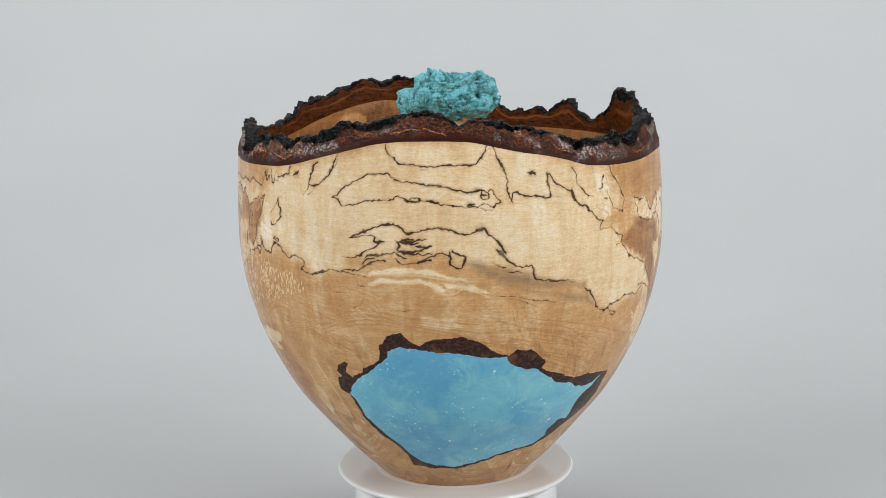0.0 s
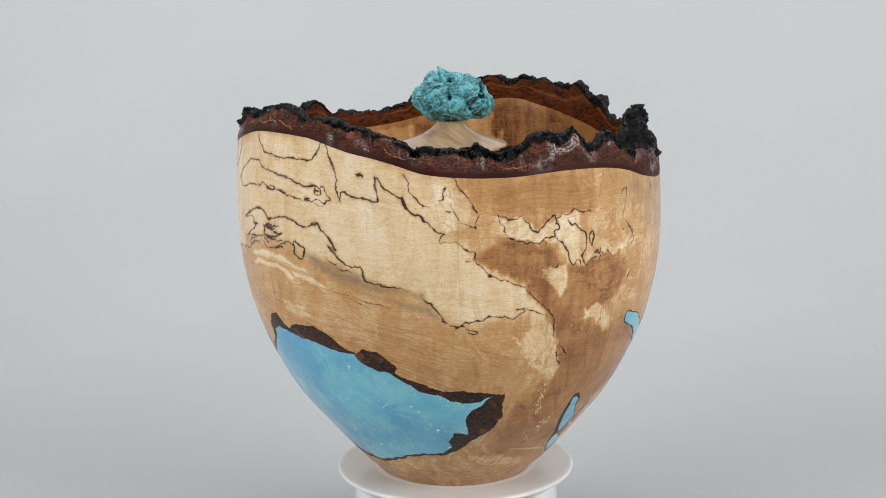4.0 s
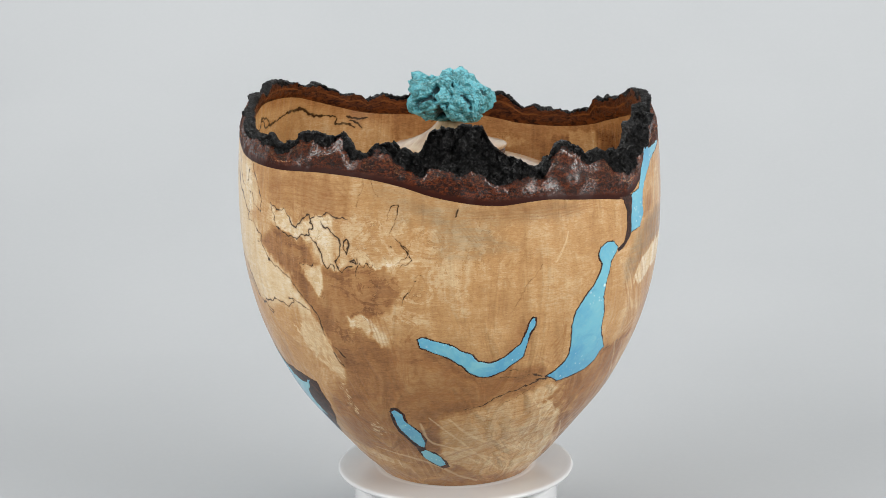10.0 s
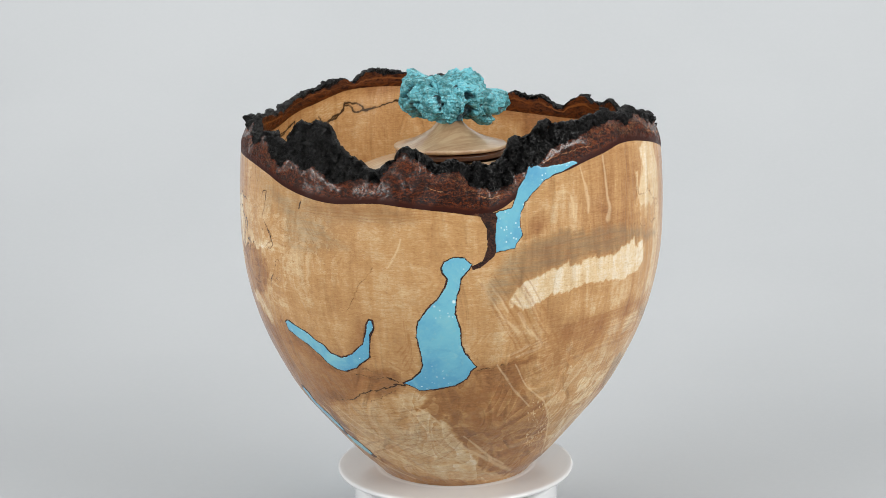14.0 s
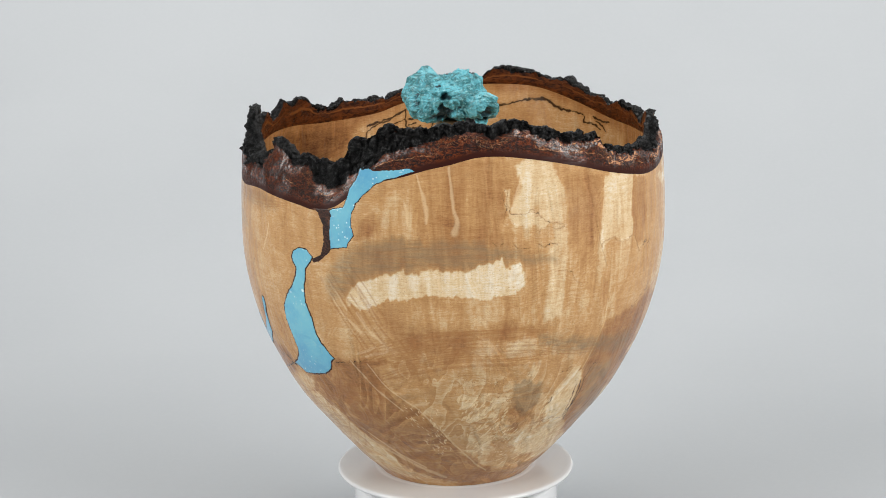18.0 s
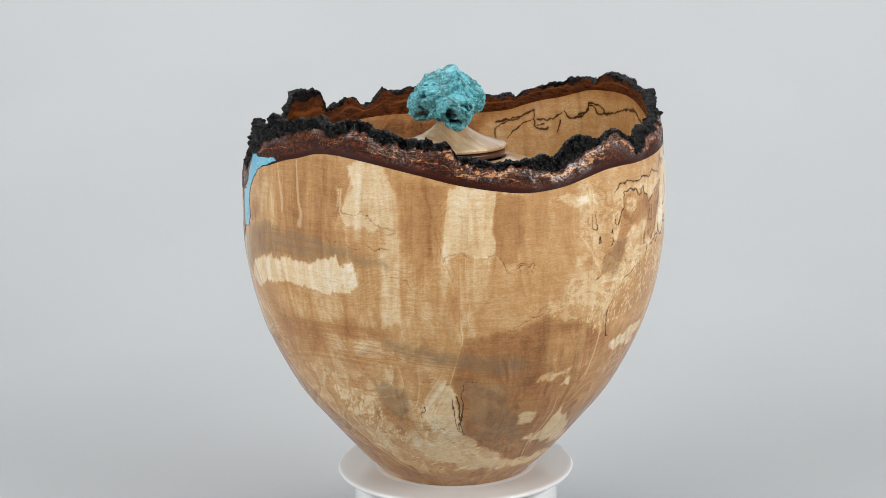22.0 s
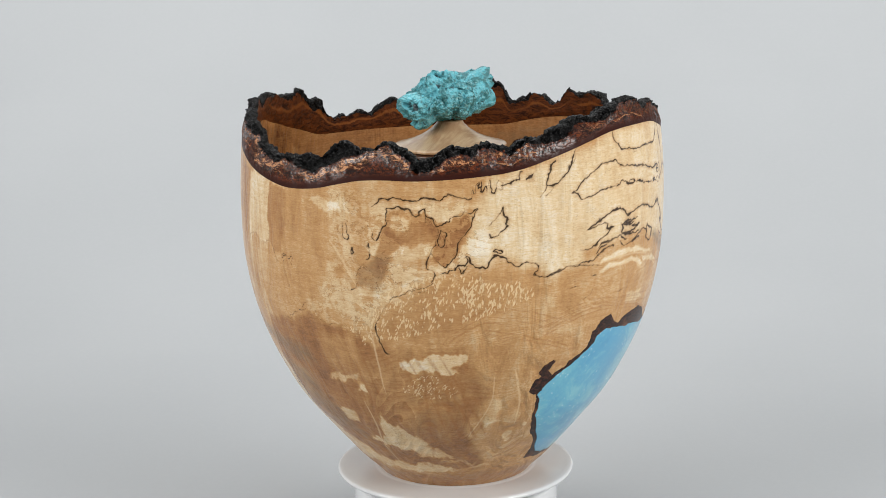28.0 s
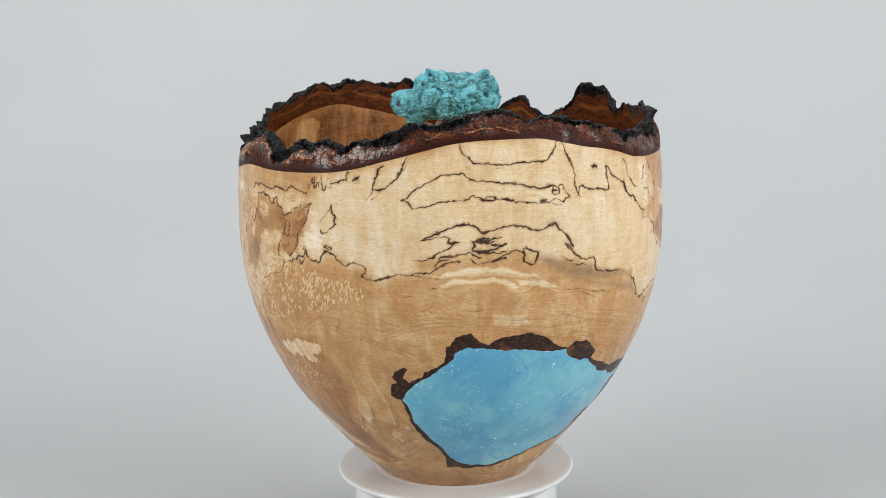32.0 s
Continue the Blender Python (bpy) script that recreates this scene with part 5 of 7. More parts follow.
grain_line([(98.3, 92.6, 0.27), (106.5, 83.8, 0.36), (114.8, 73.4, 0.4), (123.3, 74.0, 0.42)])
grain_line([(97.9, 90.7, 0.36), (106.4, 82.2, 0.44), (114.8, 71.1, 0.44), (123.3, 72.0, 0.38), (132.3, 74.0, 0.32)])
grain_line([(98.1, 88.8, 0.29), (106.6, 80.5, 0.42), (115.1, 69.8, 0.25), (123.9, 70.3, 0.4)])
grain_line([(98.7, 52.4, 0.44), (110.1, 58.5, 0.44), (122.7, 62.0, 0.3)])
grain_line([(110.0, 55.2, 0.34), (123.1, 59.1, 0.34), (137.0, 60.7, 0.34)])
grain_line([(97.4, 46.9, 0.34), (109.7, 53.9, 0.4), (122.5, 57.3, 0.23)])
grain_line([(98.0, 43.5, 0.44), (110.4, 50.4, 0.32), (123.9, 53.6, 0.44), (138.3, 55.8, 0.44)])
grain_line([(110.2, 45.4, 0.32), (124.2, 49.3, 0.23), (139.9, 50.6, 0.32)])
grain_line([(110.2, 41.3, 0.4), (125.2, 44.8, 0.23), (141.0, 46.1, 0.36)])
grain_line([(110.4, 38.1, 0.23), (125.6, 40.8, 0.44), (142.2, 42.7, 0.32)])
grain_line([(111.1, 33.8, 0.36), (127.2, 37.5, 0.36), (146.2, 37.4, 0.42)])
grain_line([(91.1, 90.4, 0.51), (90.0, 76.5, 0.4)])
grain_line([(92.0, 90.3, 0.4), (91.1, 76.2, 0.34)])
grain_line([(92.7, 90.2, 0.57), (91.8, 76.4, 0.55)])
grain_line([(93.0, 90.6, 0.38), (92.4, 76.5, 0.61)])
grain_line([(93.8, 91.5, 0.57), (93.1, 77.6, 0.36)])
grain_line([(94.5, 90.7, 0.36), (93.8, 76.6, 0.51)])
grain_line([(82.5, 53.1, 0.46), (78.9, 26.9, 0.27), (75.7, 7.5, 0.49)])
grain_line([(72.8, 62.3, 0.46), (77.9, 48.8, 0.3), (71.4, 21.0, 0.47)])
grain_line([(74.8, 47.0, 0.34), (64.8, 18.0, 0.47), (52.1, -2.5, 0.29)])
grain_line([(64.9, 56.1, 0.4), (70.0, 42.6, 0.53), (47.9, 9.4, 0.27)])
grain_line([(63.3, 38.6, 0.4), (42.4, 7.4, 0.38), (19.6, -14.3, 0.32)])
grain_line([(104.9, 21.0, 0.53), (120.2, 29.6, 0.49), (133.1, 39.2, 0.51)])
grain_line([(122.1, 25.8, 0.44), (135.6, 35.6, 0.29), (142.9, 50.0, 0.3)])
grain_line([(125.9, 21.2, 0.46), (139.4, 31.4, 0.32), (148.2, 44.4, 0.51)])
grain_line([(126.7, 19.3, 0.42), (141.8, 28.2, 0.29), (150.2, 41.6, 0.3)])
grain_line([(110.9, 10.2, 0.3), (129.1, 17.1, 0.36), (145.0, 25.8, 0.3), (153.2, 39.3, 0.49)])
grain_line([(130.1, 91.8, 0.36), (136.2, 85.4, 0.4), (138.9, 93.6, 0.36)])
grain_line([(135.8, 87.4, 0.27), (138.5, 95.3, 0.38), (138.2, 106.9, 0.44)])
grain_line([(135.3, 89.7, 0.49), (138.0, 97.5, 0.32), (137.8, 109.0, 0.29)])
grain_line([(135.1, 93.2, 0.27), (137.8, 100.8, 0.44), (137.7, 112.1, 0.25)])
grain_line([(134.5, 95.7, 0.44), (137.1, 103.0, 0.25), (137.1, 114.3, 0.32)])
grain_line([(96.3, 65.6, 0.42), (107.8, 63.6, 0.3), (120.3, 68.1, 0.34), (131.5, 75.3, 0.44)])
grain_line([(97.7, 68.8, 0.27), (108.6, 66.7, 0.32), (121.0, 71.5, 0.3), (131.7, 77.7, 0.46)])
grain_line([(108.9, 68.6, 0.25), (121.0, 72.8, 0.29), (131.8, 79.1, 0.34)])
grain_line([(99.1, 72.4, 0.25), (109.7, 70.7, 0.46), (121.6, 75.1, 0.3)])
grain_line([(109.7, 72.1, 0.44), (121.3, 76.1, 0.36), (131.9, 82.3, 0.27)])
grain_line([(99.6, 75.3, 0.36), (109.6, 73.2, 0.44), (121.6, 77.7, 0.32), (132.0, 83.6, 0.4)])
grain_line([(100.3, 78.2, 0.29), (110.2, 75.9, 0.27), (121.7, 80.2, 0.47), (131.9, 86.3, 0.47)])
grain_line([(126.8, 55.4, 0.49), (143.4, 63.5, 0.29), (159.2, 72.0, 0.44)])
grain_line([(126.3, 50.8, 0.29), (143.7, 59.1, 0.38), (159.7, 67.8, 0.29)])
grain_line([(127.3, 47.4, 0.44), (145.1, 54.9, 0.27), (161.5, 63.3, 0.34)])
grain_line([(126.4, 44.5, 0.46), (144.7, 53.0, 0.27), (161.6, 61.1, 0.49)])
grain_line([(99.2, 24.3, 0.55), (126.5, 39.2, 0.51), (145.9, 47.4, 0.47)])
grain_line([(127.4, 37.0, 0.29), (147.5, 45.3, 0.29), (165.3, 53.5, 0.44)])
grain_line([(126.3, 31.5, 0.42), (147.4, 40.5, 0.34), (166.0, 48.6, 0.42)])
grain_line([(127.2, 28.7, 0.3), (149.0, 36.8, 0.27), (167.8, 45.5, 0.42)])
grain_line([(110.3, 171.3, 0.29), (122.5, 171.3, 0.27), (133.7, 171.2, 0.21), (145.9, 172.7, 0.36)])
grain_line([(110.4, 169.7, 0.25), (122.6, 169.4, 0.38), (133.9, 169.6, 0.38), (146.1, 171.2, 0.36)])
grain_line([(110.3, 168.4, 0.29), (122.4, 167.8, 0.36), (133.6, 167.8, 0.34), (145.8, 169.7, 0.3)])
grain_line([(122.3, 166.5, 0.42), (133.5, 166.2, 0.25), (145.7, 168.2, 0.34), (155.4, 163.2, 0.25)])
grain_line([(20.3, 114.1, 0.4), (31.7, 108.5, 0.36), (45.1, 100.9, 0.34), (58.0, 92.0, 0.44)])
grain_line([(19.7, 111.5, 0.29), (31.3, 105.5, 0.25), (44.5, 98.4, 0.29), (57.8, 89.8, 0.29)])
grain_line([(20.1, 108.4, 0.42), (31.9, 102.9, 0.36), (45.4, 95.6, 0.23), (58.8, 86.6, 0.34)])
grain_line([(6.4, 107.9, 0.21), (19.5, 107.4, 0.42), (31.5, 101.4, 0.42), (44.7, 94.7, 0.36), (58.0, 85.0, 0.27)])
grain_line([(19.5, 103.4, 0.23), (31.4, 97.9, 0.23), (45.0, 90.6, 0.25), (58.7, 81.2, 0.25)])
grain_line([(5.4, 101.4, 0.3), (19.0, 101.2, 0.3), (31.0, 95.9, 0.23), (44.8, 88.6, 0.44)])
grain_line([(4.9, 99.7, 0.4), (18.8, 99.2, 0.34), (30.7, 93.3, 0.21), (44.6, 86.3, 0.32), (58.8, 76.7, 0.23)])
grain_line([(4.9, 96.5, 0.29), (18.4, 96.1, 0.3), (30.8, 90.5, 0.42), (44.8, 83.2, 0.23)])
grain_line([(5.2, 94.9, 0.42), (19.2, 93.9, 0.32), (31.2, 88.5, 0.38), (45.3, 80.8, 0.29)])
grain_line([(9.9, 106.0, 0.47), (19.3, 101.2, 0.29), (31.2, 92.2, 0.3), (43.4, 81.5, 0.51)])
grain_line([(358.5, 108.7, 0.47), (368.8, 101.9, 0.49), (378.5, 97.1, 0.44), (390.5, 88.5, 0.34), (403.1, 77.5, 0.38)])
grain_line([(359.6, 107.4, 0.49), (369.5, 100.2, 0.32), (379.2, 95.8, 0.4), (391.5, 86.4, 0.46), (404.0, 75.3, 0.36)])
grain_line([(9.2, 97.8, 0.47), (18.8, 92.7, 0.47), (31.1, 84.0, 0.53), (44.3, 72.2, 0.47)])
grain_line([(8.8, 95.5, 0.42), (18.8, 90.9, 0.51), (31.2, 81.6, 0.46), (44.2, 70.1, 0.42)])
grain_line([(358.2, 14.7, 0.42), (382.2, 12.5, 0.59), (410.5, 14.8, 0.36), (429.5, 23.9, 0.32)])
grain_line([(355.6, 11.7, 0.51), (381.7, 10.2, 0.34), (411.2, 12.6, 0.44)])
grain_line([(353.5, 9.7, 0.38), (380.3, 8.4, 0.29), (411.4, 10.3, 0.46)])
grain_line([(342.3, 2.7, 0.49), (379.1, 3.9, 0.44), (412.9, 6.4, 0.38), (434.3, 15.6, 0.47)])
grain_line([(343.4, 1.8, 0.47), (379.6, 2.6, 0.61), (414.4, 4.6, 0.42), (437.2, 13.5, 0.32)])
grain_line([(336.3, 120.2, 0.36), (348.1, 116.6, 0.25), (359.7, 113.8, 0.38), (371.2, 111.0, 0.21)])
grain_line([(321.6, 110.7, 0.29), (336.5, 118.7, 0.25), (348.6, 115.6, 0.3), (359.9, 112.7, 0.4)])
grain_line([(321.8, 108.1, 0.4), (336.5, 116.7, 0.25), (348.8, 113.9, 0.3), (360.3, 111.0, 0.27)])
grain_line([(322.8, 107.6, 0.34), (337.5, 116.0, 0.27), (349.3, 112.4, 0.27), (360.9, 109.3, 0.34), (372.6, 106.5, 0.36)])
grain_line([(322.8, 105.5, 0.38), (337.5, 114.1, 0.4), (349.7, 111.2, 0.34), (361.0, 107.8, 0.3)])
grain_line([(323.5, 103.7, 0.38), (337.9, 112.0, 0.34), (350.0, 109.1, 0.27), (361.8, 105.8, 0.34)])
grain_line([(20.3, 112.1, 0.23), (30.8, 106.2, 0.4), (39.9, 95.9, 0.46)])
grain_line([(11.5, 113.6, 0.44), (20.9, 107.9, 0.29), (31.4, 102.3, 0.3), (40.8, 92.0, 0.32)])
grain_line([(20.5, 105.5, 0.25), (31.0, 99.3, 0.44), (40.5, 89.7, 0.3)])
grain_line([(21.4, 102.6, 0.29), (32.4, 95.6, 0.27), (42.3, 86.0, 0.29)])
grain_line([(21.7, 97.5, 0.3), (33.1, 90.8, 0.25), (44.0, 79.7, 0.47)])
grain_line([(290.4, 71.6, 0.8), (290.5, 52.5, 0.74), (289.3, 26.7, 1.01)])
grain_line([(293.5, 73.9, 0.59), (294.0, 54.5, 0.76)])
grain_line([(296.6, 76.3, 1.08), (297.3, 58.4, 1.06)])
grain_line([(298.3, 79.1, 0.91), (299.3, 61.7, 0.87)])
grain_line([(300.7, 80.8, 0.68), (302.5, 62.1, 0.8)])
grain_line([(307.0, 123.2, 0.4), (315.3, 119.6, 0.23), (324.2, 113.9, 0.34), (332.0, 109.2, 0.4)])
grain_line([(299.3, 111.6, 0.23), (306.7, 120.2, 0.44), (315.2, 116.2, 0.23), (324.0, 110.9, 0.34)])
grain_line([(299.5, 108.7, 0.36), (306.9, 116.7, 0.29), (315.5, 113.4, 0.32), (324.3, 107.8, 0.36)])
grain_line([(299.0, 105.7, 0.34), (306.7, 113.7, 0.27), (315.1, 110.8, 0.25), (324.4, 104.8, 0.29), (332.4, 99.9, 0.36)])
grain_line([(299.0, 104.9, 0.25), (306.6, 113.3, 0.38), (315.3, 109.3, 0.23), (324.4, 103.4, 0.29)])
grain_line([(306.7, 109.3, 0.36), (315.3, 105.9, 0.3), (324.4, 100.1, 0.42), (332.9, 94.5, 0.27)])
grain_line([(306.4, 107.5, 0.38), (315.0, 103.9, 0.25), (324.2, 97.9, 0.4), (332.8, 92.3, 0.3)])
grain_line([(265.4, 84.8, 0.36), (266.1, 63.1, 0.65), (267.7, 36.8, 0.53)])
grain_line([(268.8, 86.1, 0.55), (270.0, 64.9, 0.42)])
grain_line([(270.8, 86.6, 0.44), (272.6, 66.0, 0.67)])
grain_line([(273.8, 90.2, 0.7), (275.5, 69.5, 0.38)])
grain_line([(284.0, 91.8, 0.91), (289.0, 70.0, 0.68)])
grain_line([(286.4, 92.9, 0.78), (291.6, 70.4, 0.46), (296.2, 43.3, 0.61)])
grain_line([(288.9, 91.8, 0.65), (294.7, 69.8, 0.93), (301.1, 40.4, 0.8)])
grain_line([(292.5, 93.3, 0.97), (298.6, 70.0, 0.8), (306.7, 40.5, 0.74)])
grain_line([(295.1, 94.6, 0.47), (301.5, 71.9, 0.8), (310.5, 41.4, 0.74)])
grain_line([(241.4, 98.2, 0.4), (253.3, 99.0, 0.36), (265.7, 101.9, 0.44)])
grain_line([(241.4, 93.9, 0.4), (253.7, 94.9, 0.29)])
grain_line([(241.4, 90.2, 0.46), (253.8, 91.1, 0.36)])
grain_line([(240.7, 85.8, 0.25), (253.5, 87.0, 0.36), (266.4, 89.5, 0.23)])
grain_line([(240.0, 81.8, 0.34), (253.2, 83.1, 0.47)])
grain_line([(239.8, 76.2, 0.3), (253.4, 77.8, 0.36)])
grain_line([(64.7, 184.2, 0.36), (75.7, 181.4, 0.23), (82.5, 182.3, 0.3)])
grain_line([(54.5, 179.1, 0.36), (64.6, 181.1, 0.4), (75.5, 178.4, 0.4), (82.3, 179.1, 0.4)])
grain_line([(64.8, 179.3, 0.34), (75.7, 176.5, 0.38), (82.5, 177.7, 0.4)])
grain_line([(54.3, 175.2, 0.4), (64.5, 177.0, 0.38), (75.3, 174.4, 0.32), (82.3, 175.3, 0.23)])
grain_line([(54.9, 172.0, 0.27), (64.9, 174.1, 0.42), (75.8, 171.4, 0.3), (82.6, 172.1, 0.25)])
grain_line([(64.8, 172.5, 0.42), (75.6, 169.5, 0.34), (82.4, 170.4, 0.3)])
grain_line([(85.1, 117.3, 0.61), (87.4, 90.8, 0.29)])
grain_line([(86.1, 116.7, 0.36), (88.2, 90.3, 0.3), (88.9, 65.3, 0.44)])
grain_line([(87.1, 116.5, 0.32), (89.4, 90.3, 0.29)])
grain_line([(88.2, 115.4, 0.47), (90.6, 89.1, 0.57)])
grain_line([(89.5, 116.1, 0.3), (92.0, 89.4, 0.49)])
grain_line([(63.8, 69.8, 0.51), (74.0, 74.3, 0.49)])
grain_line([(64.5, 65.7, 0.34), (75.0, 69.4, 0.47)])
grain_line([(63.9, 58.6, 0.38), (75.1, 62.6, 0.49), (85.6, 65.1, 0.34)])
grain_line([(64.2, 53.5, 0.46), (75.7, 57.7, 0.47)])
grain_line([(63.8, 45.8, 0.32), (75.9, 50.2, 0.38)])
grain_line([(64.4, 40.8, 0.38), (77.5, 44.6, 0.27), (89.8, 47.5, 0.51)])
grain_line([(65.0, 34.9, 0.47), (78.7, 39.5, 0.27), (92.2, 41.1, 0.42)])
patch_of('tone', 0.55, 5, [(-53.0, 185.6), (-42.5, 191.3), (-26.5, 199.7), (-15.9, 207.3), (8.8, 207.6), (15.3, 205.6), (34.1, 191.4), (31.2, 193.1), (43.1, 189.1), (48.5, 169.1), (41.2, 159.7), (46.8, 155.9), (48.4, 147.2), (60.4, 133.0), (68.6, 118.3), (69.3, 112.8), (70.0, 105.4), (60.5, 115.1), (42.1, 112.6), (41.9, 113.4), (37.0, 123.7), (21.7, 135.5), (20.5, 135.3), (11.5, 143.4), (3.5, 145.5), (-3.6, 150.6), (-13.5, 149.9), (-25.3, 147.1), (-25.2, 140.8), (-36.1, 136.3), (-44.5, 144.6), (-50.1, 150.3), (-52.6, 143.6), (-58.1, 145.5), (-58.8, 158.3), (-54.7, 174.9)])
patch_of('tone', 0.1, 3, [(-25.4, 145.4), (-13.5, 149.0), (-3.6, 149.7), (3.5, 144.6), (11.5, 142.5), (20.5, 134.5), (35.9, 129.3), (38.8, 95.0), (16.8, 104.3), (-8.6, 112.3), (-28.7, 100.9)])
patch_of('tone', -0.12, 2, [(46.5, 187.5), (82.1, 188.6), (82.7, 167.8), (63.6, 159.8), (54.5, 170.1), (48.3, 176.9)])
patch_of('tone', -0.42, 5, [(69.3, 112.8), (79.3, 108.8), (91.8, 99.5), (108.8, 91.0), (144.2, 22.0), (99.1, 12.3), (56.5, 27.7), (63.5, 64.8), (74.0, 77.9), (72.4, 95.9)])
patch_of('tone', -0.5, 2, [(48.8, 148.0), (55.2, 157.4), (66.7, 154.9), (72.2, 141.3), (77.7, 139.3), (83.3, 144.0), (90.7, 144.7), (94.2, 131.9), (91.1, 118.3), (80.1, 112.4), (75.9, 86.0), (68.9, 95.9), (68.5, 112.8), (61.5, 132.2)])
patch_of('tone', 0.45, 1, [(54.1, 170.0), (57.9, 167.0), (61.2, 168.1), (63.6, 159.8), (68.4, 164.2), (73.2, 168.3), (80.3, 168.0), (85.9, 169.1), (90.7, 163.5), (96.2, 150.7), (94.1, 145.9), (89.0, 142.5), (81.7, 145.9), (77.7, 138.5), (73.4, 141.2), (69.9, 153.2), (65.1, 154.0), (60.2, 154.5), (56.1, 159.2)])
patch_of('tone', 0.3, 1, [(65.3, 140.3), (73.0, 141.2), (73.7, 132.5), (71.2, 123.7), (67.2, 132.5)])
patch_of('tone', 0.42, 1, [(78.9, 114.4), (84.3, 116.6), (87.9, 107.8), (91.8, 99.5), (87.3, 97.5), (85.3, 106.3), (81.0, 108.7)])
patch_of('tone', 0.08, 3, [(76.6, 188.1), (92.5, 179.7), (100.5, 166.7), (96.3, 149.7), (87.1, 145.4), (76.0, 141.8)])
patch_of('tone', 0.06, 3, [(100.5, 166.7), (113.8, 152.7), (127.9, 143.8), (121.3, 122.2), (111.4, 108.8), (100.5, 112.8), (99.4, 141.2)])
patch_of('grey', 0.55, 5, [(93.3, 179.8), (102.1, 176.7), (115.5, 164.4), (122.8, 151.6), (113.0, 152.8), (102.0, 163.3)])
patch_of('grey', 0.4, 3, [(97.4, 183.2), (109.2, 177.3), (118.0, 172.5), (137.1, 174.3), (137.1, 169.2), (117.9, 165.8), (108.4, 169.9)])
patch_of('tone', -0.3, 4, [(90.5, 100.8), (125.2, 79.5), (103.4, 51.7), (84.5, 39.9)])
patch_of('tone', -0.3, 4, [(103.6, 92.8), (135.3, 82.0), (132.0, 69.4), (68.6, 32.1)])
patch_of('tone', 0.2, 2, [(101.8, 54.8), (135.1, 71.6), (150.0, 68.4), (162.8, 43.0), (226.3, -5.5), (124.3, 9.1), (101.5, 20.8)])
patch_of('tone', -0.42, 2, [(138.0, 73.7), (155.8, 85.9), (172.9, 91.0), (208.3, 22.0), (226.0, -5.4), (162.8, 43.0)])
patch_of('tone', -0.48, 2, [(137.8, 61.1), (156.1, 85.5), (169.1, 87.6), (181.6, 60.7), (194.2, 40.6), (213.5, 10.4), (168.6, 15.0), (150.5, 47.5)])
patch_of('tone', -0.15, 3, [(167.2, 166.4), (175.4, 183.3), (186.6, 194.4), (198.1, 198.3), (203.3, 198.4), (210.5, 196.4), (211.5, 196.4), (206.5, 170.0), (203.3, 164.9), (209.9, 156.0), (167.1, 154.5)])
patch_of('tone', -0.12, 4, [(155.9, 126.9), (167.0, 149.4), (176.8, 156.6), (188.6, 159.5), (211.8, 155.6), (211.9, 141.7), (197.6, 139.6), (184.6, 141.9), (172.5, 137.7), (166.6, 130.3), (159.0, 116.7)])
patch_of('tone', 0, 3, [(178.5, 103.5), (214.3, 101.0), (217.0, 82.6), (194.7, 45.5), (182.7, 65.1), (179.1, 86.0)])
patch_of('tone', 0.5, 1.5, [(235.4, 185.2), (244.5, 182.6), (245.0, 183.2), (244.4, 149.8), (236.0, 150.6), (232.3, 144.4), (233.8, 166.5)])
patch_of('tone', 0.22, 2, [(232.7, 147.8), (244.0, 149.8), (243.0, 129.0), (237.3, 129.0), (234.1, 132.3)])
patch_of('tone', 0.45, 1, [(204.6, 183.3), (206.2, 182.5), (206.2, 170.8), (210.5, 169.2), (215.2, 166.5), (221.1, 161.1), (218.3, 160.5), (212.0, 163.3), (206.5, 165.0), (204.8, 171.6)])
patch_of('grey', 0.75, 3, [(215.7, 103.4), (230.9, 95.7), (248.0, 88.9), (253.1, 91.4), (255.2, 83.2), (236.0, 87.9), (229.3, 90.1), (216.5, 97.7)])
patch_of('tone', -0.42, 3, [(237.1, 104.4), (252.0, 106.8), (257.0, 114.5), (269.6, 109.3), (279.6, 94.9), (314.7, 16.3), (272.7, 15.7), (241.4, 34.2), (236.8, 53.9), (234.5, 79.6)])
patch_of('tone', -0.42, 3, [(238.6, 102.9), (252.0, 107.8), (257.8, 115.9), (266.9, 107.2), (279.7, 95.3), (286.0, 94.4), (290.8, 79.5), (305.0, 35.5), (285.3, 19.7), (247.5, 31.7), (236.9, 59.7)])
patch_of('tone', -0.3, 4, [(280.6, 99.5), (289.8, 97.2), (301.3, 97.9), (309.5, 69.1), (299.4, 41.9), (279.5, 31.7), (267.4, 54.8), (269.2, 92.8)])
patch_of('tone', 0.5, 1.5, [(224.2, 62.0), (232.1, 79.5), (235.1, 70.5), (237.6, 43.0), (257.4, 17.1), (227.5, 40.4)])
patch_of('tone', -0.2, 2, [(235.1, 79.8), (248.0, 75.9), (262.2, 34.3), (244.0, 41.1)])
patch_of('grey', 0.5, 3, [(235.1, 79.8), (248.0, 75.9), (262.2, 34.3), (244.0, 41.1)])
patch_of('tone', 0.42, 1.5, [(224.6, 56.8), (234.4, 77.6), (234.3, 51.4), (241.3, 31.6), (268.4, 16.6), (298.0, 14.2), (316.1, 17.1), (292.9, 21.9), (309.0, 20.6), (305.7, 15.4), (274.7, 12.2), (293.5, 10.2), (259.1, 13.5), (240.1, 16.8), (225.7, 32.7)])
patch_of('tone', -0.15, 2, [(261.2, 105.1), (271.0, 101.6), (272.5, 73.7), (270.1, 70.5), (269.9, 88.0), (261.6, 85.7)])
patch_of('tone', 0.2, 1, [(256.4, 55.4), (261.4, 49.0), (259.0, 45.1)])
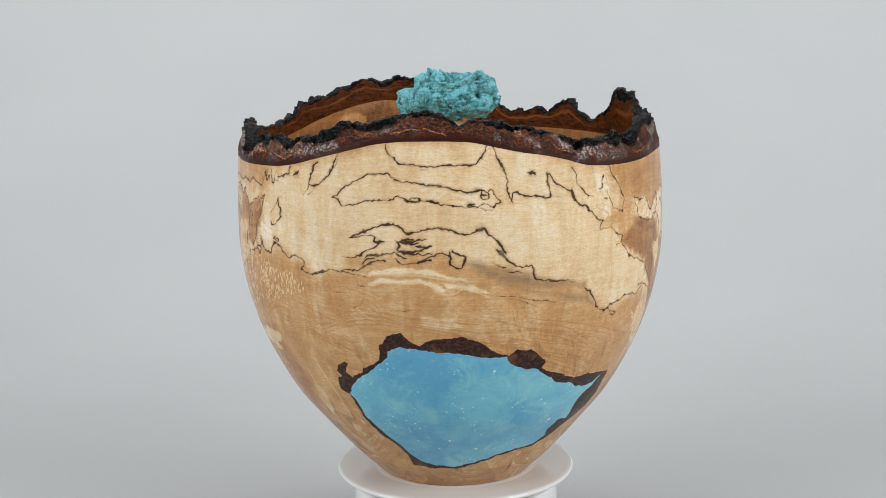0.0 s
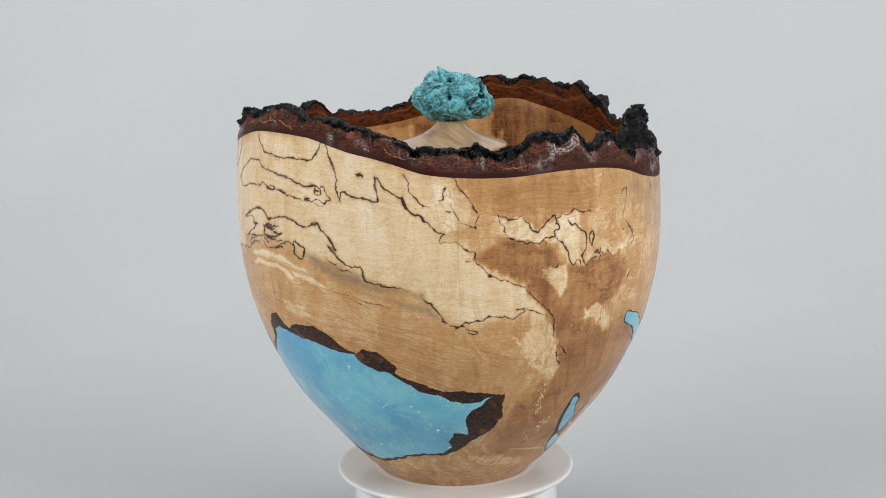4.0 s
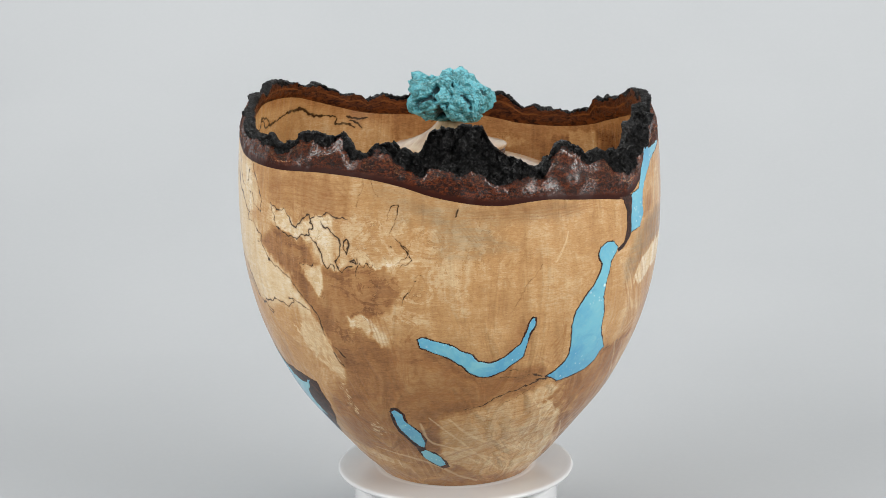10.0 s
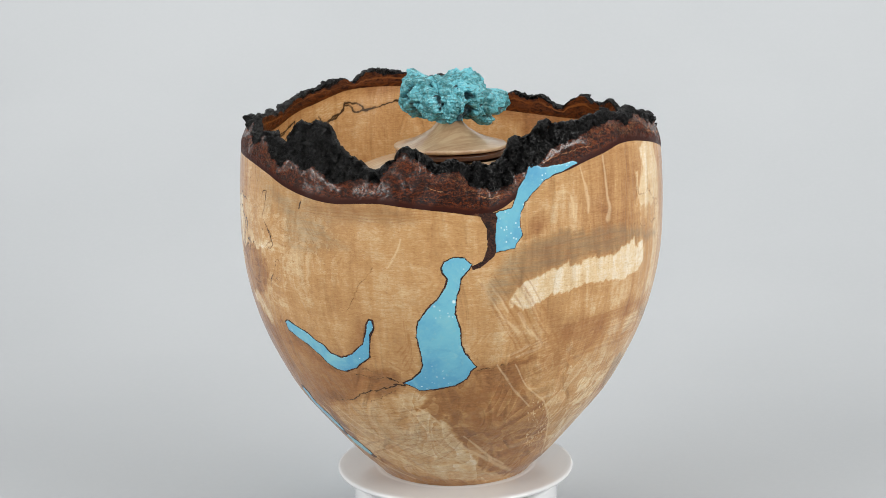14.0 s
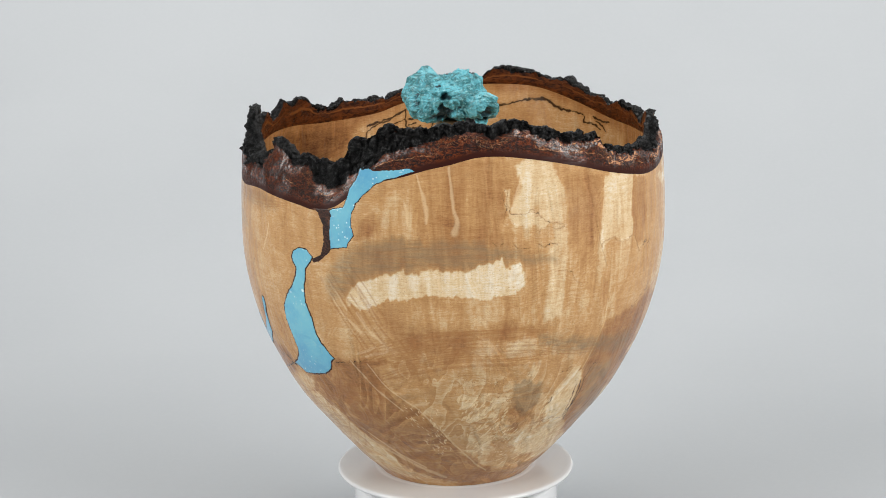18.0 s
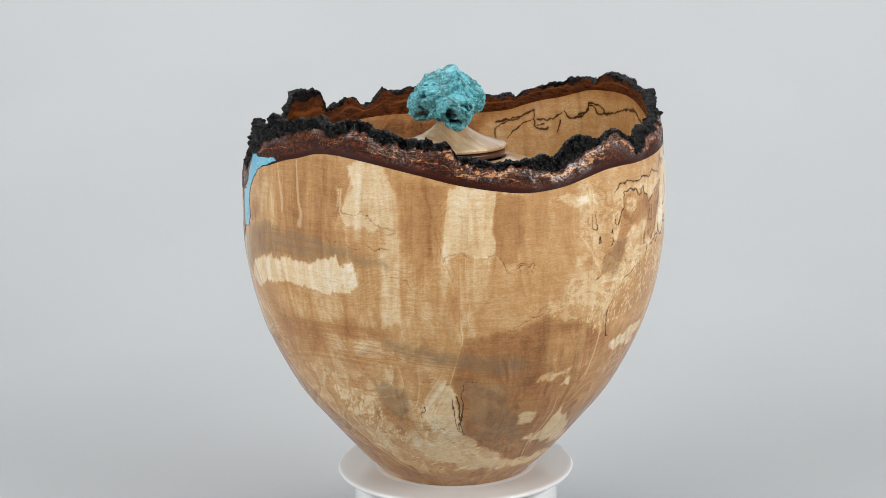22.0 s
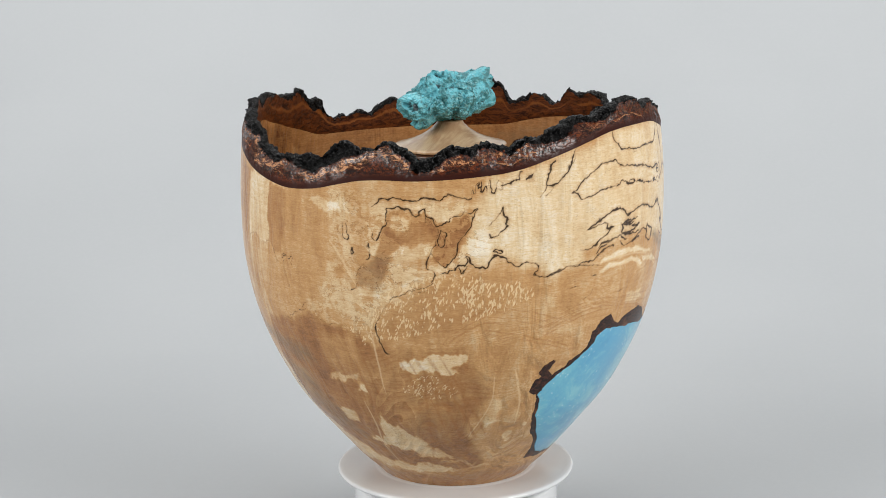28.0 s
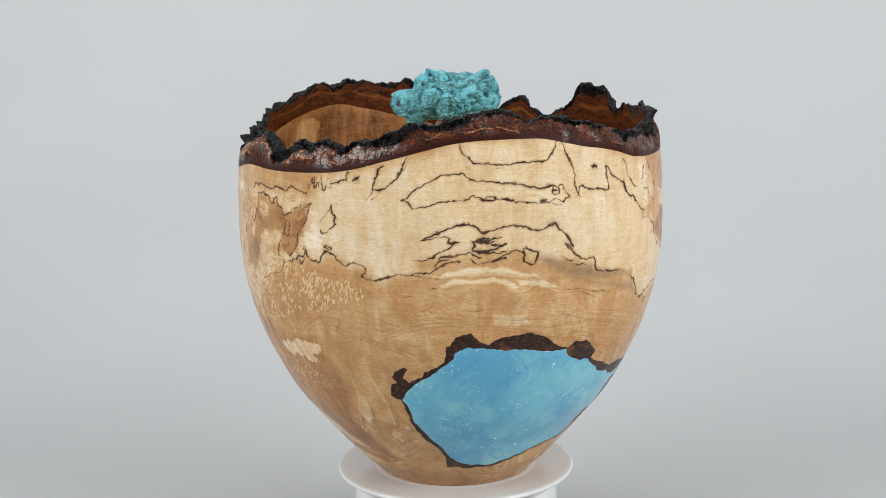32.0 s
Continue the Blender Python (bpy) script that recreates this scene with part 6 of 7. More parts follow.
patch_of('tone', 0.28, 1, [(273.5, 65.1), (275.1, 58.4), (278.0, 51.3), (286.7, 37.8), (299.3, 24.7), (282.8, 25.5), (274.9, 34.0), (261.4, 44.1), (271.1, 44.5), (274.0, 54.0)])
patch_of('tone', 0.45, 1, [(284.0, 88.9), (289.9, 91.7), (295.4, 95.3), (302.5, 95.2), (302.0, 90.5), (298.1, 87.7), (299.7, 83.3), (290.3, 85.7), (284.6, 85.8)])
patch_of('tone', 0.04, 2, [(245.1, 180.1), (267.8, 184.9), (280.4, 176.1), (275.4, 146.2), (280.2, 128.4), (275.3, 112.6), (266.9, 107.2), (256.8, 114.0), (249.3, 109.2), (250.0, 141.6)])
patch_of('tone', 0.2, 3, [(265.9, 143.0), (275.3, 134.1), (280.2, 123.1), (277.0, 105.1), (270.3, 109.2), (260.3, 116.1), (263.2, 128.9)])
patch_of('tone', 0.26, 2, [(278.8, 176.2), (288.6, 177.7), (302.8, 179.4), (302.7, 145.2), (295.3, 138.2), (286.8, 132.9), (281.1, 119.4), (278.6, 126.8), (285.1, 152.1), (288.4, 160.1), (282.7, 170.9)])
patch_of('tone', -0.2, 1.2, [(283.8, 174.2), (290.1, 173.9), (294.9, 164.9), (298.9, 167.5), (303.7, 173.3), (302.8, 163.3), (300.4, 151.5), (297.1, 145.5), (294.0, 149.7), (294.9, 158.2), (289.1, 154.4), (284.1, 157.4)])
patch_of('tone', -0.25, 1.5, [(275.4, 141.1), (281.8, 150.7), (284.2, 148.8), (281.8, 135.3), (275.3, 132.4)])
patch_of('grey', 0.4, 2, [(275.4, 141.1), (281.8, 150.7), (284.2, 148.8), (281.8, 135.3), (275.3, 132.4)])
patch_of('tone', -0.05, 2, [(283.2, 124.1), (294.5, 134.2), (309.0, 142.6), (320.4, 139.6), (310.6, 119.6), (299.0, 112.8), (281.7, 101.7)])
patch_of('tone', 0.22, 3, [(309.8, 112.4), (315.6, 124.5), (325.0, 122.8), (337.4, 99.1), (321.3, 103.4)])
patch_of('tone', 0.18, 3, [(312.9, 85.3), (319.5, 103.7), (317.4, 72.3), (308.1, 41.7)])
patch_of('tone', 0.45, 1.5, [(352.4, 117.0), (359.9, 115.6), (362.4, 111.0), (358.1, 109.1), (352.6, 110.6)])
patch_of('tone', 0.52, 1.2, [(235.6, 184.5), (245.2, 183.2), (244.4, 149.8), (240.8, 148.1), (236.0, 150.6), (232.3, 144.4), (233.9, 166.5)])
patch_of('tone', 0.3, 1.5, [(232.6, 142.7), (236.0, 149.7), (244.0, 148.9), (243.4, 127.3), (236.9, 112.7), (235.3, 130.6)])
patch_of('tone', 0.35, 1.5, [(217.4, 180.0), (221.1, 182.1), (221.7, 151.7), (221.1, 114.4), (215.8, 109.6)])
patch_of('tone', -0.22, 3, [(245.8, 179.9), (252.1, 174.6), (251.1, 152.8), (246.4, 153.1)])
patch_of('tone', -0.2, 4, [(220.9, 187.7), (233.3, 186.3), (231.3, 156.4), (226.3, 136.6), (221.5, 157.7)])
patch_of('tone', -0.12, 3, [(180.5, 108.7), (210.7, 111.0), (218.2, 105.1), (204.3, 97.7), (179.0, 96.9)])
patch_of('tone', 0.22, 4, [(182.0, 123.9), (203.5, 125.3), (211.5, 112.8), (180.7, 110.7)])
patch_of('tone', 0.3, 2, [(198.5, 103.4), (214.3, 101.0), (215.6, 91.0), (198.9, 93.7)])
patch_of('grey', 0.9, 2.5, [(3.5, 145.5), (11.5, 142.5), (19.6, 138.1), (26.5, 132.5), (35.9, 129.3), (36.3, 122.0), (21.4, 128.1), (11.5, 135.6), (40.2, 116.3), (34.6, 128.2)])
patch_of('blotch', 0.7, 4, [(50.1, 170.4), (82.7, 171.1), (97.6, 160.6), (105.3, 132.9), (95.5, 98.7), (79.4, 97.5), (71.9, 120.1), (53.4, 152.1)])
patch_of('blotch', 0.8, 5, [(76.4, 155.8), (98.8, 158.3), (101.4, 112.8), (71.5, 92.8)])
patch_of('blotch', 1, 5, [(278.0, 175.2), (304.5, 176.6), (309.1, 152.9), (294.5, 134.2), (271.4, 108.7)])
patch_of('blotch', 0.7, 5, [(266.2, 183.3), (282.0, 176.0), (281.9, 119.3), (275.3, 105.2), (256.7, 112.2), (267.5, 144.7)])
patch_of('blotch', 0.7, 5, [(189.2, 81.4), (214.5, 83.4), (239.9, 34.8), (202.0, 23.7)])
patch_of('blotch', 0.5, 4, [(37.5, 188.1), (50.3, 187.2), (53.3, 151.6), (42.0, 152.9)])
patch_of('curl', 1, 8, [(165.4, 157.8), (186.5, 192.8), (212.4, 194.4), (244.5, 182.6), (240.1, 105.4), (216.6, 85.8), (174.5, 75.4), (176.0, 105.4)])
patch_of('curl', 0.7, 6, [(247.8, 178.8), (277.2, 176.4), (274.0, 164.9), (247.5, 151.6)])
patch_of('tone', 0.62, 0.7, [(339.4, 140.9), (347.1, 144.0), (354.2, 142.6), (358.8, 139.8), (363.4, 137.4), (364.3, 135.8), (360.6, 136.9), (356.5, 139.3), (349.4, 140.8), (339.3, 138.9)])
patch_of('tone', 0.62, 0.7, [(-2.1, 135.8), (1.1, 134.9), (6.1, 133.3), (9.8, 129.5), (7.9, 129.2), (3.3, 131.8), (-1.3, 133.1)])
patch_of('tone', 0.62, 0.7, [(339.2, 134.8), (342.4, 137.4), (346.9, 137.0), (351.8, 138.0), (355.5, 136.7), (358.7, 131.8), (357.3, 130.8), (354.1, 135.2), (346.9, 135.5), (339.1, 133.3)])
patch_of('grey', 0.8, 2.5, [(3.5, 146.3), (6.2, 147.6), (9.8, 142.5), (14.4, 139.2), (20.1, 138.4), (21.1, 135.2), (27.1, 132.5), (32.4, 130.3), (27.2, 129.0), (20.2, 131.3), (15.4, 133.5), (9.8, 137.6), (6.2, 141.8)])
patch_of('grey', 0.38, 4, [(99.9, 176.1), (110.2, 173.8), (120.7, 173.4), (130.0, 174.6), (141.2, 170.7), (141.2, 167.2), (129.9, 165.4), (120.0, 163.4), (112.4, 164.3), (101.8, 168.3)])
patch_of('grey', 0.4, 3, [(103.2, 153.0), (109.8, 150.6), (118.5, 154.9), (119.8, 151.0), (112.0, 147.0), (103.9, 148.4)])
patch_of('grey', 0.3, 5, [(87.0, 187.1), (100.2, 181.6), (115.0, 174.6), (112.3, 161.8), (100.0, 168.4), (88.4, 178.3)])
patch_of('tone', -0.5, 5, [(134.9, 78.5), (120.8, 73.2), (96.1, 51.5), (95.6, 57.6), (117.8, 78.7), (127.7, 84.6)])
patch_of('tone', -0.35, 6, [(89.7, 112.0), (102.9, 99.1), (118.5, 91.3), (127.9, 117.4), (130.1, 114.2), (122.9, 84.7), (109.6, 81.7), (94.7, 92.0)])
patch_of('blotch', 0.5, 8, [(73.8, 162.4), (93.3, 173.7), (117.9, 167.3), (126.4, 151.4), (120.7, 128.4), (100.9, 117.5), (80.3, 127.6)])
patch_of('tone', 0.16, 3.0, [(166.1, 155.9), (170.4, 173.5), (181.4, 187.8), (183.3, 159.1), (175.8, 157.8), (167.5, 153.0)])
patch_of('tone', 0.12, 3.0, [(153.6, 139.3), (160.0, 143.4), (167.5, 153.0), (165.7, 132.0), (163.6, 116.4), (170.7, 104.3), (166.9, 90.7), (158.4, 89.3), (152.2, 114.3)])
patch_of('tone', 0.66, 0.7, [(165.6, 130.5), (167.1, 132.8), (170.1, 135.4), (173.6, 138.0), (177.8, 140.1), (181.9, 140.7), (186.7, 140.7), (189.5, 142.2), (192.3, 141.0), (194.4, 140.1), (195.8, 140.8), (198.0, 143.5), (200.9, 145.3), (202.4, 145.9), (204.2, 145.3), (206.2, 142.5), (207.8, 143.0), (209.8, 140.4), (210.4, 135.7), (210.1, 132.1), (208.1, 131.1), (208.2, 128.0), (205.8, 126.2), (203.4, 127.4), (201.9, 126.4), (199.7, 126.3), (196.7, 126.5), (192.3, 127.8), (189.5, 128.4), (186.7, 127.1), (181.1, 126.5), (176.9, 125.7), (173.4, 123.4), (170.5, 121.1), (168.2, 119.7), (166.0, 119.1), (164.6, 121.2), (164.5, 125.8)])
patch_of('grey', 0.62, 3.0, [(158.2, 134.1), (161.5, 143.6), (166.0, 151.4), (170.3, 155.6), (175.8, 157.8), (181.3, 157.7), (186.7, 156.0), (190.9, 157.1), (195.1, 156.6), (200.8, 154.2), (210.2, 149.3), (219.0, 145.4), (219.0, 142.4), (210.2, 143.9), (203.9, 146.2), (200.9, 145.9), (195.1, 141.8), (189.5, 143.4), (183.9, 142.1), (178.5, 141.0), (172.9, 139.2), (167.2, 134.3), (164.1, 127.3), (159.3, 122.0)])
patch_of('tone', -0.3, 2.0, [(168.3, 164.8), (171.1, 169.2), (173.8, 167.9), (173.4, 162.1), (171.0, 157.6), (167.5, 156.8)])
patch_of('tone', -0.42, 1.2, [(156.1, 84.7), (165.0, 87.7), (167.3, 85.6), (171.5, 73.6), (176.2, 64.6), (180.6, 59.0), (185.5, 46.8), (190.4, 37.6), (195.3, 28.0), (205.7, 16.9), (214.5, 7.8), (198.5, 3.7), (179.2, 5.2), (164.0, 14.5), (154.6, 30.9), (149.3, 44.5), (144.4, 58.6), (137.8, 61.8), (143.3, 71.1), (153.2, 77.7)])
patch_of('tone', 0.05, 1.5, [(168.1, 85.7), (171.5, 73.6), (176.2, 64.6), (180.6, 59.0), (195.3, 28.0), (214.7, 10.1), (230.1, 22.4), (229.1, 42.7), (221.9, 64.4), (213.3, 81.7), (196.5, 89.6), (180.9, 91.3)])
patch_of('tone', 0.5, 0.8, [(230.4, 75.4), (233.7, 77.5), (235.4, 70.7), (235.5, 63.3), (235.2, 55.9), (235.5, 47.9), (231.3, 44.8), (226.1, 43.7), (226.3, 49.9), (223.8, 56.2), (227.1, 61.4), (230.5, 64.5)])
patch_of('tone', 0.3, 1.0, [(225.1, 42.5), (233.7, 44.2), (239.9, 42.5), (245.6, 34.4), (258.3, 21.7), (253.5, 14.9), (238.5, 19.0), (230.0, 27.6)])
patch_of('tone', 0.5, 1.2, [(207.8, 193.7), (211.2, 195.9), (217.4, 194.3), (219.3, 179.1), (220.0, 164.7), (214.5, 165.0), (210.5, 169.5), (207.0, 170.0), (206.1, 173.2), (209.1, 182.3)])
patch_of('grey', 0.55, 2.0, [(217.3, 102.8), (223.3, 99.9), (231.2, 97.6), (238.0, 95.0), (243.7, 92.0), (238.6, 89.1), (231.6, 90.8), (225.1, 93.7), (218.8, 97.8)])
patch_of('grey', 0.6, 1.5, [(210.3, 77.5), (215.2, 76.3), (219.4, 73.5), (220.6, 62.4), (218.2, 54.9), (212.5, 57.2), (210.9, 66.6)])
patch_of('grey', 0.5, 2.0, [(237.4, 70.1), (244.8, 67.8), (248.6, 57.4), (246.8, 44.4), (240.0, 50.7)])
patch_of('tone', -0.25, 2.0, [(210.9, 70.3), (218.6, 71.8), (220.5, 46.6), (214.4, 40.5), (210.5, 51.2)])
patch_of('tone', -0.40, 1.2, [(238.0, 74.0), (244.7, 74.0), (245.4, 47.2), (244.2, 34.0), (257.2, 24.8), (271.4, 24.7), (283.9, 28.2), (284.2, 44.6), (280.2, 63.2), (271.7, 80.3), (270.4, 70.0), (272.2, 54.6), (265.7, 44.3), (257.9, 54.1), (253.1, 73.5), (244.7, 77.7)])
patch_of('tone', 0.42, 1.0, [(219.1, 39.8), (225.7, 36.9), (235.0, 35.9), (244.0, 27.2), (257.8, 21.6), (274.2, 18.2), (289.9, 19.8), (299.1, 13.4), (276.9, 13.0), (256.0, 14.7), (237.8, 16.4), (224.6, 23.3), (217.1, 30.6)])
patch_of('tone', -0.3, 1.0, [(189.4, 1.3), (223.3, 10.9), (243.6, 11.6), (263.5, 10.8), (290.4, 7.6), (311.9, -1.9), (277.9, -0.1), (243.0, 1.1), (206.6, -0.4)])
patch_of('tone', 0.4, 0.8, [(257.4, 54.9), (261.7, 55.3), (263.6, 52.2), (262.9, 47.1), (260.4, 46.7), (258.7, 50.8)])
patch_of('tone', -0.42, 2.0, [(237.6, 104.7), (244.9, 102.2), (253.7, 107.4), (257.9, 113.8), (265.7, 109.2), (270.7, 106.7), (276.8, 97.4), (271.2, 83.9), (260.9, 82.9), (252.8, 80.6), (243.2, 80.5), (236.1, 84.5)])
patch_of('grey', 0.5, 2.0, [(236.6, 98.1), (243.3, 94.3), (252.5, 92.7), (252.8, 80.6), (244.8, 81.9), (237.0, 86.3)])
patch_of('grey', 0.45, 1.5, [(219.9, 99.1), (227.9, 95.6), (234.8, 91.3), (234.6, 87.9), (227.4, 88.7), (219.4, 94.0)])
patch_of('tone', 0.5, 1.0, [(233.7, 185.2), (244.6, 181.6), (243.8, 149.3), (241.7, 147.8), (237.6, 149.2), (234.1, 149.9), (232.0, 146.8), (232.8, 165.1)])
patch_of('tone', -0.22, 0.8, [(245.2, 181.0), (252.0, 179.2), (252.0, 159.0), (249.9, 144.6), (247.1, 143.2), (245.1, 149.2), (243.8, 159.5)])
patch_of('tone', -0.22, 2.5, [(260.6, 104.6), (263.6, 104.8), (271.7, 106.5), (272.5, 91.6), (271.6, 81.3), (261.9, 81.8), (259.6, 91.2)])
patch_of('tone', -0.1, 2.0, [(263.5, 101.5), (271.0, 103.3), (271.3, 88.2), (263.7, 86.4)])
patch_of('tone', 0.45, 0.8, [(274.1, 57.3), (272.8, 51.4), (271.2, 47.3), (271.0, 38.5), (268.7, 36.3), (264.1, 36.1), (262.7, 33.8), (267.4, 34.0), (270.9, 31.8), (274.6, 29.4), (280.7, 29.8), (289.3, 25.4), (294.6, 26.5), (298.9, 26.7), (291.1, 29.5), (287.4, 34.6), (282.9, 42.0), (280.2, 48.7), (277.2, 49.0), (274.8, 50.5)])
patch_of('tone', 0.4, 0.8, [(256.2, 53.7), (259.0, 55.6), (260.8, 54.2), (261.0, 50.2), (259.3, 46.7), (257.1, 48.5)])
patch_of('tone', 0.3, 0.8, [(259.6, 77.3), (262.6, 80.4), (268.4, 81.3), (270.8, 82.0), (269.9, 77.8), (261.5, 74.5)])
patch_of('tone', 0.45, 0.8, [(268.9, 71.2), (270.7, 76.0), (272.0, 77.0), (272.3, 70.5)])
patch_of('tone', 0.5, 0.7, [(284.0, 90.5), (285.5, 92.0), (290.2, 93.4), (294.2, 95.2), (297.6, 95.0), (302.0, 95.7), (302.1, 92.3), (299.1, 89.8), (297.9, 87.4), (296.8, 86.0), (300.0, 82.7), (295.3, 84.1), (294.0, 87.8), (290.8, 86.5), (287.5, 86.5), (283.8, 87.1)])
patch_of('tone', 0.40, 0.8, [(261.4, 176.2), (263.2, 178.3), (276.1, 175.2), (275.4, 171.0), (272.0, 171.7), (269.3, 172.6), (266.6, 171.2)])
patch_of('grey', 0.4, 3.0, [(275.3, 138.8), (278.8, 141.5), (281.5, 138.3), (282.3, 132.2), (278.8, 129.5), (276.0, 132.8)])
patch_of('tone', 0.35, 1.5, [(63.2, 107.6), (69.1, 108.6), (70.7, 101.5), (73.2, 91.5), (74.6, 82.8), (72.8, 74.0), (69.7, 81.1), (65.9, 84.5), (62.3, 91.1), (60.5, 100.9)])
patch_of('tone', -0.18, 2.0, [(54.8, 184.6), (70.3, 186.6), (81.2, 184.8), (81.7, 169.0), (75.6, 170.3), (70.1, 169.5), (66.6, 163.7), (64.2, 160.7), (61.8, 166.4), (56.1, 170.9), (53.2, 178.7)])
# shadow along the underside of inlay R3, painted into the wood tone
patch_of('tone', -0.55, 1.5, [(97.3, 97.2), (103.6, 92.1), (109.7, 82.6), (114.6, 78.2), (112.9, 83.3), (106.6, 91.3), (101.0, 99.0)])
patch_of('tone', -0.4, 2.0, [(85.9, 66.7), (89.7, 76.4), (92.1, 73.1), (92.2, 63.6), (85.8, 61.1)])
patch_of('tone', -0.3, 2.0, [(130.2, 77.3), (123.4, 73.6), (114.9, 69.5), (106.3, 64.7), (102.9, 68.4), (114.7, 75.0), (123.1, 77.2)])
patch_of('grey', 0.35, 3.0, [(92.4, 184.9), (96.6, 185.0), (97.8, 165.0), (93.6, 164.8)])
patch_of('grey', 0.4, 2.5, [(101.9, 166.5), (107.4, 165.0), (116.9, 161.4), (121.1, 152.1), (114.1, 152.9), (104.5, 150.5)])
patch_of('tone', -0.28, 4.0, [(110.3, 170.3), (122.5, 170.9), (133.7, 170.2), (139.1, 169.2), (139.1, 172.9), (131.0, 175.0), (116.6, 172.6)])
patch_of('grey', 0.3, 3.0, [(112.0, 170.6), (125.4, 170.5), (136.4, 169.3), (136.3, 165.0), (125.3, 165.3), (113.5, 165.8)])
patch_of('tone', -0.4, 1.0, [(283.2, 172.0), (287.3, 173.1), (289.6, 169.9), (292.1, 171.9), (294.6, 166.6), (296.0, 164.7), (298.6, 167.4), (303.0, 171.3), (303.7, 165.5), (300.8, 158.2), (300.1, 151.4), (297.5, 144.8), (294.5, 151.1), (295.3, 162.3), (290.2, 158.9), (287.2, 155.6), (284.0, 150.7), (281.4, 142.7), (278.9, 142.2), (280.9, 154.6)])
patch_of('tone', 0.02, 1.2, [(284.3, 171.3), (288.8, 169.0), (288.0, 163.0), (285.7, 159.8), (283.9, 163.9)])
patch_of('tone', 0.06, 1.2, [(287.0, 146.7), (294.4, 150.5), (292.9, 142.9), (286.7, 134.6), (282.8, 137.0)])
flecks_in(190, 2.9, 0.61, 80, [(301.3, 138.5), (309.6, 135.5), (318.5, 134.0), (319.3, 126.3), (309.4, 117.7), (300.8, 113.9)])
flecks_in(380, 2.5, 0.61, 78, [(270.6, 107.1), (274.2, 117.9), (279.9, 127.8), (286.7, 134.6), (292.8, 138.5), (298.6, 140.4), (306.8, 137.7), (308.2, 134.6), (304.3, 130.1), (305.6, 125.5), (301.3, 120.8), (298.2, 114.3), (293.2, 109.0), (284.9, 104.4), (273.4, 99.1)])
flecks_in(110, 1.9, 0.49, 60, [(283.3, 73.1), (288.5, 82.8), (292.7, 83.7), (297.8, 78.8), (300.6, 72.6), (297.3, 69.3), (289.9, 68.2)])
flecks_in(120, 3.5, 0.57, 125, [(57.6, 103.8), (64.7, 107.7), (69.1, 108.6), (70.7, 101.5), (73.2, 91.5), (74.9, 82.8), (73.6, 74.0), (71.3, 81.1), (66.6, 82.8), (62.3, 91.1), (59.7, 99.2)])
flecks_in(26, 2.9, 0.61, 115, [(69.1, 74.0), (72.0, 74.0), (73.3, 59.1), (72.5, 50.5), (70.1, 57.2)])
flecks_in(22, 2.5, 0.57, 150, [(71.9, 45.0), (79.0, 48.9), (80.0, 38.0), (73.8, 40.6)])
flecks_in(50, 2.9, 0.49, 118, [(172.6, 62.6), (179.8, 64.6), (181.5, 53.1), (188.2, 46.5), (190.1, 33.2), (185.7, 26.4), (179.1, 36.1), (175.7, 53.1)])
flecks_in(45, 3.5, 1.04, 60, [(192.4, 69.2), (198.3, 68.1), (202.0, 70.9), (207.1, 65.9), (213.8, 48.7), (212.8, 43.0), (209.4, 42.0), (201.5, 50.3), (198.3, 51.1), (194.1, 49.1)])
flecks_in(30, 3.5, 0.76, 55, [(200.1, 46.6), (214.0, 46.6), (230.1, 22.4), (212.1, 34.8), (202.8, 39.6)])
flecks_in(14, 3.5, 0.67, 50, [(195.1, 32.5), (200.8, 37.9), (206.2, 32.3), (200.9, 27.0)])
flecks_in(34, 3.8, 0.85, 20, [(225.5, 39.4), (241.2, 38.8), (251.3, 26.2), (239.9, 23.2), (230.0, 27.6)])
flecks_in(36, 2.5, 0.57, 110, [(182.9, 66.2), (186.8, 65.5), (191.0, 27.4), (184.7, 26.1)])
flecks_in(30, 3.5, 0.76, 60, [(194.1, 61.4), (202.3, 69.9), (208.3, 47.1), (203.3, 38.1)])
flecks_in(20, 3.8, 0.76, 20, [(212.1, 29.4), (239.0, 25.6), (237.8, 12.4), (211.7, 15.5)])
flecks_in(30, 4.4, 0.95, 70, [(222.1, 60.7), (230.8, 69.6), (231.0, 46.4), (221.8, 40.4)])
flecks_in(60, 1.9, 0.38, 115, [(203.3, 66.2), (213.0, 58.4), (216.7, 26.1), (205.6, 18.6), (195.1, 44.0)])


def wall(degrees, z):
    """The outer wall's radius in millimetres."""
    oval = (0.002 + 0.008 * np.cos(np.radians(2 * (degrees - 95)))) * (1 - smooth(z, 110, 190)) * smooth(z, 0, 25)
    return curve(PROFILE_Z, PROFILE_R, z) * (1 + oval)


def place_on(degrees, z, r):
    """Points in metres; the upper part leans a little off the foot's axis."""
    a = np.radians(degrees)
    lean = 0.0000085 * np.clip(z, 0, None)
    return np.stack([r / 1000 * np.sin(a) + lean * math.sin(radians(325)), -r / 1000 * np.cos(a) - lean * math.cos(radians(325)), z / 1000], -1)


def flowing(path, steps=4):
    """A path with its bends rounded (Catmull-Rom)."""
    p = np.array(path, float)
    if len(p) < 3:
        return p
    q = np.vstack([2 * p[0] - p[1], p, 2 * p[-1] - p[-2]])
    out = []
    for a, b, c, d in zip(q, q[1:], q[2:], q[3:]):
        for k in range(steps):
            s = k / steps
            out.append(0.5 * (2 * b + (c - a) * s + (2 * a - 5 * b + 4 * c - d) * s * s + (3 * b - a - 3 * c + d) * s ** 3))
    return np.array(out + [p[-1]])


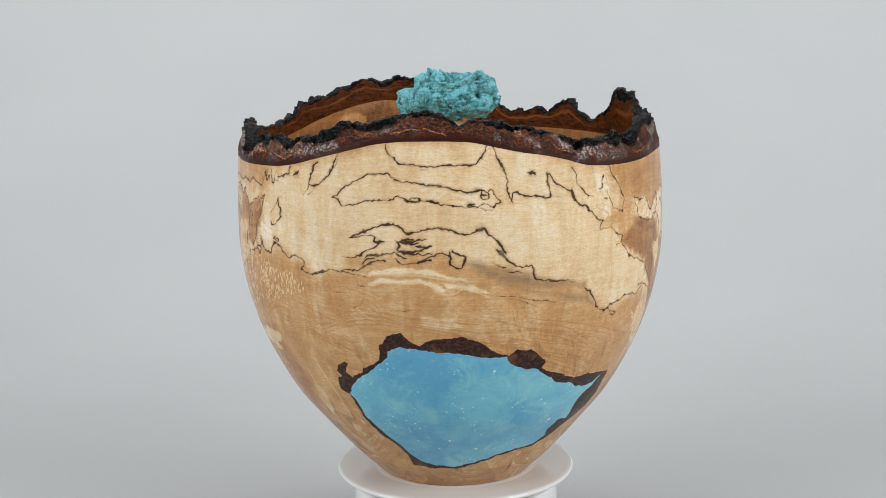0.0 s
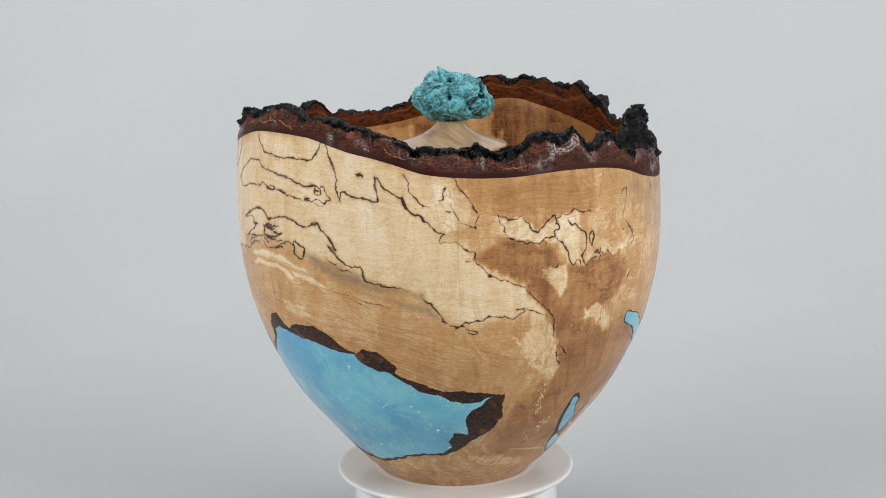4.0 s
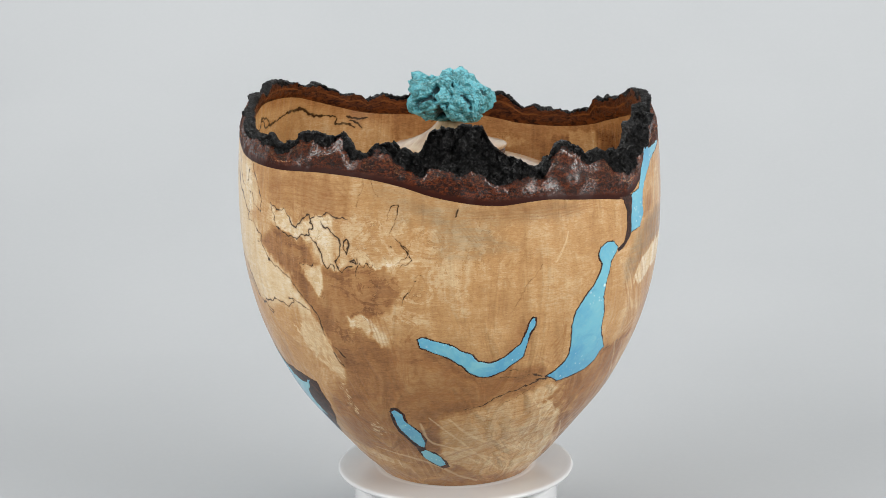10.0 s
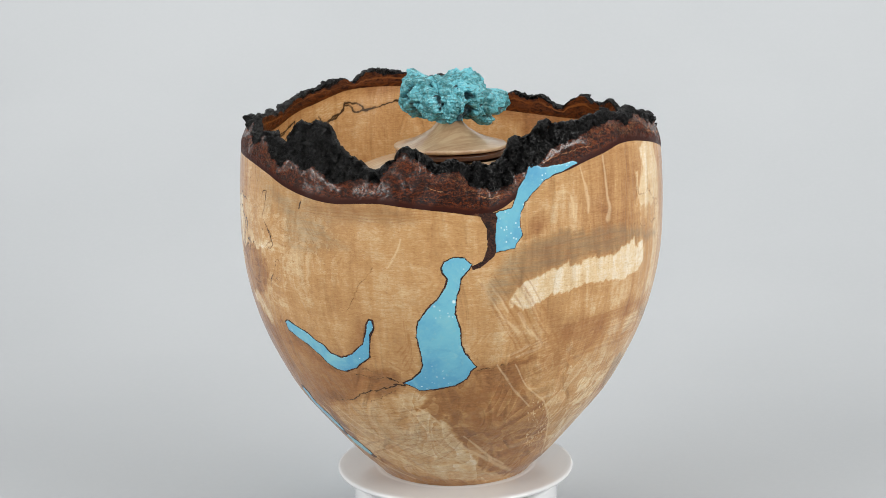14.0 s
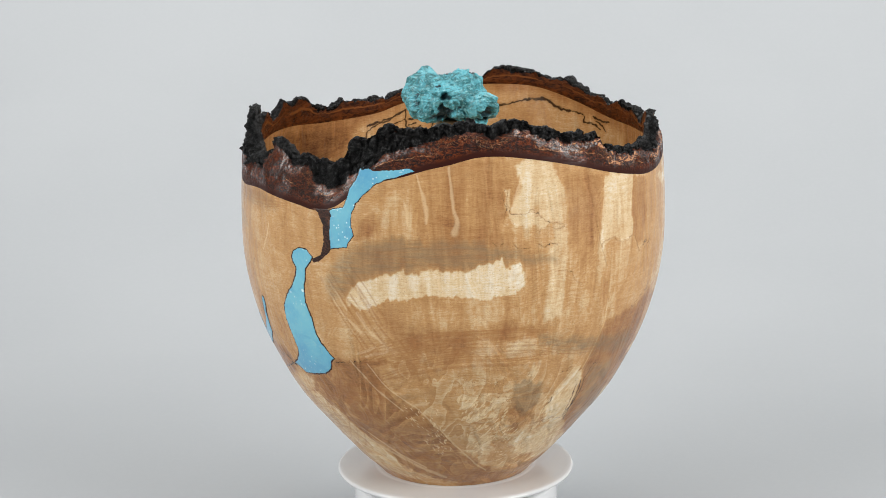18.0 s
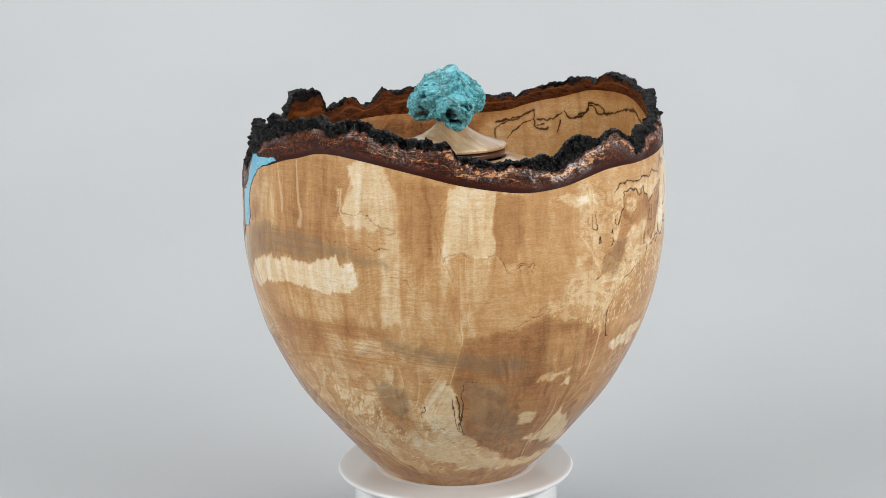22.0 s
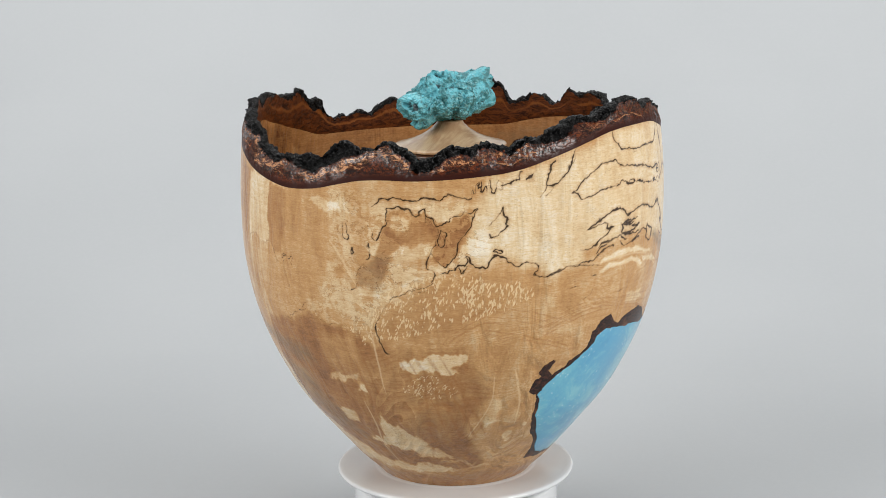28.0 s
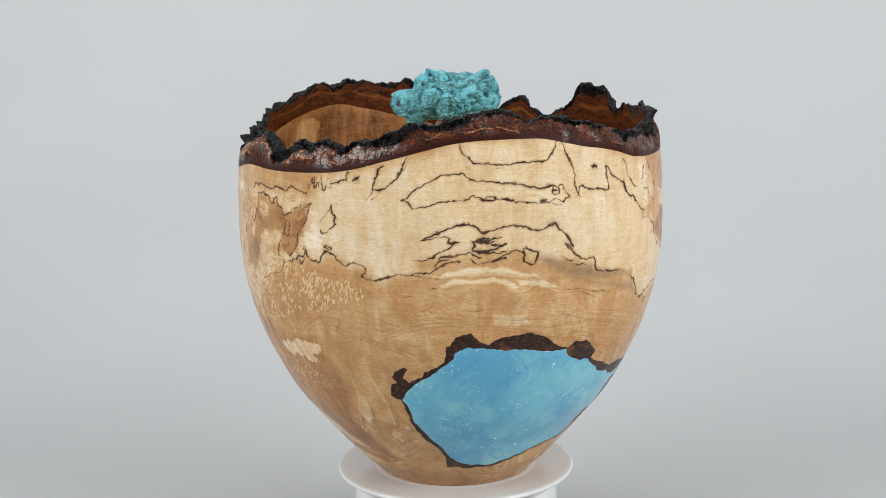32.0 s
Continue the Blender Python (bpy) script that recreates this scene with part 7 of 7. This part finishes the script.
def distance_to(path, deg, z):
    """Millimetres along the wall to a closed path of (degrees, height), and whether inside it."""
    p = np.array(path, float)
    p = np.vstack([p, p[:1]])
    k = np.pi / 180 * wall(0, np.clip(p[:, 1].mean(), 5, 200))
    d = (deg - p[:, 0].mean() + 180) % 360 - 180 + p[:, 0].mean()
    best = np.full(len(d), 1e9)
    inside = np.zeros(len(d), bool)
    for (a0, z0), (a1, z1) in zip(p, p[1:]):
        ex, ez = (a1 - a0) * k, z1 - z0
        px, pz = (d - a0) * k, z - z0
        s = np.clip((px * ex + pz * ez) / max(ex * ex + ez * ez, 1e-9), 0, 1)
        best = np.minimum(best, (px - s * ex) ** 2 + (pz - s * ez) ** 2)
        if z0 != z1:
            cross = (z0 > z) != (z1 > z)
            inside ^= cross & (d < a0 + (z - z0) / (z1 - z0) * (a1 - a0))
    return np.sqrt(best), inside


def stroke_distance(path, deg, z):
    """Distance to a stroke of (degrees, height, half width), in half widths."""
    p = np.array(path, float)
    k = np.pi / 180 * wall(0, np.clip(p[:, 1].mean(), 5, 200))
    d = (deg - p[:, 0].mean() + 180) % 360 - 180 + p[:, 0].mean()
    best = np.full(len(d), 1e9)
    for (a0, z0, w0), (a1, z1, w1) in zip(p, p[1:]):
        ex, ez = (a1 - a0) * k, z1 - z0
        px, pz = (d - a0) * k, z - z0
        s = np.clip((px * ex + pz * ez) / max(ex * ex + ez * ez, 1e-9), 0, 1)
        w = np.maximum(w0 + (w1 - w0) * s, 0.1)
        best = np.minimum(best, np.hypot(px - s * ex, pz - s * ez) / np.maximum(w, 0.28) + 3.0 * np.maximum(0.34 - w, 0))
    return best


class Sheet:
    """A grid of places on the wall, by column (degrees) and row (height)."""

    def __init__(self, deg1, z):
        self.deg1, self.z = deg1, z
        self.low, self.high = z.min(axis=1), z.max(axis=1)
        self.cols = len(deg1)

    def near(self, path, margin):
        p = np.array(path, float)[:, :2]
        mid = p[:, 0].mean()
        k = np.pi / 180 * 100 * np.clip(wall(0, max(p[:, 1].min(), 0)) / 100, 0.4, 1.2)
        d = (self.deg1 - mid + 180) % 360 - 180
        c = np.nonzero(np.abs(d) < np.abs(p[:, 0] - mid).max() + margin / k)[0]
        r = np.nonzero((self.high > p[:, 1].min() - margin) & (self.low < p[:, 1].max() + margin))[0]
        return (r[:, None] * self.cols + c[None, :]).ravel()


def scattered(count, length, width, slant, path, seed):
    """The dashes inside an outline, as strokes."""
    rng = random.Random(seed)
    p = np.array(path, float)
    k = np.pi / 180 * float(wall(0, np.clip(p[:, 1].mean(), 5, 200)))
    out, tries = [], 0
    while len(out) < count and tries < count * 8:
        tries += 1
        a, z = rng.uniform(p[:, 0].min(), p[:, 0].max()), rng.uniform(p[:, 1].min(), p[:, 1].max())
        if not distance_to(path, np.array([a]), np.array([z]))[1][0]:
            continue
        turn = radians(slant + rng.gauss(0, 11))
        half, w = length * rng.uniform(0.2, 0.58), width * rng.uniform(0.42, 0.85)
        da, dz, bend = math.cos(turn) * half / k, math.sin(turn) * half, rng.gauss(0, 0.25)
        out.append([(a - da, z - dz, w * 0.5), (a + bend / k, z + bend * 0.4, w), (a + da, z + dz, w * 0.4)])
    return out


def wood_fields(deg1, z, pts, spalt, figured=True):
    """What the wood shows at each place: tone, grey stain, curl, and the distance to dashes, veins and black lines."""
    sheet = Sheet(deg1, z)
    deg, z = np.tile(deg1, len(z)), z.ravel()
    n = len(deg)
    out = {k: np.zeros(n) for k in ("tone", "grey", "curl", "blotch")}
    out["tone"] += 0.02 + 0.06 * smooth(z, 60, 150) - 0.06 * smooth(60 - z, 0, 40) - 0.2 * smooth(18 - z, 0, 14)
    warp = rough(pts, 0.010, 3, 4, 0.6)
    warp2 = rough(pts, 0.010, 11, 4, 0.6)
    fine = rough(pts, 0.004, 13, 2, 0.6)
    jag = rough(pts * np.array([1, 1, 0.5]), 0.0045, 15, 3, 0.65)
    # the lines run smoother across the palest wood than in the decayed part
    jag = jag * (0.6 + 1.6 * smooth(np.abs((deg + 180) % 360 - 180), 34, 60))
    tremor = rough(pts, 0.0024, 17, 2, 0.6)
    tremor2 = rough(pts, 0.0024, 18, 2, 0.6)
    k = 180 / np.pi / 110
    for name, strength, soft, path in ZONES:
        i = sheet.near(path, soft * 2 + 6)
        d, inside = distance_to(path, deg[i] + (warp[i] * 1.2 + jag[i] * 0.8) * k, z[i] + warp2[i] * 1.0 + jag[i] * 1.6)
        mask = smooth(np.where(inside, d, -d), -soft, soft)
        old = out[name][i]
        out[name][i] = old + (strength - old) * mask if name == "tone" else np.maximum(old, strength * mask)
    vein, dash, line = np.full(n, 8.0), np.full(n, 8.0), np.full(n, 8.0)
    for path in VEINS if figured else ():
        i = sheet.near(path, 6)
        vein[i] = np.minimum(vein[i], stroke_distance(flowing(path), deg[i] + warp[i] * 0.6 * k, z[i] + warp2[i] * 0.5) / (0.9 + 0.4 * fine[i]))
    grain = np.full(n, 8.0)
    for path in GRAIN if figured else ():
        i = sheet.near(path, 5)
        grain[i] = np.minimum(grain[i], stroke_distance(flowing(path), deg[i] + warp[i] * 0.9 * k, z[i] + warp2[i] * 0.8) / (0.9 + 0.5 * fine[i]))
    out["growth"] = grain
    for number, group in enumerate(FLECKS if figured else ()):
        for path in scattered(*group, number + 5):
            i = sheet.near(path, 2.5)
            dash[i] = np.minimum(dash[i], stroke_distance(path, deg[i] + jag[i] * 0.3 * k, z[i] + fine[i] * 0.3))
    for path in spalt:
        i = sheet.near(path, 4)
        line[i] = np.minimum(line[i], stroke_distance(flowing(path, 3), deg[i] + (warp[i] * 0.35 + fine[i] * 0.25 + tremor[i] * 0.85) * k, z[i] + warp2[i] * 0.3 + jag[i] * 0.55 + tremor2[i] * 0.95) / (0.90 + 0.35 * fine[i]))
    out["vein"], out["dash"], out["line"] = vein, dash, line
    for key in ("grey", "curl", "blotch"):
        out[key] = np.clip(out[key], 0, 1)
    out["tone"] = np.clip(out["tone"], -1.2, 1.2)
    return out


def inner_edge(degrees):
    """Where bark and wood meet on the inside of the wall."""
    over = round_trip(BARK_EDGE, degrees) + 3 - 184.5
    return 184.5 + 0.5 * (over + np.sqrt(over ** 2 + 12))


def build_body(parent):
    cols, rows = 1800, 470
    deg1 = np.arange(cols) * 360.0 / cols
    edge = round_trip(BARK_EDGE, deg1)
    s = np.linspace(0, 1, rows)
    z = s[:, None] * edge[None, :]
    deg = np.tile(deg1, rows)
    pts = place_on(deg, z.ravel(), wall(deg, z.ravel()))
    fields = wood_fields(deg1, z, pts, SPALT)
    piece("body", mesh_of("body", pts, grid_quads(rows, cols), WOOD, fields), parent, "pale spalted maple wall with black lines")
    # inside of the wall, down to the ledge under the lid
    cols, rows = 1200, 110
    deg1 = np.arange(cols) * 360.0 / cols
    edge = inner_edge(deg1)
    s = np.linspace(1, 0, rows)
    z = 136 + s[:, None] * (edge[None, :] - 136)
    deg = np.tile(deg1, rows)
    pts = place_on(deg, z.ravel(), wall(deg, z.ravel()) - 7.5)
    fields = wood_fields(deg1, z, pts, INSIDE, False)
    # inside wood toned down, shade within the bowl put into its colour
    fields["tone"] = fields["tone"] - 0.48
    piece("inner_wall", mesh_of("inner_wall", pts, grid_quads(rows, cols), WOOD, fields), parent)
    foot = lathe("foot", [(44.6, 1.0), (44.3, 0.2), (43.5, 0.0), (0.01, 0.0)], WOOD)
    piece("foot", foot, parent)


def build_rim(parent):
    """The natural edge: inner bark below, burnt crust above, torn along the top."""
    cols = 1800
    deg1 = np.arange(cols) * 360.0 / cols
    low, top = round_trip(BARK_EDGE, deg1), round_trip(BARK_TOP, deg1)
    ring = np.stack([0.118 * np.sin(np.radians(deg1)), 0.118 * np.cos(np.radians(deg1)), 0 * deg1], -1)
    top = top + 0.9 * rough(ring, 0.006, 21, 4, 0.65) + 1.3 * np.round(2.2 * rough(ring, 0.0045, 22, 2, 0.6)) / 2.2
    top = np.maximum(top, low + 4)
    inside = np.minimum(inner_edge(deg1), top - 3)
    outer = np.linspace(0, 1, 56)
    crown = np.linspace(0, 1, 14)[1:-1]
    inner = np.linspace(1, 0, 44)
    zs, rs, hs, side = [], [], [], []
    thick = 7.5
    taper = np.clip(0.24 * (top - low - 4), 0, 4.2)
    for v in outer:
        zz = low + (top - low) * v
        zs.append(zz), rs.append(wall(deg1, zz) - taper * smooth(v, 0.25, 1.0)), hs.append(np.full(cols, v)), side.append(1)
    for v in crown:
        zz = top + 0.8 * math.sin(math.pi * v)
        zs.append(zz), rs.append(wall(deg1, zz) - taper - (thick - taper) * v), hs.append(np.full(cols, 1.0)), side.append(0)
    for v in inner:
        zz = inside + (top - inside) * v
        zs.append(zz), rs.append(wall(deg1, zz) - thick), hs.append(np.full(cols, v)), side.append(-1)
    z, r, h = (np.concatenate(q) for q in (zs, rs, hs))
    side = np.repeat(side, cols)
    deg = np.tile(deg1, len(zs))
    pts = place_on(deg, z, r)
    height = np.tile(top - low, len(zs)) * h
    # burnt crust: the upper part, deeper where the bark is thick
    tall = np.tile(top - low, len(zs))
    lumps = rough(pts, 0.014, 31, 4, 0.6)
    depth = np.tile(round_trip(CRUST, deg1), len(zs))
    depth = np.where(side < 0, np.clip(depth + 0.4, 0.78, 0.92), depth)
    crust = smooth(height + lumps * 5.5, depth * tall - 1.6, depth * tall + 1.6)
    crust = np.where(side == 0, np.maximum(crust, 0.6), crust)
    crumb = rough(pts, 0.0050, 33, 4, 0.62)
    ridge = rough(pts, 0.011, 34, 4, 0.6, True)
    big, big_gap = crumbs_of(pts * np.array([1, 1, 0.8]), 0.0064, 61)
    small, small_gap = crumbs_of(pts, 0.0021, 67)
    free = smooth(h, 0.02, 0.3)
    push = (0.45 * crumb + 0.1 * small - 0.15 * small_gap) * free + crust * (2.2 * ridge + 0.6 * crumb + 1.9 * big - 1.6 * big_gap + 0.4 * small - 0.4 * small_gap - 0.4) * free
    push = np.where(side < 0, -0.45 * push - 0.4 * free, np.where(side == 0, 0.3 * push, push))
    a = np.radians(deg)
    pts += (push / 1000)[:, None] * np.stack([np.sin(a), -np.cos(a), 0 * a], -1)
    pts[:, 2] += ((crumb * 0.5 + 1.2 * big + 0.25 * small - 0.8 * big_gap) * smooth(h, 0.5, 0.8) * np.maximum(crust, 0.4)) / 1000
    below = height + lumps * 5.5 - depth * tall + 2.0 * crumb
    layer = smooth(below, -6.5, -4.5) * (1 - smooth(below, -1.2, 0.4))
    around = 0.36 + 0.44 * np.exp(-(((deg - 265 + 180) % 360 - 180) / 62) ** 2)
    fleck = smooth(height, 3.0, 5.0) * layer * around * smooth(rough(pts, 0.03, 36, 2), -0.6, -0.1)
    seam = np.abs(0.55 * height - 0.2 * tall + 0.35 * (below + 5) + 1.5 * rough(pts, 0.009, 41, 5, 0.68)) + 0.9 * smooth(rough(pts, 0.016, 42, 3), -0.2, 0.1) + 4 * (side < 1)
    lip = smooth(below, -4.6, -3.4) * (1 - smooth(below, -0.6, 0.2)) * smooth(rough(pts, 0.020, 43, 2), -0.15, 0.15) * (side > 0)
    band = np.exp(-((h - 0.60 - 0.2 * rough(pts, 0.025, 39, 3)) / 0.10) ** 2) * (0.75 + 0.5 * rough(pts, 0.02, 40, 3))
    piece("bark_rim", mesh_of("bark_rim", pts, grid_quads(len(zs), cols), BARK, {"crust": crust, "fleck": fleck, "rise": height, "inner": np.where(side < 0, 1.0, 0.0), "band": band, "seam": seam, "lip": lip}), parent, "rough charred bark edge over red-brown inner bark")


def inlay(name, parent, path, mat, lift, grow=0.0, jag=0.6, label=""):
    """A flush filling in the wall, cut to its outline and a hair proud of the wood."""
    p = np.array(path, float)
    k = np.pi / 180 * float(wall(0, p[:, 1].mean()))
    a0, a1, z0, z1 = p[:, 0].min() - 5, p[:, 0].max() + 5, p[:, 1].min() - 5, p[:, 1].max() + 5
    pitch = 0.4
    na, nz = int((a1 - a0) * k / pitch) + 2, int((z1 - z0) / pitch) + 2
    da, dz = np.linspace(a0, a1, na), np.linspace(z0, z1, nz)
    deg, z = np.tile(da, nz), np.repeat(dz, na)
    pts = place_on(deg, z, wall(deg, z))
    d, inside = distance_to(path, deg + rough(pts, 0.005, 41, 4, 0.6) * jag / k, z + rough(pts, 0.005, 42, 4, 0.6) * jag)
    sd = np.where(inside, d, -d) + grow * (1 + 0.9 * rough(pts, 0.007, 44, 3, 0.6) * (grow > 0))
    g = sd.reshape(nz, na)
    gz, ga = np.gradient(g, dz[1] - dz[0], (da[1] - da[0]) * k)
    norm = np.maximum(np.hypot(gz, ga), 0.5)
    quads = grid_quads(nz, na, False)
    keep = sd[quads].max(axis=1) > 0
    quads = quads[keep]
    out = (g < 0).ravel()
    shift = np.where(out, np.clip(-sd, 0, 1.2) / norm.ravel() ** 2, 0)
    deg = deg + shift * ga.ravel() / k
    z = z + shift * gz.ravel()
    r = wall(deg, z) + np.where(out, -0.25, lift)
    used = np.unique(quads)
    index = np.zeros(len(deg), np.int64)
    index[used] = np.arange(len(used))
    return piece(name, mesh_of(name, place_on(deg, z, r)[used], index[quads], mat), parent, label)


def build_vessel():
    root = tagged(new("wooden_vessel"), "round spalted maple vessel with charred bark rim and turquoise resin inlays", "vessel")
    root.matrix_basis = pose(0, 0, TABLE_TOP)
    build_body(root)
    build_rim(root)
    inlay("bark_inclusion", root, B1, INCLUSION, 0.10, 0.0, 1.5, "dark red-brown bark around the large inlay")
    inlay("bark_inclusion", root, B2, INCLUSION, 0.10, 0.0, 0.5)
    inlay("bark_inclusion", root, R3, INCLUSION, 0.10, 0.55, 0.7)
    inlay("bark_inclusion", root, R4, INCLUSION, 0.10, 0.55, 0.7)
    inlay("bark_inclusion", root, B5, INCLUSION, 0.14, 0.0, 0.8)
    inlay("bark_inclusion", root, R5, INCLUSION, 0.10, 0.4, 0.6)
    for path, grow in ((R1, 0), (R2, 0), (R2b, 0), (R3, -0.15), (R4, -0.15), (R5, 0.0)):
        inlay("resin_inlay", root, path, RESIN, 0.24, grow, 1.3 if path is R1 else 0.7, "turquoise blue resin with white specks")
    collar = rounded([(110.0, 140.0), (98, 154), (70, 170), (45, 179.5), (34, 182.5), (31.5, 182.5), (30.5, 179.0)], 2.0)
    piece("inner_collar", lathe("inner_collar", collar, LID_WOOD), root, "pale maple shoulder inside the rim")
    return root


def build_lid():
    root = tagged(new("lid"), "pale turned maple lid with a rough turquoise stone knob", "lid")
    root.matrix_basis = pose(0, 0, TABLE_TOP + LID_SEAT)
    plug = rounded([(0.01, 0.2), (29.5, 0.2), (31.0, 1.0), (31.4, 3.4), (29.0, 4.4), (0.01, 4.4)], 0.6)
    piece("plug", lathe("plug", plug, DARK_WOOD), root, "dark walnut ring under the lid")
    dome = rounded([(29.0, 4.4), (31.8, 4.9), (32.4, 6.0), (32.0, 7.0), (28, 8.0), (22, 9.8), (16, 12.4), (11, 15.6), (8.0, 18.6), (7.0, 20.4), (0.01, 20.8)], 0.8)
    piece("dome", lathe("dome", dome, LID_WOOD), root)
    rows, cols = 260, 460
    u = np.linspace(0.002, np.pi - 0.002, rows)
    v = np.arange(cols) * 2 * np.pi / cols
    uu, vv = np.repeat(u, cols), np.tile(v, rows)
    n = np.stack([np.sin(uu) * np.cos(vv), np.sin(uu) * np.sin(vv), np.cos(uu)], -1)
    # lumps that have grown together: along the nugget, across it, up, and their half sizes
    lumps = ((0, 0, -1, 22, 17, 11), (18, 0, 2, 10.5, 13, 11), (21, 5, 9.5, 5, 5.5, 6), (-21.5, 2, -5, 10.5, 10, 8), (-17, 3, -10, 8, 7, 6),
             (-6, 3, 6.5, 12, 10, 7.5), (3, -12, -4, 15, 8, 8), (10, -5, 5, 9, 8, 7), (-3, 10, 0, 12, 9, 9))
    turned = radians(-28)
    along = np.array([math.cos(turned), math.sin(turned), 0])
    across = np.array([math.sin(turned), -math.cos(turned), 0])
    reach = np.full(len(n), 44.0)
    bend = 1.6 * np.stack([rough(n * 0.02, 0.008, 55 + k, 3, 0.5) for k in (0, 1, 2)], -1)
    open_still = np.ones(len(n), bool)
    for r in np.arange(44.0, 5.0, -0.35):
        q = n * r + bend
        l, c, h = q @ along, q @ across, q[:, 2]
        depth = sum(np.exp(-7.0 * (((l - a) / ra) ** 2 + ((c - b) / rb) ** 2 + ((h - d) / rd) ** 2 - 1)) for a, b, d, ra, rb, rd in lumps)
        hit = open_still & (depth > 1.0)
        reach[hit] = r
        open_still &= ~hit
    grid = reach.reshape(rows, cols)
    for _ in range(2):
        grid[1:-1] = 0.25 * (grid[:-2] + grid[2:] + np.roll(grid, 1, 1)[1:-1] + np.roll(grid, -1, 1)[1:-1])
    p = n * grid.reshape(-1)[:, None] / 1000
    bulk = rough(p, 0.013, 51, 3, 0.5)
    warped = p + 0.004 * np.stack([rough(p, 0.010, 70 + k, 3, 0.5) for k in (0, 1, 2)], -1)
    knob_lumps, clefts = crumbs_of(warped, 0.0115, 74)
    grains, gaps = crumbs_of(warped, 0.0036, 78)
    ridge = rough(p * np.array([1.0, 1.0, 1.3]), 0.0065, 52, 4, 0.55, True)
    pit = rough(p, 0.0030, 53, 4, 0.62)
    hollow = smooth(rough(warped, 0.0095, 58, 3, 0.5), 0.20, 0.50)
    p = p + n * (0.0026 * bulk + 0.0010 * knob_lumps - 0.0010 * clefts ** 2 + 0.0015 * ridge + 0.0008 * pit + 0.0004 * grains - 0.0004 * gaps - 0.0050 * hollow + 0.0012)[:, None]
    # mask for the painted shade in crevices and hollows
    recess_shade = np.clip(0.8 * smooth(-ridge - 0.6 * pit, 0.12, 0.7) + 0.25 * clefts ** 3 + 0.75 * hollow, 0, 1)
    stone = mesh_of("knob", p, grid_quads(rows, cols), STONE, {"crust": recess_shade})
    piece("knob", stone, root, "rough turquoise stone nugget", pose(-0.0005, 0.0020, 0.0338))
    return root


def build_turntable():
    root = tagged(new("turntable"), "small round white plastic display turntable", "turntable")
    base = rounded([(0.01, 0.0), (58.3, 0.0), (59.8, 1.5), (59.8, 40.0), (58.3, 41.4), (0.01, 41.4)], 1.2)
    piece("base", lathe("base", base, WHITE), root)
    # no real part: an added black ring for the shade between base and plate
    gap = rounded([(55.5, 41.3), (55.5, 46.1), (0.01, 46.1)], 0.3)
    piece("shadow_ring", lathe("shadow_ring", gap, SHADOW_GAP), root, "black ring standing in for the shadow gap under the plate")
    plate = rounded([(0.01, 46.0), (66.5, 46.0), (69.0, 47.2), (69.5, 48.6), (68.6, 49.7), (66.5, 49.9), (47.5, 49.6), (46.0, 50.0), (0.01, 50.0)], 0.7)
    plate_ob = piece("plate", lathe("plate", plate, WHITE), root, "white rotating plate")
    return root, plate_ob


build_setting()
vessel = build_vessel()
lid = build_lid()
turntable, plate = build_turntable()


def motions():
    """All three turn together, at an even pace."""
    pace = -10.684
    times = [0, 4, 8, 12, 16, 20, 24, 28, 32]
    walk(vessel, [(t, pose(0, 0, TABLE_TOP, 0, 0, pace * t)) for t in times])
    walk(lid, [(t, pose(0, 0, TABLE_TOP + LID_SEAT, 0, 0, pace * t)) for t in times])
    walk(plate, [(t, pose(0, 0, 0, 0, 0, pace * t)) for t in times])


motions()
